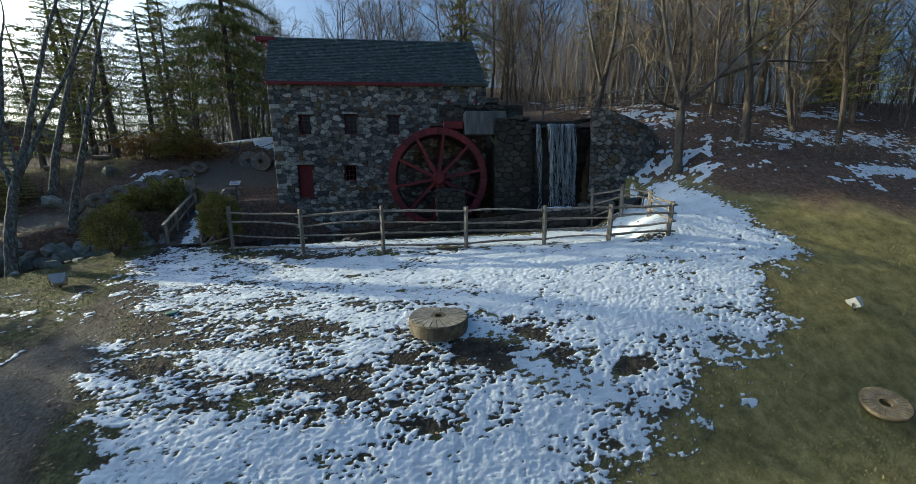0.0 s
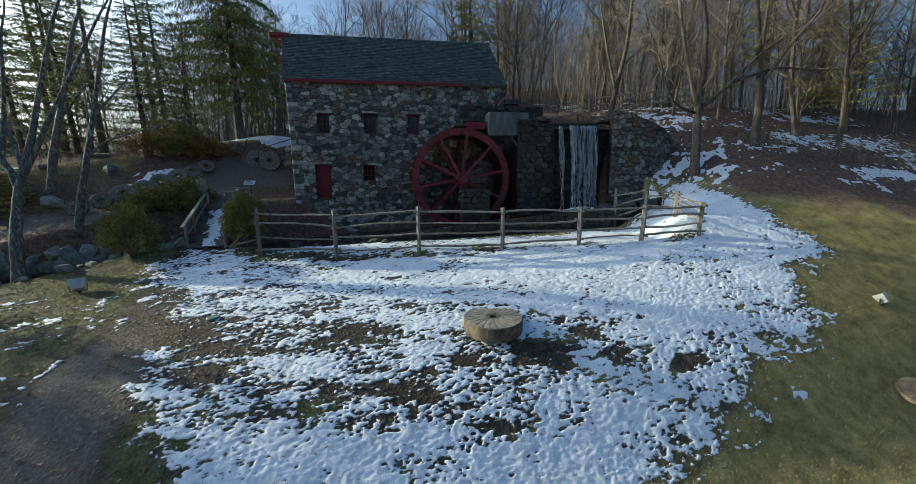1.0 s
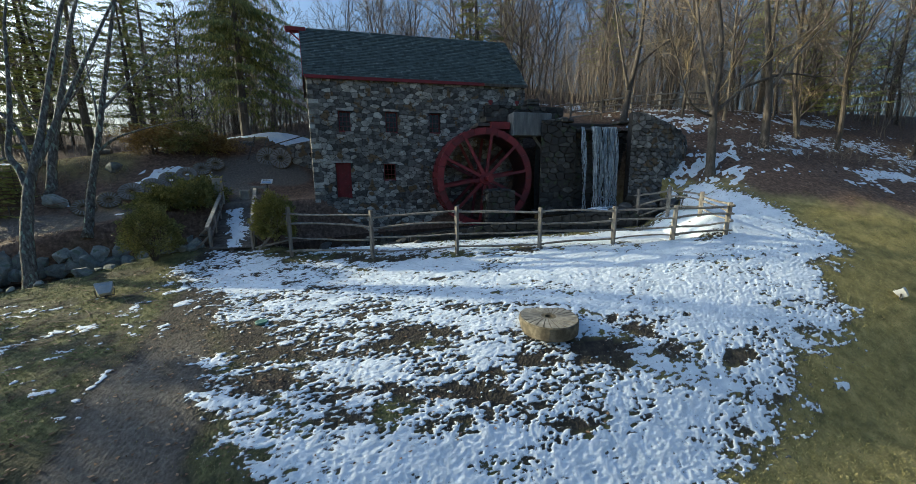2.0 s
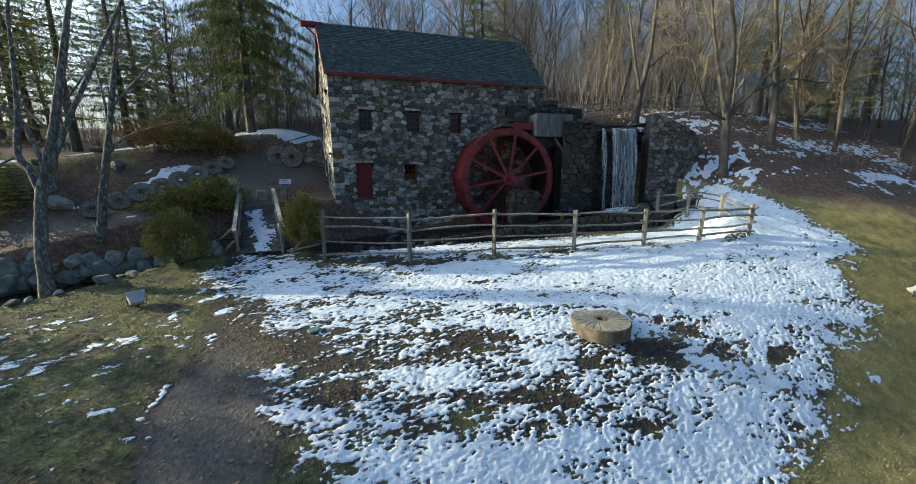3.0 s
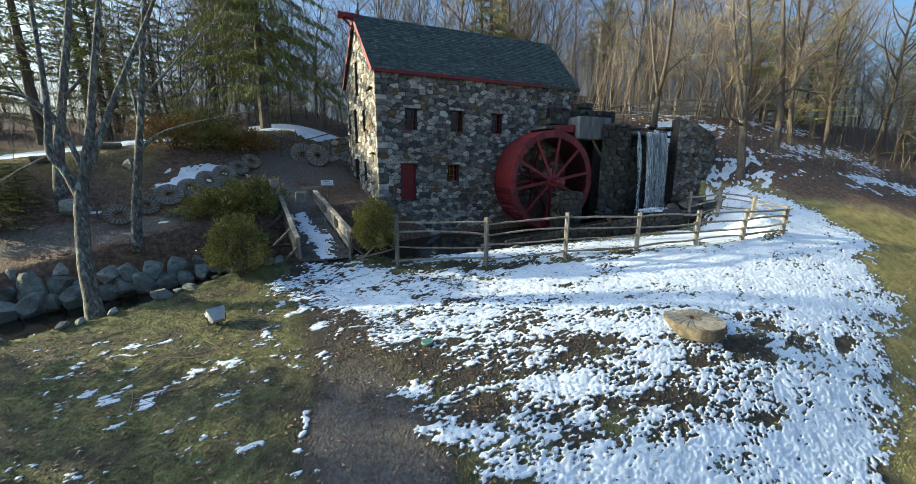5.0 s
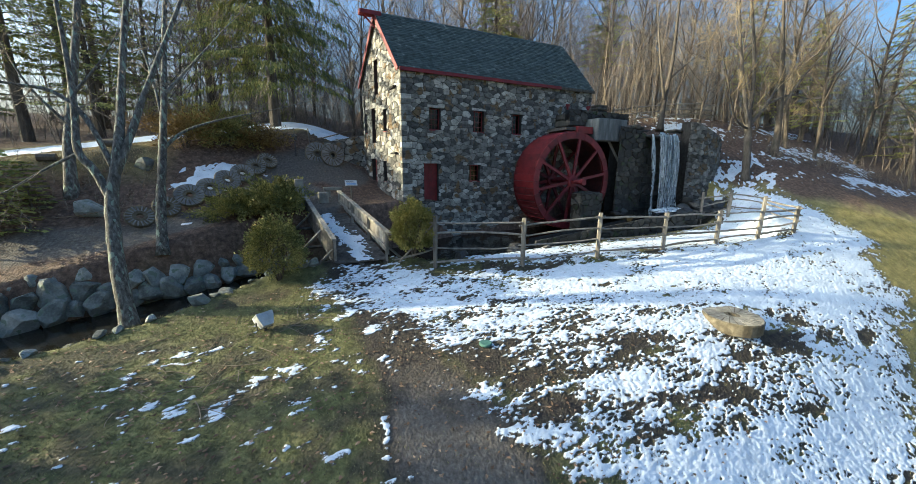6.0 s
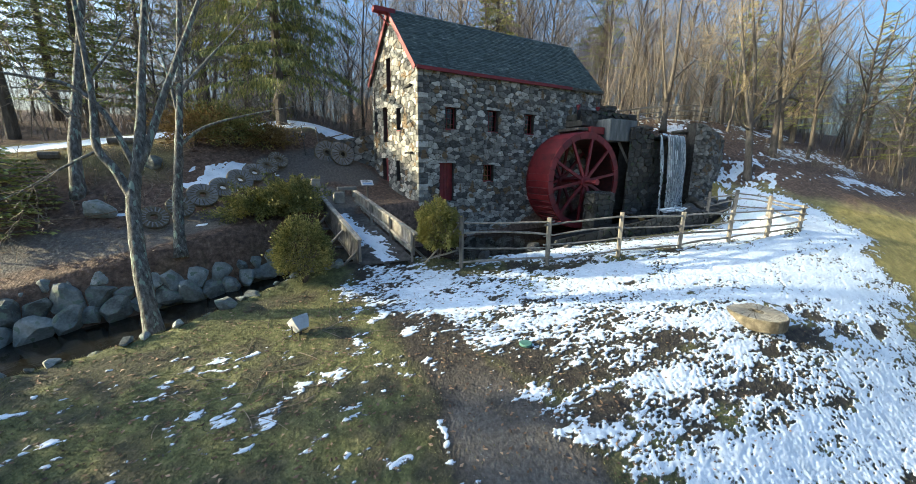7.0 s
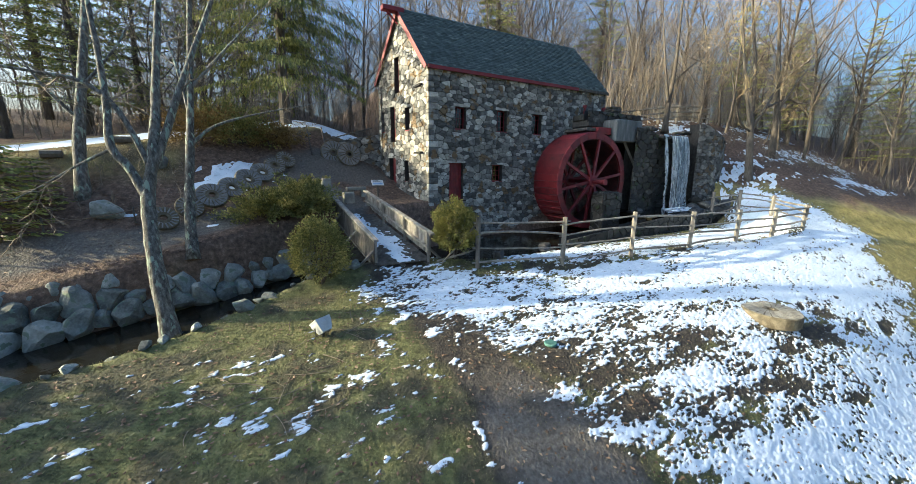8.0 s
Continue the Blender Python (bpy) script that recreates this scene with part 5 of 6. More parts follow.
def deck(t, s, up=0.0):
    """t from the lawn to the far bank, s across."""
    p = NEAR_L.lerp(FAR_L, t).lerp(NEAR_R.lerp(FAR_R, t), s)
    return Vector((p.x, p.y, p.z + up))


for k in range(20):
    a, b = k / 20 + 0.003, (k + 1) / 20 - 0.003
    vs = [deck(a, 0, -0.05), deck(a, 1, -0.05), deck(b, 1, -0.05), deck(b, 0, -0.05), deck(a, 0), deck(a, 1), deck(b, 1), deck(b, 0)]
    solid("plank", vs, [(0, 3, 2, 1), (4, 5, 6, 7), (0, 1, 5, 4), (1, 2, 6, 5), (2, 3, 7, 6), (3, 0, 4, 7)], DARK_WOOD, bridge)
for s in (0.03, 0.5, 0.97):
    Shape().tube([deck(0, s, -0.2), deck(1, s, -0.2)], 0.13, 4).made("beam", DARK_WOOD, bridge)
for s, t0, tops in ((0.0, 0.04, (0.98, 0.82)), (1.0, 0.0, (1.12, 0.85))):
    n = 26
    for k in range(n):
        a, b = t0 + (0.98 - t0) * k / n + 0.002, t0 + (0.98 - t0) * (k + 1) / n - 0.002
        h = tops[0] + (tops[1] - tops[0]) * k / n - 0.06
        o = 0.03 if s else -0.03
        vs = [deck(t, s, z) + Vector((q, 0, 0)) for q in (0, o) for t, z in ((a, -0.12 if not s else 0.15), (b, -0.12 if not s else 0.15), (b, h), (a, h))]
        solid("side_board", vs, [(0, 1, 2, 3), (7, 6, 5, 4), (0, 4, 5, 1), (1, 5, 6, 2), (2, 6, 7, 3), (3, 7, 4, 0)], DARK_WOOD if not s else OLD_WOOD, bridge)
    a, b = deck(t0 - 0.03, s, tops[0]), deck(1.0, s, tops[1])
    side_way = (deck(0, 1) - deck(0, 0)).normalized() * 0.09
    vs = [p + q + Vector((0, 0, h)) for p in (a, b) for q in (-side_way, side_way) for h in (-0.06, 0.02)]
    solid("handrail", vs, [(0, 1, 3, 2), (4, 6, 7, 5), (0, 4, 5, 1), (2, 3, 7, 6), (0, 2, 6, 4), (1, 5, 7, 3)], OLD_WOOD, bridge, "bleached timber handrail")
    inner = 0.06 if s == 0 else -0.06
    a, b = deck(t0, s, 0.45) + Vector((inner, 0, 0)), deck(0.98, s, 0.4) + Vector((inner, 0, 0))
    Shape().tube([a, b], 0.06, 4).made("middle_rail", OLD_WOOD, bridge)
    for t in (t0 + 0.01, 0.33, 0.66, 0.96):
        p = deck(t, s)
        Shape().tube([p + Vector((inner, 0, -0.3)), p + Vector((inner, 0, tops[0] + (tops[1] - tops[0]) * t))], 0.07, 4).made("upright", OLD_WOOD, bridge)
    for t in (0.06, 0.4, 0.75):
        p = deck(t, s)
        q = -0.75 if s == 0 else 0.75
        Shape().tube([p + Vector((q, 0, -0.28)), p + Vector((0.05 if s == 0 else -0.05, 0, 0.5))], 0.055, 4).made("brace", OLD_WOOD, bridge)
        Shape().tube([p + Vector((q, 0, -0.28)), p + Vector((0, 0, -0.28))], 0.07, 4).made("outrigger", DARK_WOOD, bridge)
tt, ss = np.meshgrid(np.linspace(0.0, 0.99, 110), np.linspace(0.12, 0.88, 40))
lie = 0.17 - np.abs(ss - 0.5 - 0.08 * np.sin(tt * 6)) + 0.55 * (fbm(tt * 16, ss * 7, 81) - 0.5) + 0.4 * (fbm(tt * 60, ss * 24, 83, 2) - 0.5)
verts = [deck(t, s, 0.003 + 0.035 * min(max(a * 6, -0.3), 1)) for t, s, a in zip(tt.ravel(), ss.ravel(), lie.ravel())]
quads = [(r * 110 + c, r * 110 + c + 1, (r + 1) * 110 + c + 1, (r + 1) * 110 + c) for r in range(39) for c in range(109) if lie[r, c] > 0 or lie[r + 1, c + 1] > 0]
used = sorted({k for q in quads for k in q})
again = {k: n for n, k in enumerate(used)}
snow = Shape().add([verts[k] for k in used], [tuple(again[k] for k in q) for q in quads])
tagged(snow.made("bridge_snow", SNOW), "trodden strip of snow on the bridge planks", "snow", kind="stuff")
gate_post = thing("granite_post", (-5.2, 0.15, 2.5), "square granite post at the end of the bridge", "post")
Shape().box(-5.38, -4.98, -0.05, 0.35, 2.2, 3.9, 0.04).made("shaft", GRANITE, gate_post)


# ---- millstones ----
def millstone(name, m, radius, depth, grooves, label, group, face, eye=0.13):
    """A round dressed stone in m's plane, with raised lands between its furrows."""
    st = thing(name, m.translation, label, "millstone", group)
    Shape().disc(m, radius, depth, eye, 44, 0.03).made("body", GRANITE_SIDE_SHADE, st)
    rng = random.Random(int(radius * 1000) + grooves)
    for k in range(grooves):
        a0, a1 = 6.2832 * k / grooves + 0.028, 6.2832 * (k + 1) / grooves - 0.028
        sw = 0.16
        ring = []
        for r, t in ((eye + 0.12, 0), (radius * 0.55, 0.5), (radius - 0.035, 1)):
            ring.append((r, a0 + sw * t, a1 + sw * t if r > 0.5 else a1 - 0.03))
        vs = []
        for h in (depth - 0.01, depth + 0.012):
            for r, p, q in ring:
                vs += [m @ Vector((r * math.cos(p), r * math.sin(p), h)), m @ Vector((r * math.cos(q), r * math.sin(q), h))]
        solid("land", vs, [(6, 7, 9, 8), (8, 9, 11, 10), (0, 6, 8, 2), (2, 8, 10, 4), (1, 3, 9, 7), (3, 5, 11, 9), (4, 10, 11, 5), (0, 1, 7, 6)], face, st)
    return st


def facing(x, y, z, way, spin=0.0):
    """A plane at a point whose z axis looks along way."""
    return Matrix.Translation((x, y, z)) @ Vector(way).to_track_quat("Z", "Y").to_matrix().to_4x4() @ pose(0, 0, 0, 0, 0, spin)


millstone("millstone", pose(*lifted(9.02, -11.95, -0.62), 1.5, 0, 0), 0.97, 0.46, 24, "thick millstone lying flat in trodden snow", "millstones", GRANITE)
gz = ground_at(21.2, -15.3)
millstone("millstone", facing(21.3, -15.45, gz + 0.1, (-0.32, -0.3, 0.9), 15), 0.52, 0.13, 26, "grooved dark millstone set slanting in the grass", "millstones", GRANITE_GREY)
for k in range(8):
    t = k / 7
    x, y = -11.25 + 4.55 * t + 0.25 * math.sin(3 * t), -0.35 + 4.3 * t
    r = (0.5, 0.5, 0.6, 0.55, 0.58, 0.55, 0.5, 0.5)[k]
    z = ground_at(x, y)
    millstone("millstone", facing(x, y, z + r * 0.72, (0.28 + 0.1 * math.sin(k * 2.1), -0.72, 0.6), 20 * k), r, 0.14, 18, "old millstone leaning against the leafy bank", "leaning millstones", GRANITE_DARK)
for x, y, z in ((-3.95, 5.55, 5.1), (-3.05, 5.35, 4.98)):
    millstone("millstone", facing(*lifted(x, y, z), (0.1, -0.95, 0.25), 5), 0.72, 0.18, 16, "weathered millstone standing against the retaining wall", "standing millstones", GRANITE_DARK)

# ---- yard: retaining wall, steps, sign, blocks ----
yard_wall = thing("retaining_wall", (-2.6, 6.0, 4.2), "dry-stone retaining wall beside the mill's gable", "wall")
wall_piece("face", lifted(-4.35, 6.2, 3.6), (1, -0.16, 0), 3.6, 2.75, STONE, 81, [(-0.2, 1, 2.05)], 0.42, 0.6, lambda u, v: True, yard_wall)
wall_piece("end_face", lifted(-6.0, 6.6, 4.0), (1, -0.1, 0), 1.0, 2.3, STONE, 82, (), 0.42, 0.6, lambda u, v: False, yard_wall)
yz = lifted(-4.7, 5.5, 4.15)[2]
steps = thing("stone_steps", (-4.7, 5.8, 4.1), "flight of worn stone steps with wooden rails", "steps")
for k in range(8):
    y, z = 5.2 + 0.26 * k, yz + 0.24 * k
    Shape().box(-5.08, -4.36, y, y + 0.4, z - 0.12, z + 0.1, 0.03).made("step", GRANITE, steps)
for x in (-5.15, -4.3):
    Shape().tube([(x, 5.25, yz + 0.85), (x, 7.2, yz + 2.6)], 0.04, 5).made("handrail", DARK_WOOD, steps)
    for k in (0, 1):
        Shape().tube([(x, 5.3 + 1.7 * k, yz - 0.15 + 1.5 * k), (x, 5.3 + 1.7 * k, yz + 0.9 + 1.5 * k)], 0.045, 5).made("rail_post", DARK_WOOD, steps)
Shape().tube([(-4.3, 6.3, yz + 1.75), (-1.4, 5.95, yz + 2.6)], 0.04, 5).made("wall_rail", DARK_WOOD, steps)
sign = thing("sign", (-2.7, 0.35, 2.8), "small slanted white information board on a post", "sign")
gz = ground_at(-2.7, 0.35)
Shape().tube([(-2.7, 0.4, gz - 0.1), lifted(-2.7, 0.4, 3.7)], 0.05, 5).made("post", DARK_WOOD, sign)
board = Shape().box(-0.3, 0.3, -0.19, 0.19, -0.015, 0.015, 0.005, pose(*lifted(-2.7, 0.35, 3.76), 40, 0, 0)).made("panel", WHITE_PAINT, sign, "white panel with a blue picture")
BLUE = ramp_material("faded_blue_print", [(0.2, (0.1, 0.18, 0.35)), (0.8, (0.3, 0.4, 0.55))], 8, 4, 0.5, 0, 20)
Shape().box(-0.24, 0.24, -0.14, -0.02, 0.016, 0.02, 0, pose(*lifted(-2.7, 0.35, 3.76), 40, 0, 0)).made("picture", BLUE, board)
for k in range(3):
    Shape().box(-0.22, 0.2 - 0.06 * k, 0.03 + 0.045 * k, 0.05 + 0.045 * k, 0.016, 0.02, 0, pose(*lifted(-2.7, 0.35, 3.76), 40, 0, 0)).made("text_bar", DARK_METAL, board)
bench = thing("stone_bench", (-3.5, 1.7, 3.0), "low granite block bench near the bridge", "bench")
gz = ground_at(-3.5, 1.7)
Shape().box(-4.0, -3.0, 1.5, 1.85, gz + 0.3, gz + 0.48, 0.03).made("seat", GRANITE, bench)
for x in (-3.85, -3.25):
    Shape().box(x, x + 0.22, 1.55, 1.8, gz - 0.1, gz + 0.3, 0.02).made("foot", GRANITE, bench)
block = thing("granite_block", (-4.05, 0.85, 2.6), "rough cube of granite beside the path", "block")
gz = ground_at(-4.05, 0.85)
Shape().box(-4.32, -3.8, 0.65, 1.1, gz - 0.1, gz + 0.5, 0.05).made("body", GRANITE, block)
for x, y, w in ((-15.2, 3.15, 0.6), (-13.2, 4.6, 1.0)):
    log = thing("log", (x, y, ground_at(x, y)), "short dark log lying on the bank", "log", "logs")
    Shape().tube([(x - w / 2, y, ground_at(x, y) + 0.16), (x + w / 2, y + 0.1, ground_at(x, y) + 0.18)], 0.17, 8).made("trunk", DARK_WOOD, log)


# ---- lamps and litter on the lawn ----
def floodlight(x, y, turn, tip, size, label):
    gz = ground_at(x, y)
    m = Matrix.Translation((x, y, gz)) @ pose(0, 0, 0, 0, 0, turn) @ Matrix.Scale(size, 4)
    lamp = thing("floodlight", (x, y, gz), label, "floodlight", "garden floodlights")
    Shape().tube([m @ Vector((0, 0, -0.1)), m @ Vector((0, 0, 0.3))], 0.05, 8).made("stake", DARK_METAL, lamp)
    mm = m @ Matrix.Translation((0, 0, 0.42)) @ pose(0, 0, 0, tip, 0, 0)
    body = Shape().add([mm @ Vector((a * w, b * w * 0.75, h)) for h, w in ((-0.26, 0.2), (0.08, 0.3), (0.26, 0.3)) for a, b in ((-1, -1), (1, -1), (1, 1), (-1, 1))],
                       [(0, 3, 2, 1), (8, 9, 10, 11)] + [(r + k, r + (k + 1) % 4, r + 4 + (k + 1) % 4, r + 4 + k) for r in (0, 4) for k in range(4)]).made("housing", WHITE_PAINT, lamp, "weathered white metal housing")
    Shape().box(-0.24, 0.24, -0.17, 0.17, 0.262, 0.275, 0, mm).made("lens", GLASS, body)
    Shape().box(-0.32, 0.32, -0.24, 0.24, 0.2, 0.24, 0.01, mm).made("rim", WHITE_PAINT, body)
    Shape().tube([mm @ Vector((-0.33, 0, 0)), m @ Vector((-0.3, 0, 0.1)), m @ Vector((0.3, 0, 0.1)), mm @ Vector((0.33, 0, 0))], 0.022, 5).made("bracket", DARK_METAL, lamp)


floodlight(-6.55, -7.05, 30, -38, 0.8, "white outdoor floodlight on a stake in the grass")
floodlight(23.05, -13.2, 20, -38, 0.62, "white outdoor floodlight throwing a long shadow")
cover_lid = thing("utility_cover", (-0.35, -10.05, 0.0), "small faded green valve cover in the ground", "cover")
Shape().disc(Matrix.Translation((-0.35, -10.05, ground_at(-0.35, -10.05) - 0.02)), 0.2, 0.09, 0, 18, 0.02).made("lid", TEAL, cover_lid)
rng = random.Random(91)
for k in range(26):
    x, y = rng.uniform(-10, -4.5), rng.uniform(-9.8, -6.4)
    a, n, ln = rng.random() * 6.28, 5, rng.uniform(0.3, 1.3)
    pts, bend = [], rng.uniform(-0.5, 0.5)
    for i in range(n):
        px, py = x + ln * i / n * math.cos(a + bend * i / n), y + ln * i / n * math.sin(a + bend * i / n)
        pts.append((px, py, ground_at(px, py) + 0.025))
    s = Shape().tube(pts, [0.013 * (1 - 0.6 * i / n) for i in range(n)], 4)
    if ln > 0.6:
        p = pts[2]
        q = (p[0] + 0.3 * math.cos(a + 1), p[1] + 0.3 * math.sin(a + 1))
        s.tube([p, (*q, ground_at(*q) + 0.05)], [0.008, 0.004], 4)
    tagged(s.made("twig", TWIG), "thin bare twig fallen on the grass", "twig", "fallen twigs")


# ---- trees ----
def limb(shape, start, way, length, r0, r1, rng, seg=5, sides=5, wander=0.18, lift=0.06):
    """A wandering tapered branch; returns its points, directions and radii."""
    p, d = Vector(start), Vector(way).normalized()
    pts, ways, rad = [p.copy()], [d.copy()], [r0]
    for i in range(seg):
        d = (d + Vector((rng.gauss(0, wander), rng.gauss(0, wander), rng.gauss(0, wander) + lift))).normalized()
        p = p + d * (length / seg)
        pts.append(p.copy())
        ways.append(d.copy())
        rad.append(r0 + (r1 - r0) * (i + 1) / seg)
    shape.tube(pts, rad, sides, False)
    return pts, ways, rad


def sideways(d, angle, spin):
    a = d.cross(Vector((0.3, 0.2, 0.93)))
    a = a.normalized() if a.length > 0.05 else Vector((1, 0, 0))
    b = d.cross(a)
    return (d * math.cos(angle) + (a * math.cos(spin) + b * math.sin(spin)) * math.sin(angle)).normalized()


def branch_out(crown, pts, ways, rad, rng, count, length, level, spread=0.85, lift=0.05, low=0.3):
    """Side branches along a limb, each with its own, down to fine twigs."""
    for k in range(count):
        t = low + (1 - low) * (k + rng.random()) / count
        i = min(int(t * (len(pts) - 1)), len(pts) - 2)
        f = t * (len(pts) - 1) - i
        at, d, r = pts[i].lerp(pts[i + 1], f), ways[i + 1], rad[i] + (rad[i + 1] - rad[i]) * f
        w = sideways(d, rng.uniform(0.5, 1.0) * spread, rng.random() * 6.283)
        ln = length * rng.uniform(0.6, 1.15) * (1.15 - 0.55 * t)
        r0 = max(min(r * 0.55, 0.011 * ln + 0.008), 0.009)
        p2, w2, r2 = limb(crown, at, w, ln, r0, 0.005, rng, 2 if level == 1 else 3, 3, 0.17, lift)
        if level > 1:
            branch_out(crown, p2, w2, r2, rng, max(3, count - 1), ln * 0.52, level - 1, spread, lift, 0.2)


def bare_tree_meshes(seed, height, girth, fork, limbs, trunk_material=None, spread=0.85):
    rng = random.Random(seed)
    trunk, crown = Shape(), Shape()
    pts, ways, rad = limb(trunk, (0, 0, -0.3), (rng.gauss(0, 0.05), rng.gauss(0, 0.05), 1), height, girth, girth * 0.12, rng, 9, 7, 0.06, 0.05)
    for k in range(limbs):
        t = fork + (0.95 - fork) * (k + rng.random() * 0.8) / limbs
        i = min(int(t * 9), 8)
        at, r = pts[i].lerp(pts[i + 1], t * 9 - i), rad[i] * 0.6
        w = sideways(ways[i], rng.uniform(0.55, 1.05), k * 2.4 + rng.random())
        ln = height * (0.5 - 0.33 * t) * rng.uniform(0.8, 1.2)
        p2, w2, r2 = limb(trunk, at, w, ln, min(r, 0.022 * ln + 0.01), 0.012, rng, 5, 5, 0.14, 0.1)
        branch_out(crown, p2, w2, r2, rng, 6, ln * 0.62, 2, spread, 0.05)
    return trunk.data("trunk", trunk_material or BARK_BROWN), crown.data("crown", DARK_TWIG)


def conifer_meshes(seed, height, radius, bare, droop, material, strands=30, whorls=16, curtain=0.5, wide=0.075, gaps=0.0):
    """A trunk with whorls of drooping boughs, hung with sprays of needles."""
    rng = random.Random(seed)
    trunk, crown = Shape(), Shape()
    limb(trunk, (0, 0, -0.3), (0, 0, 1), height, 0.02 * height, 0.03, rng, 8, 7, 0.02, 0.1)
    for j in range(whorls):
        t = j / whorls
        level = bare + (height - bare) * t**0.9
        for k in range(6):
            z = level + rng.gauss(0, 0.9 * gaps)
            a, ln = k * 1.047 + j * 0.7 + rng.uniform(-0.25, 0.25), radius * (1 - t) ** 0.75 * rng.uniform(0.7 - gaps, 1.12) + 0.25
            if rng.random() < gaps:
                continue
            d = Vector((math.cos(a), math.sin(a), 0))
            pts = [Vector((0, 0, z)) + d * ln * s + Vector((0, 0, ln * (0.12 * s - droop * s * s))) for s in (0, 0.25, 0.5, 0.75, 1)]
            trunk.tube(pts, [0.035, 0.03, 0.022, 0.015, 0.006], 3, False)
            n = max(6, int(strands * ln / radius))
            for q in range(n):
                s = 0.15 + 0.85 * (q + rng.random()) / n
                i = min(int(s * 4), 3)
                p = pts[i].lerp(pts[i + 1], s * 4 - i) + Vector((-d.y, d.x, 0)) * rng.gauss(0, 0.13 * ln * (1.1 - s * 0.6)) + Vector((0, 0, rng.uniform(-0.08, 0.05)))
                h, w = curtain * rng.uniform(0.5, 1.3), rng.uniform(0.4, 1.0) * wide
                b = rng.random() * 3.14
                tip = p + Vector((rng.gauss(0, 0.08), rng.gauss(0, 0.08), 0)) + d * h * (0.75 - curtain) + Vector((0, 0, -h * curtain))
                side = Vector((math.cos(b), math.sin(b), 0.2)) * w
                midp = p.lerp(tip, 0.45)
                crown.add([p - side * 0.4, midp - side, tip, midp + side, p + side * 0.4], [(0, 1, 2, 3, 4)])
                up = Vector((side.y, -side.x, w * 0.7))
                crown.add([p, midp - up, tip, midp + up], [(0, 1, 2, 3)])
    return trunk.data("trunk", BARK_BROWN), crown.data("crown", material)


def plant(meshes, at, turn, size, label, category, group="", name="tree", sink=0.0):
    trunk, crown = meshes
    ob = thing(name, at, label, category, group)
    for nm, me in (("trunk", trunk), ("crown", crown)):
        p = new(nm, me)
        p.parent = ob
        p.matrix_basis = Matrix.LocRotScale((0, 0, -sink), Euler((0, 0, turn)), (size, size, size))
    return ob


def shaped_tree(name, stems, label, group, material, twig_len=1.6, seed=1, dense=7, twigs=None):
    """A tree from its main stems: (points, radius at the foot, radius at the end)."""
    rng = random.Random(seed)
    tree = thing(name, stems[0][0][0], label, "tree", group)
    trunk, crown = Shape(), Shape()
    rise = Vector((0, 0, float(lean(*stems[0][0][0][:2]))))
    for n, (pts, r0, r1) in enumerate(stems):
        fine = []
        P = [Vector(p) + rise for p in pts]
        P += [P[-1] + (P[-1] - P[-2]) * 0.8 + Vector((0.15, 0.1, 0.3)), P[-1] + (P[-1] - P[-2]) * 1.5 + Vector((-0.2, 0.2, 0.8))]
        for i in range(len(P) - 1):
            a, b, c, d = P[max(i - 1, 0)], P[i], P[i + 1], P[min(i + 2, len(P) - 1)]
            for k in range(4):
                t = k / 4
                fine.append(0.5 * ((2 * b) + (c - a) * t + (2 * a - 5 * b + 4 * c - d) * t * t + (3 * b - a - 3 * c + d) * t**3))
        fine.append(P[-1])
        m = len(fine) - 1
        ends = m - 8
        rad = [(r0 + (r1 - r0) * i / ends if i < ends else r1 + (0.01 - r1) * (i - ends) / 8) * (1 + 0.07 * rng.uniform(-1, 1)) for i in range(m + 1)]
        if n == 0:
            rad[0], rad[1] = rad[0] * 1.5, rad[1] * 1.18
        trunk.tube(fine, rad, 9, True)
        ways = [(fine[min(i + 1, m)] - fine[max(i - 1, 0)]).normalized() for i in range(m + 1)]
        branch_out(crown, fine, ways, rad, rng, dense if n else max(3, dense - 2), twig_len, 3, 0.95, 0.03, 0.45 if n == 0 else 0.25)
    trunk.made("trunk", material, tree, "lichen-spotted grey trunk and limbs", True)
    crown.made("crown", twigs or TWIG, tree)
    return tree


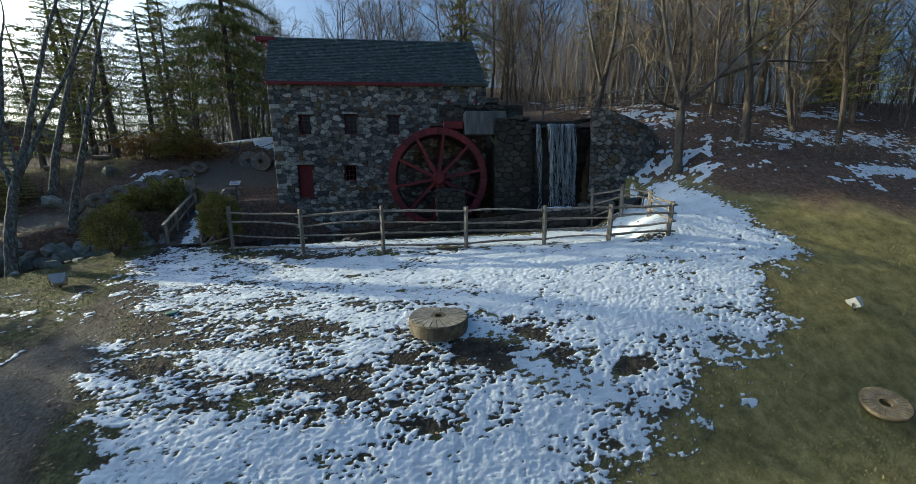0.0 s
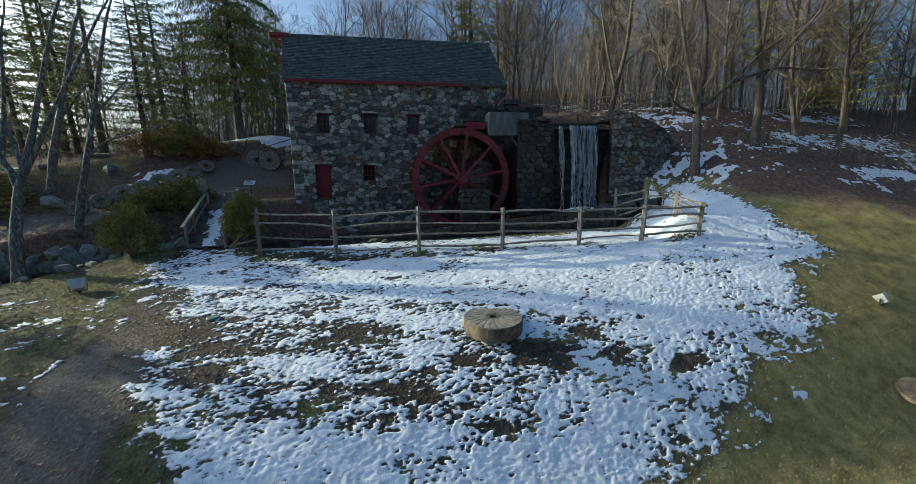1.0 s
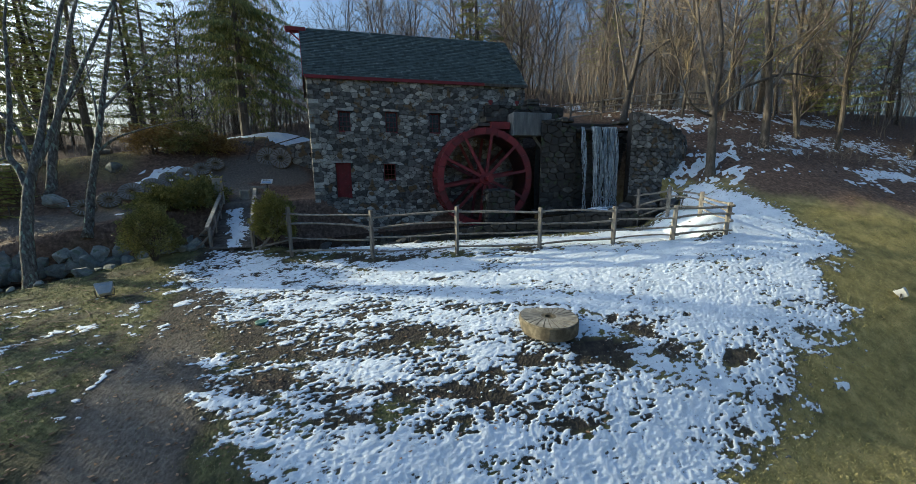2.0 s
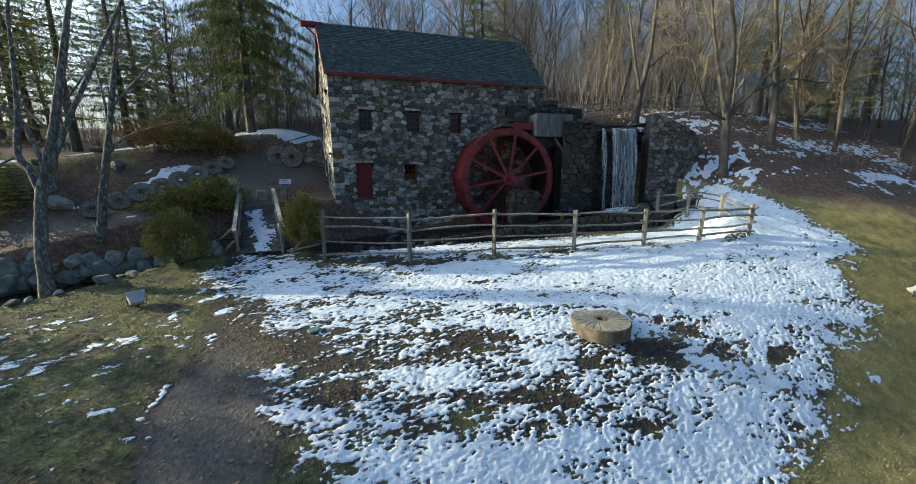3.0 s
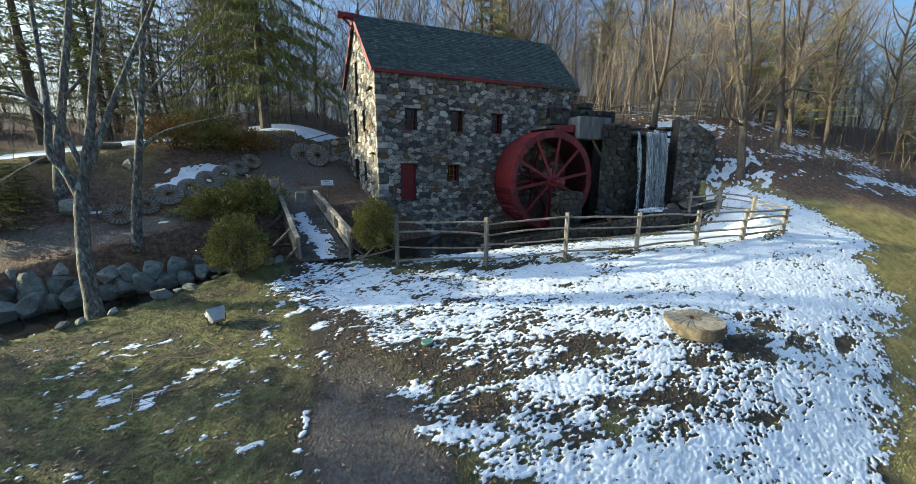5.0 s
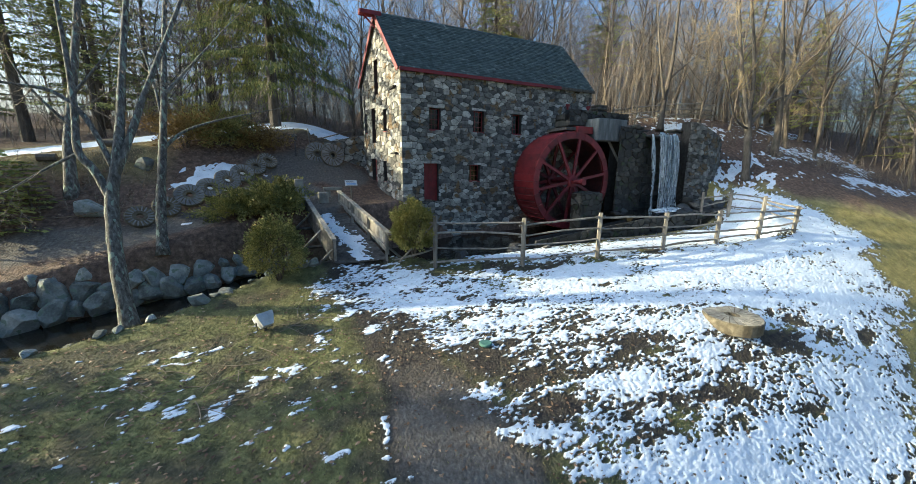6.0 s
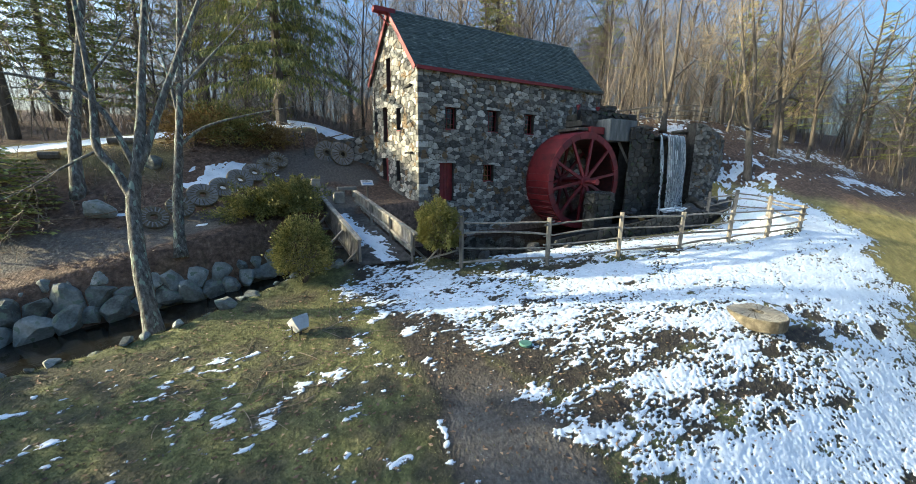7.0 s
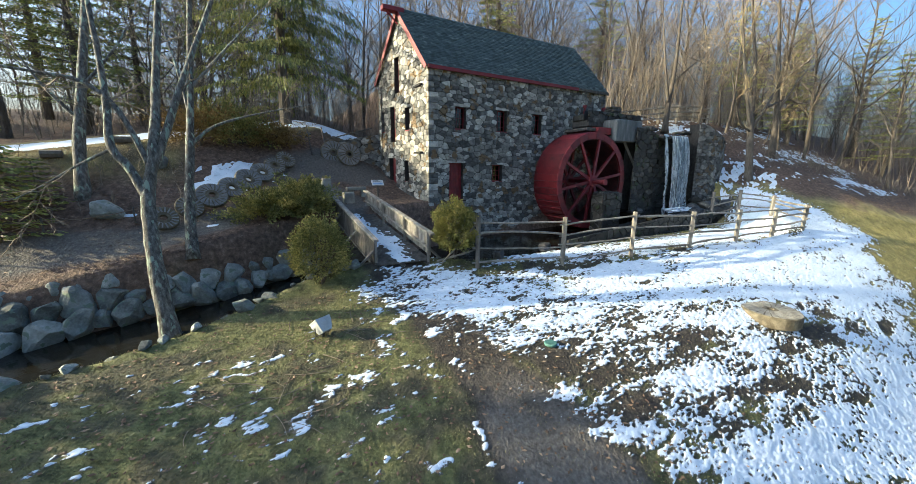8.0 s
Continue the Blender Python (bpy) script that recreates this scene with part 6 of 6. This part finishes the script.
# the forked tree on the near bank, and two beside the path
shaped_tree("tree", [
    ([(-10.55, -4.87, -0.3), (-10.75, -4.35, 1.87), (-10.83, -3.94, 3.08), (-10.83, -3.63, 4.1), (-10.68, -3.33, 5.11), (-10.51, -2.92, 6.47), (-10.41, -2.51, 7.83), (-10.23, -1.9, 9.87), (-10.0, -1.2, 12.2)], 0.235, 0.07),
    ([(-10.68, -3.4, 4.85), (-10.22, -2.99, 6.22), (-9.81, -2.6, 7.54), (-8.9, -1.82, 10.12), (-8.2, -1.2, 12.2)], 0.13, 0.05),
    ([(-10.83, -3.65, 4.0), (-11.22, -3.37, 4.95), (-11.59, -3.19, 5.58), (-11.62, -2.79, 6.91), (-11.71, -2.41, 8.17), (-11.85, -1.99, 9.57), (-11.95, -1.6, 11.2)], 0.14, 0.05),
    ([(-10.72, -3.4, 5.0), (-11.35, -2.88, 6.6), (-12.1, -2.65, 7.38), (-12.96, -2.6, 7.54), (-14.2, -2.57, 7.7)], 0.09, 0.03),
    ([(-11.59, -3.19, 5.5), (-12.37, -3.37, 4.98), (-13.3, -3.54, 4.3)], 0.05, 0.015),
], "tall bare forked tree with pale lichen on its bark", "trees by the stream", BARK, 1.9, 3)
shaped_tree("tree", [
    ([(-10.25, -1.95, 1.5), (-10.21, -1.36, 3.49), (-10.09, -0.92, 4.96), (-9.96, -0.42, 6.64), (-9.82, 0.21, 8.73), (-9.69, 0.84, 10.82), (-9.5, 1.4, 12.9)], 0.18, 0.07),
    ([(-10.0, -0.72, 5.6), (-9.21, -0.51, 6.35), (-7.6, -0.32, 6.97), (-5.4, -0.1, 7.6)], 0.07, 0.015),
    ([(-9.96, -0.42, 6.64), (-10.21, 0.07, 8.28), (-10.6, 0.6, 10.2)], 0.07, 0.02),
    ([(-9.89, -0.1, 7.69), (-8.89, 0.31, 9.05), (-7.7, 0.7, 10.6)], 0.07, 0.02),
], "slim dark bare tree beside the footpath", "trees by the stream", BARK, 1.7, 5)
shaped_tree("tree", [
    ([(-14.0, 1.65, 3.3), (-14.01, 2.22, 5.52), (-13.83, 2.89, 7.77), (-13.54, 3.9, 11.13), (-13.4, 4.5, 13.2)], 0.24, 0.1),
    ([(-13.9, 2.5, 6.4), (-14.9, 2.6, 7.8), (-15.6, 2.9, 9.4)], 0.08, 0.02),
    ([(-13.8, 2.9, 7.8), (-12.8, 3.1, 9.2), (-12.0, 3.5, 10.8)], 0.07, 0.02),
], "straight bare tree on the leafy bank", "trees by the stream", BARK, 1.7, 7)
# the sunlit tree at the edge of the hillside wood
shaped_tree("tree", [
    ([(22.6, -4.8, 3.4), (22.75, -4.55, 5.3), (22.9, -4.27, 7.1)], 0.25, 0.2),
    ([(22.9, -4.27, 7.0), (22.2, -3.84, 10.1), (21.8, -3.34, 13.4), (21.6, -2.94, 16.5)], 0.13, 0.05),
    ([(22.95, -4.25, 7.1), (23.5, -3.69, 11.1), (23.1, -3.06, 15.3), (23.0, -2.7, 17.8)], 0.14, 0.05),
    ([(22.95, -4.26, 7.1), (25.0, -4.05, 8.6), (26.8, -3.8, 10.2), (29.5, -3.5, 11.8)], 0.12, 0.04),
    ([(25.2, -4.0, 8.7), (28.2, -3.9, 9.6), (31.2, -3.8, 9.6)], 0.09, 0.03),
    ([(22.85, -4.3, 6.9), (21.3, -4.2, 7.6), (20.5, -3.87, 9.9), (19.9, -3.6, 11.6)], 0.08, 0.02),
], "large bare tree with wide low sunlit limbs", "hillside trees", BARK_BROWN, 2.5, 9, 9, SUN_GOLD_TWIG)
shaped_tree("tree", [
    ([(27.0, -4.2, 4.6), (27.1, -4.0, 8.0), (26.8, -3.7, 11.5), (26.4, -3.3, 15.5)], 0.24, 0.08),
    ([(27.1, -4.0, 8.4), (28.4, -4.4, 10.6), (30.0, -4.6, 12.2)], 0.1, 0.03),
    ([(27.0, -3.9, 9.8), (27.8, -3.2, 12.5), (28.2, -2.9, 15.0)], 0.1, 0.03),
], "tall bare tree on the leafy hillside", "hillside trees", BARK_BROWN, 2.0, 11, 8, DARK_TWIG)
shaped_tree("tree", [
    ([(20.4, 0.4, 6.8), (20.9, 0.7, 9.0), (21.7, 1.0, 12.0), (22.2, 1.4, 16.0)], 0.22, 0.08),
    ([(20.9, 0.7, 9.0), (20.2, 0.8, 11.5), (19.6, 1.0, 14.5)], 0.12, 0.04),
    ([(21.3, 0.9, 10.6), (23.0, 0.6, 12.0), (24.6, 0.5, 13.0)], 0.08, 0.02),
], "leaning bare tree behind the dam wall", "hillside trees", BARK_BROWN, 1.9, 13, 7, DARK_TWIG)

# woods on every side
rng = random.Random(55)
KINDS = [bare_tree_meshes(300 + k, h, g, f, n) for k, (h, g, f, n) in enumerate(((13, 0.13, 0.22, 17), (15, 0.15, 0.28, 17), (12, 0.09, 0.2, 16), (16, 0.13, 0.3, 16), (11, 0.08, 0.15, 16)))]
PINES = [conifer_meshes(400 + k, h, r, b, 0.12, PINE, 105, 16, 0.28, 0.055, 0.15) for k, (h, r, b) in enumerate(((13, 3.0, 2.0), (11, 2.6, 1.2), (15, 2.8, 4.0)))]


def wood(count, xs, ys, group, label, keep=lambda x, y: True, size=(0.75, 1.25)):
    made = 0
    while made < count:
        x, y = rng.uniform(*xs), rng.uniform(*ys)
        if not keep(x, y):
            continue
        made += 1
        plant(rng.choice(KINDS), (x, y, ground_at(x, y)), rng.random() * 6.28, rng.uniform(*size), label, "tree", group)


wood(24, (-38, -1), (17, 38), "woods behind the road", "bare grey-brown tree in the winter woods", lambda x, y: x > -17 or y > 27)
wood(16, (-14, 4), (15, 27), "woods behind the road", "bare grey-brown tree in the winter woods", size=(0.6, 1.0))
wood(34, (0, 24), (10, 34), "woods behind the mill", "bare brown tree in the woods behind the mill", size=(0.9, 1.35))
wood(52, (19, 50), (-5, 28), "hillside trees", "bare brown tree on the snowy hillside", lambda x, y: y > -3.5 - (x - 25) * 0.12 and not (x < 24 and y < 2.5), (0.7, 1.2))
wood(16, (28, 54), (-13, 4), "hillside trees", "slender bare tree at the edge of the lawn", lambda x, y: y > -6 - (x - 28) * 0.35, (0.6, 0.95))
wood(14, (-75, -36), (22, 50), "woods behind the road", "bare grey-brown tree in the winter woods", size=(0.9, 1.3))
wood(26, (42, 72), (-18, 26), "woods over the crest", "bare tree in the woods beyond the hillside", size=(0.7, 1.05))
# Trees out of view at the left, added to block sun from the lawn.
wood(15, (-44, -23), (-16, -4), "woods by the stream", "unseen bare tree placed to streak the lawn with shade", size=(0.55, 0.85))
for x, y, k, s in ((-33, -6.5, 1, 0.95), (-26, -6.6, 1, 0.85), (-22, -4.0, 1, 0.75), (-28, -3.2, 1, 0.85), (-18, -5.4, 1, 0.6), (-19.5, -6.8, 1, 0.65), (-20.5, -8.5, 1, 0.75), (-29, -9.5, 0, 0.95), (-23, -10, 1, 0.85), (-19.5, -11.5, 0, 0.75), (-24, -13.5, 0, 0.9), (-19, -15, 1, 0.8)):
    plant(PINES[k], (x, y, ground_at(x, y)), x * 1.7, s, "unseen pine placed to shade the left lawn", "pine tree", "pines", "pine_tree")
for x, y, k, s in ((-23, 19, 2, 1.3), (-16, 21, 1, 1.25), (-29, 24, 1, 1.5), (-12, 24, 2, 1.25), (-20.5, 25, 0, 1.4), (-31, 25, 0, 1.5), (-9.0, 28, 1, 1.3), (-25, 31, 2, 1.4), (-36, 30, 2, 1.4), (-18.5, 18.0, 0, 1.1), (-26, 14.5, 1, 1.15)):
    plant(PINES[k], (x, y, ground_at(x, y)), x * 1.7, s, "tall sunlit yellow-green pine in the woods", "pine tree", "pines", "pine_tree")
for x, y, k, s in ((13.5, 14, 0, 1.15), (34, 2, 2, 0.9), (38, -1, 0, 0.8), (28, 14, 2, 1.1), (20, 24, 0, 1.2), (42, 4, 1, 0.9), (46, -6, 0, 0.9), (52, -2, 2, 1.0), (56, 6, 0, 1.1), (50, 10, 1, 1.1), (60, -8, 2, 1.0)):
    plant(PINES[k], (x, y, ground_at(x, y)), x * 1.7, s, "dark green pine among bare trees", "pine tree", "pines", "pine_tree")
# Unseen trees behind the camera, added to cut sky light on the mill front.
wood(22, (-45, 60), (-46, -36), "woods beyond the lawn", "unseen bare tree added behind the camera to dim the sky", size=(1.0, 1.4))
for k in range(15):
    x, y = -42 + 7.2 * k, -41 - 3.5 * math.sin(k * 2.3)
    plant(PINES[k % 3], (x, y, ground_at(x, y)), x * 1.7, 1.35, "unseen tall pine added behind the camera to dim the sky", "pine tree", "pines", "pine_tree")
spruce = conifer_meshes(501, 18, 5.6, 2.4, 0.36, NEEDLE, 330, 28, 0.55, 0.034, 0.2)
plant(spruce, (-6.2, 8.8, ground_at(-6.2, 8.8)), 0.4, 1.0, "big drooping spruce beside the mill, sunlit on one side", "spruce tree", "", "spruce_tree")
sapling = conifer_meshes(505, 3.4, 1.1, 0.2, 0.1, PINE, 26, 11, 0.25)
for x, y, s in ((-15.6, -0.2, 1.0), (-16.8, 1.4, 1.2), (-14.9, 0.9, 0.6)):
    plant(sapling, (x, y, ground_at(x, y)), x, s, "young yellow-green pine on the bank", "pine sapling", "saplings", "pine_sapling")


def thicket(name, label, spots, high, count, seed):
    """Thin stems and brush too many to count."""
    rng = random.Random(seed)
    s = Shape()
    for k in range(count):
        x, y = spots(rng)
        z, h = ground_at(x, y), rng.uniform(*high)
        pts, ways, rad = limb(s, (x, y, z - 0.1), (rng.gauss(0, 0.12), rng.gauss(0, 0.12), 1), h, 0.007 + 0.0026 * h, 0.005, rng, 3, 3, 0.16, 0.05)
        for q in range(11):
            i = rng.choice((1, 2, 2, 3))
            limb(s, pts[i - 1].lerp(pts[i], rng.random()), sideways(ways[i], rng.uniform(0.4, 0.9), rng.random() * 6.28), h * rng.uniform(0.15, 0.42), 0.008, 0.004, rng, 2, 3, 0.2, 0.06)
    tagged(s.made(name, DARK_TWIG), label, "undergrowth", kind="stuff")


thicket("undergrowth", "dense grey undergrowth in the woods", lambda r: (r.uniform(-75, 8), r.uniform(15.5, 46)), (2, 9), 1400, 61)
thicket("roadside_brush", "dense bare brush beyond the snowy road", lambda r: (r.uniform(-16, 7), r.uniform(13.5, 24)), (1.5, 6), 420, 68)
thicket("hillside_brush", "thin saplings and brush on the hillside", lambda r: (r.uniform(18, 50), r.uniform(1, 34)), (3, 10), 1300, 62)
thicket("brush", "low bare brush at the foot of the hillside", lambda r: (lambda x: (x, -4.0 - (x - 22) * 0.3 + abs(r.gauss(0, 2.2))))(r.uniform(25, 46)), (0.3, 1.3), 150, 63)
thicket("far_brush", "dense thin stems in the woods over the crest", lambda r: (r.uniform(40, 80), r.uniform(-16, 36)), (4, 9), 1000, 65)
thicket("far_woods_brush", "dense thin stems in the woods behind the mill", lambda r: (r.uniform(-30, 46), r.uniform(32, 60)), (4, 11), 900, 66)
thicket("bank_brush", "dry bare brush on the leafy bank", lambda r: (r.uniform(-19, -10.5), r.uniform(0.2, 3.4)), (0.3, 0.9), 90, 64)


# ---- far shed ----
shed = thing("shed", (-39.5, 28.0, ground_at(-39.5, 28.0)), "small dark wooden shed with a gabled roof in the woods", "shed")
sz = ground_at(-39.5, 28.0)
Shape().box(-41.6, -37.4, 26.6, 29.6, sz - 0.5, sz + 2.0, 0.03).made("wall", DARK_WOOD, shed)
roof = Shape()
for s in (-1, 1):
    roof.add([(-39.5 + s * 0.02, 26.2, sz + 3.5), (-39.5 + s * 2.6, 26.2, sz + 1.8), (-39.5 + s * 2.6, 30.0, sz + 1.8), (-39.5 + s * 0.02, 30.0, sz + 3.5),
              (-39.5 + s * 0.02, 26.2, sz + 3.62), (-39.5 + s * 2.6, 26.2, sz + 1.92), (-39.5 + s * 2.6, 30.0, sz + 1.92), (-39.5 + s * 0.02, 30.0, sz + 3.62)],
             [(0, 1, 2, 3), (7, 6, 5, 4), (0, 4, 5, 1), (1, 5, 6, 2), (2, 6, 7, 3), (3, 7, 4, 0)])
roof.made("roof", SHINGLE, shed)
Shape().add([(-41.4, 26.58, sz + 1.98), (-37.6, 26.58, sz + 1.98), (-39.5, 26.58, sz + 3.45)], [(0, 1, 2)]).made("gable", DARK_WOOD, shed)
Shape().box(-40.0, -39.0, 26.53, 26.6, sz, sz + 1.9, 0.01).made("door", RED, shed)


# ---- shrubs ----
def shrub(at, size, material, label, category, count, seed, group="", name="shrub", ragged=0.2, leaf=0.11):
    """Stems and a crown of many small sprays with an uneven outline."""
    rng = random.Random(seed)
    ob = thing(name, at, label, category, group)
    at, sx, sy, sz = Vector(at), *size
    stems, crown = Shape(), Shape()
    off = Vector((rng.random() * 40, 0, 0))
    for k in range(14):
        a = rng.random() * 6.28
        limb(stems, at + Vector((0, 0, -0.15)), (math.cos(a) * 0.5 * sx / sz, math.sin(a) * 0.5 * sy / sz, 1), sz * rng.uniform(0.7, 0.95), 0.03, 0.008, rng, 4, 4, 0.15, 0)
    for k in range(count):
        a, u = rng.random() * 6.283, rng.uniform(-0.75, 1.0)
        d = Vector((math.cos(a) * math.sqrt(1 - u * u), math.sin(a) * math.sqrt(1 - u * u), u))
        lump = 1 + ragged * 1.6 * noise.noise(d * 2.6 + off) + ragged * 0.8 * noise.noise(d * 6 + off)
        r = lump * rng.uniform(0.55, 1.0) ** 0.5
        p = at + Vector((d.x * sx * r, d.y * sy * r, sz * 0.52 + d.z * sz * 0.5 * r))
        w = (d + Vector((rng.gauss(0, 0.5), rng.gauss(0, 0.5), rng.gauss(0.3, 0.5)))).normalized()
        ln, wd = leaf * rng.uniform(0.7, 1.6), leaf * rng.uniform(0.18, 0.4)
        s = sideways(w, 1.57, rng.random() * 6.28) * wd
        t = w.cross(s)
        crown.add([p, p + w * ln * 0.5 + s, p + w * ln, p + w * ln * 0.5 - s], [(0, 1, 2, 3)])
        crown.add([p, p + w * ln * 0.5 + t, p + w * ln, p + w * ln * 0.5 - t], [(0, 1, 2, 3)])
    stems.made("framework", BARK_BROWN, ob)
    crown.made("crown", material, ob)


shrub(lifted(-1.05, -4.95, 1.25), (0.85, 0.8, 2.15), GOLD_BUSH, "rounded yellow-green juniper bush at the end of the fence", "bush", 9000, 1, ragged=0.28, leaf=0.075)
shrub(lifted(-6.2, -4.45, 0.8), (0.95, 0.9, 2.25), JUNIPER, "upright olive-green juniper on the stream bank", "bush", 9000, 2, ragged=0.3, leaf=0.075)
for x, y, sx, sy, sz, k in ((-7.5, -0.35, 1.25, 0.8, 1.05, 3), (-6.4, -0.45, 1.1, 0.7, 1.3, 4), (-5.9, 0.4, 0.8, 0.7, 1.2, 5)):
    shrub((x, y, ground_at(x, y) - 0.1), (sx, sy, sz), JUNIPER, "low spreading juniper overhanging the stream", "bush", 6500, k, "spreading junipers", ragged=0.85, leaf=0.1)
for x, y, sx, sy, sz, k, m, lab in ((-10.4, 4.6, 1.3, 1.0, 1.7, 6, RUST_BUSH, "brown winter shrub above the snow patch"), (-8.6, 5.1, 1.3, 0.9, 1.5, 7, JUNIPER, "dark low evergreen shrub on the bank"),
                                    (-7.2, 5.2, 1.2, 0.8, 1.3, 8, RUST_BUSH, "brown and green shrub above the bank"), (-9.3, 6.2, 1.5, 1.0, 1.7, 9, JUNIPER, "dark low evergreen shrub on the bank")):
    shrub((x, y, ground_at(x, y) - 0.1), (sx, sy, sz), m, lab, "shrub", 4000, k, "bank shrubs", ragged=0.7, leaf=0.1)

# rail fence behind the pond
back_fence = thing("back_fence", (23, 3.2, 8), "grey post-and-rail fence behind the dam", "fence")
for x in np.arange(17.5, 30.1, 2.5):
    z = max(ground_at(x, 2.4), 6.6)
    Shape().tube([(x, 2.4, z - 0.4), (x, 2.4, z + 1.45)], 0.08, 5).made("post", OLD_WOOD, back_fence)
for x in np.arange(17.5, 27.6, 2.5):
    z0, z1 = max(ground_at(x, 2.4), 6.6), max(ground_at(x + 2.5, 2.4), 6.6)
    for h in (0.45, 0.85, 1.3):
        Shape().tube([(x - 0.1, 2.36, z0 + h), (x + 2.6, 2.36, z1 + h)], 0.055, 5).made("rail", OLD_WOOD, back_fence)
# rope rail along the footpath
rope = thing("rope_rail", (-13, -0.2, 2.4), "low rope strung on stakes along the footpath", "rope rail")
spots = [(-17, -0.5), (-14.6, -0.1), (-12.2, 0.15), (-9.9, 1.0)]
for x, y in spots:
    Shape().tube([(x, y, ground_at(x, y) - 0.2), (x, y, ground_at(x, y) + 0.6)], 0.03, 5).made("stake", DARK_WOOD, rope)
for (ax, ay), (bx, by) in zip(spots, spots[1:]):
    za, zb = ground_at(ax, ay) + 0.52, ground_at(bx, by) + 0.52
    Shape().tube([(ax + (bx - ax) * t, ay + (by - ay) * t, za + (zb - za) * t - 0.5 * t * (1 - t)) for t in (0, 0.2, 0.4, 0.6, 0.8, 1)], 0.014, 4).made("rope", ROPE, rope)


# ---- grass and fallen leaves ----
def scatter(name, label, count, xs, ys, keep, blade, material, category, seed):
    """Single blades or leaves strewn on the ground, in one mesh."""
    rs = np.random.RandomState(seed)
    x, y = rs.uniform(*xs, count), rs.uniform(*ys, count)
    ok = keep(x, y, rs.rand(count))
    x, y = x[ok], y[ok]
    z, n = land(x, y), len(x)
    a, tilt, size = rs.uniform(0, 6.283, n), rs.normal(0, 1, (n, 2)), rs.uniform(0.6, 1.4, n)
    if blade:
        h, w = 0.04 * size, 0.009 * size
        v = np.stack([np.stack([x - w * np.cos(a), y - w * np.sin(a), z - 0.01], -1), np.stack([x + w * np.cos(a), y + w * np.sin(a), z - 0.01], -1),
                      np.stack([x + 0.028 * tilt[:, 0] * size, y + 0.02 * tilt[:, 1] * size, z + h], -1)], 1)
        f = np.arange(3 * n).reshape(n, 3)
    else:
        r = 0.055 * size
        corners = []
        for k, q in enumerate((1.0, 0.55, 1.0, 0.55)):
            b = a + k * 1.5708
            corners.append(np.stack([x + q * r * np.cos(b), y + q * r * np.sin(b), z + 0.015 + 0.02 * np.abs(tilt[:, k % 2])], -1))
        v = np.stack(corners, 1)
        f = np.arange(4 * n).reshape(n, 4)
    me = bpy.data.meshes.new(name)
    me.from_pydata(v.reshape(-1, 3).tolist(), [], f.tolist())
    me.materials.append(material)
    tagged(new(name, me), label, category, kind="stuff")


BLADE = ramp_material("winter_grass_blades", [(0.15, (0.13, 0.115, 0.04)), (0.4, (0.2, 0.18, 0.06)), (0.6, (0.29, 0.25, 0.085)), (0.9, (0.4, 0.33, 0.14))], 0.9, 6, 0.8, 0, 6, pieces=0.5)
LEAF = ramp_material("fallen_brown_leaves", [(0.15, (0.05, 0.03, 0.018)), (0.45, (0.13, 0.08, 0.045)), (0.7, (0.22, 0.14, 0.085)), (0.9, (0.36, 0.26, 0.17))], 0.6, 5, 0.85, 0, 6, pieces=0.7)


STRAW = ramp_material("tan_dry_grass", [(0.2, (0.16, 0.12, 0.05)), (0.8, (0.48, 0.38, 0.19))], 0.9, 6, 0.8, 0, 6, pieces=0.5)


def grassy(x, y, chance):
    mud, leaf, grit = cover(x, y)
    return (trodden(x, y) < 0.05) & (y < stream_middle(x) - stream_half(x) - 0.35) & (chance > 0.95 * mud) & (leaf < 0.5)


def leafy(x, y, chance):
    mud, leaf, grit = cover(x, y)
    return (leaf * (1 - grit * 0.85) > chance) & (np.abs(y - stream_middle(x)) > stream_half(x) + 0.5) & ~((x > -1) & (x < 19) & (y > -4))


MOSS = ramp_material("dull_green_grass_blades", [(0.15, (0.035, 0.038, 0.014)), (0.4, (0.08, 0.085, 0.028)), (0.6, (0.15, 0.145, 0.05)), (0.9, (0.28, 0.25, 0.11))], 0.9, 6, 0.8, 0, 6, pieces=0.5)
scatter("grass", "short straw-yellow winter grass", 330000, (0, 30), (-17, -4.5), lambda x, y, c: grassy(x, y, c) & (dry_and_sunlit(x, y) > 0.2 + 0.6 * c), True, BLADE, "grass", 5)
scatter("grass", "short dull green mossy grass", 260000, (-14, 20), (-17, -4.5), lambda x, y, c: grassy(x, y, c) & (dry_and_sunlit(x, y) < 0.2 + 0.6 * c), True, MOSS, "grass", 9)
scatter("fallen_leaves", "brown fallen leaves covering the banks", 42000, (-19, 40), (-11, 9), leafy, False, LEAF, "leaves", 6)
scatter("dry_grass", "tan dry grass on the sunny bank", 60000, (-24, -9), (2, 8.5), lambda x, y, c: (cover(x, y)[1] < 0.6) & (bank_snow_amount(x, y) < 0), True, STRAW, "grass", 7)
scatter("lawn_leaves", "scattered brown leaves on the lawn", 5000, (-14, 12), (-15, -5), lambda x, y, c: (y < stream_middle(x) - stream_half(x) - 0.4) & (c < smooth(6, -4, x) * 0.7 + 0.15), False, LEAF, "leaves", 8)
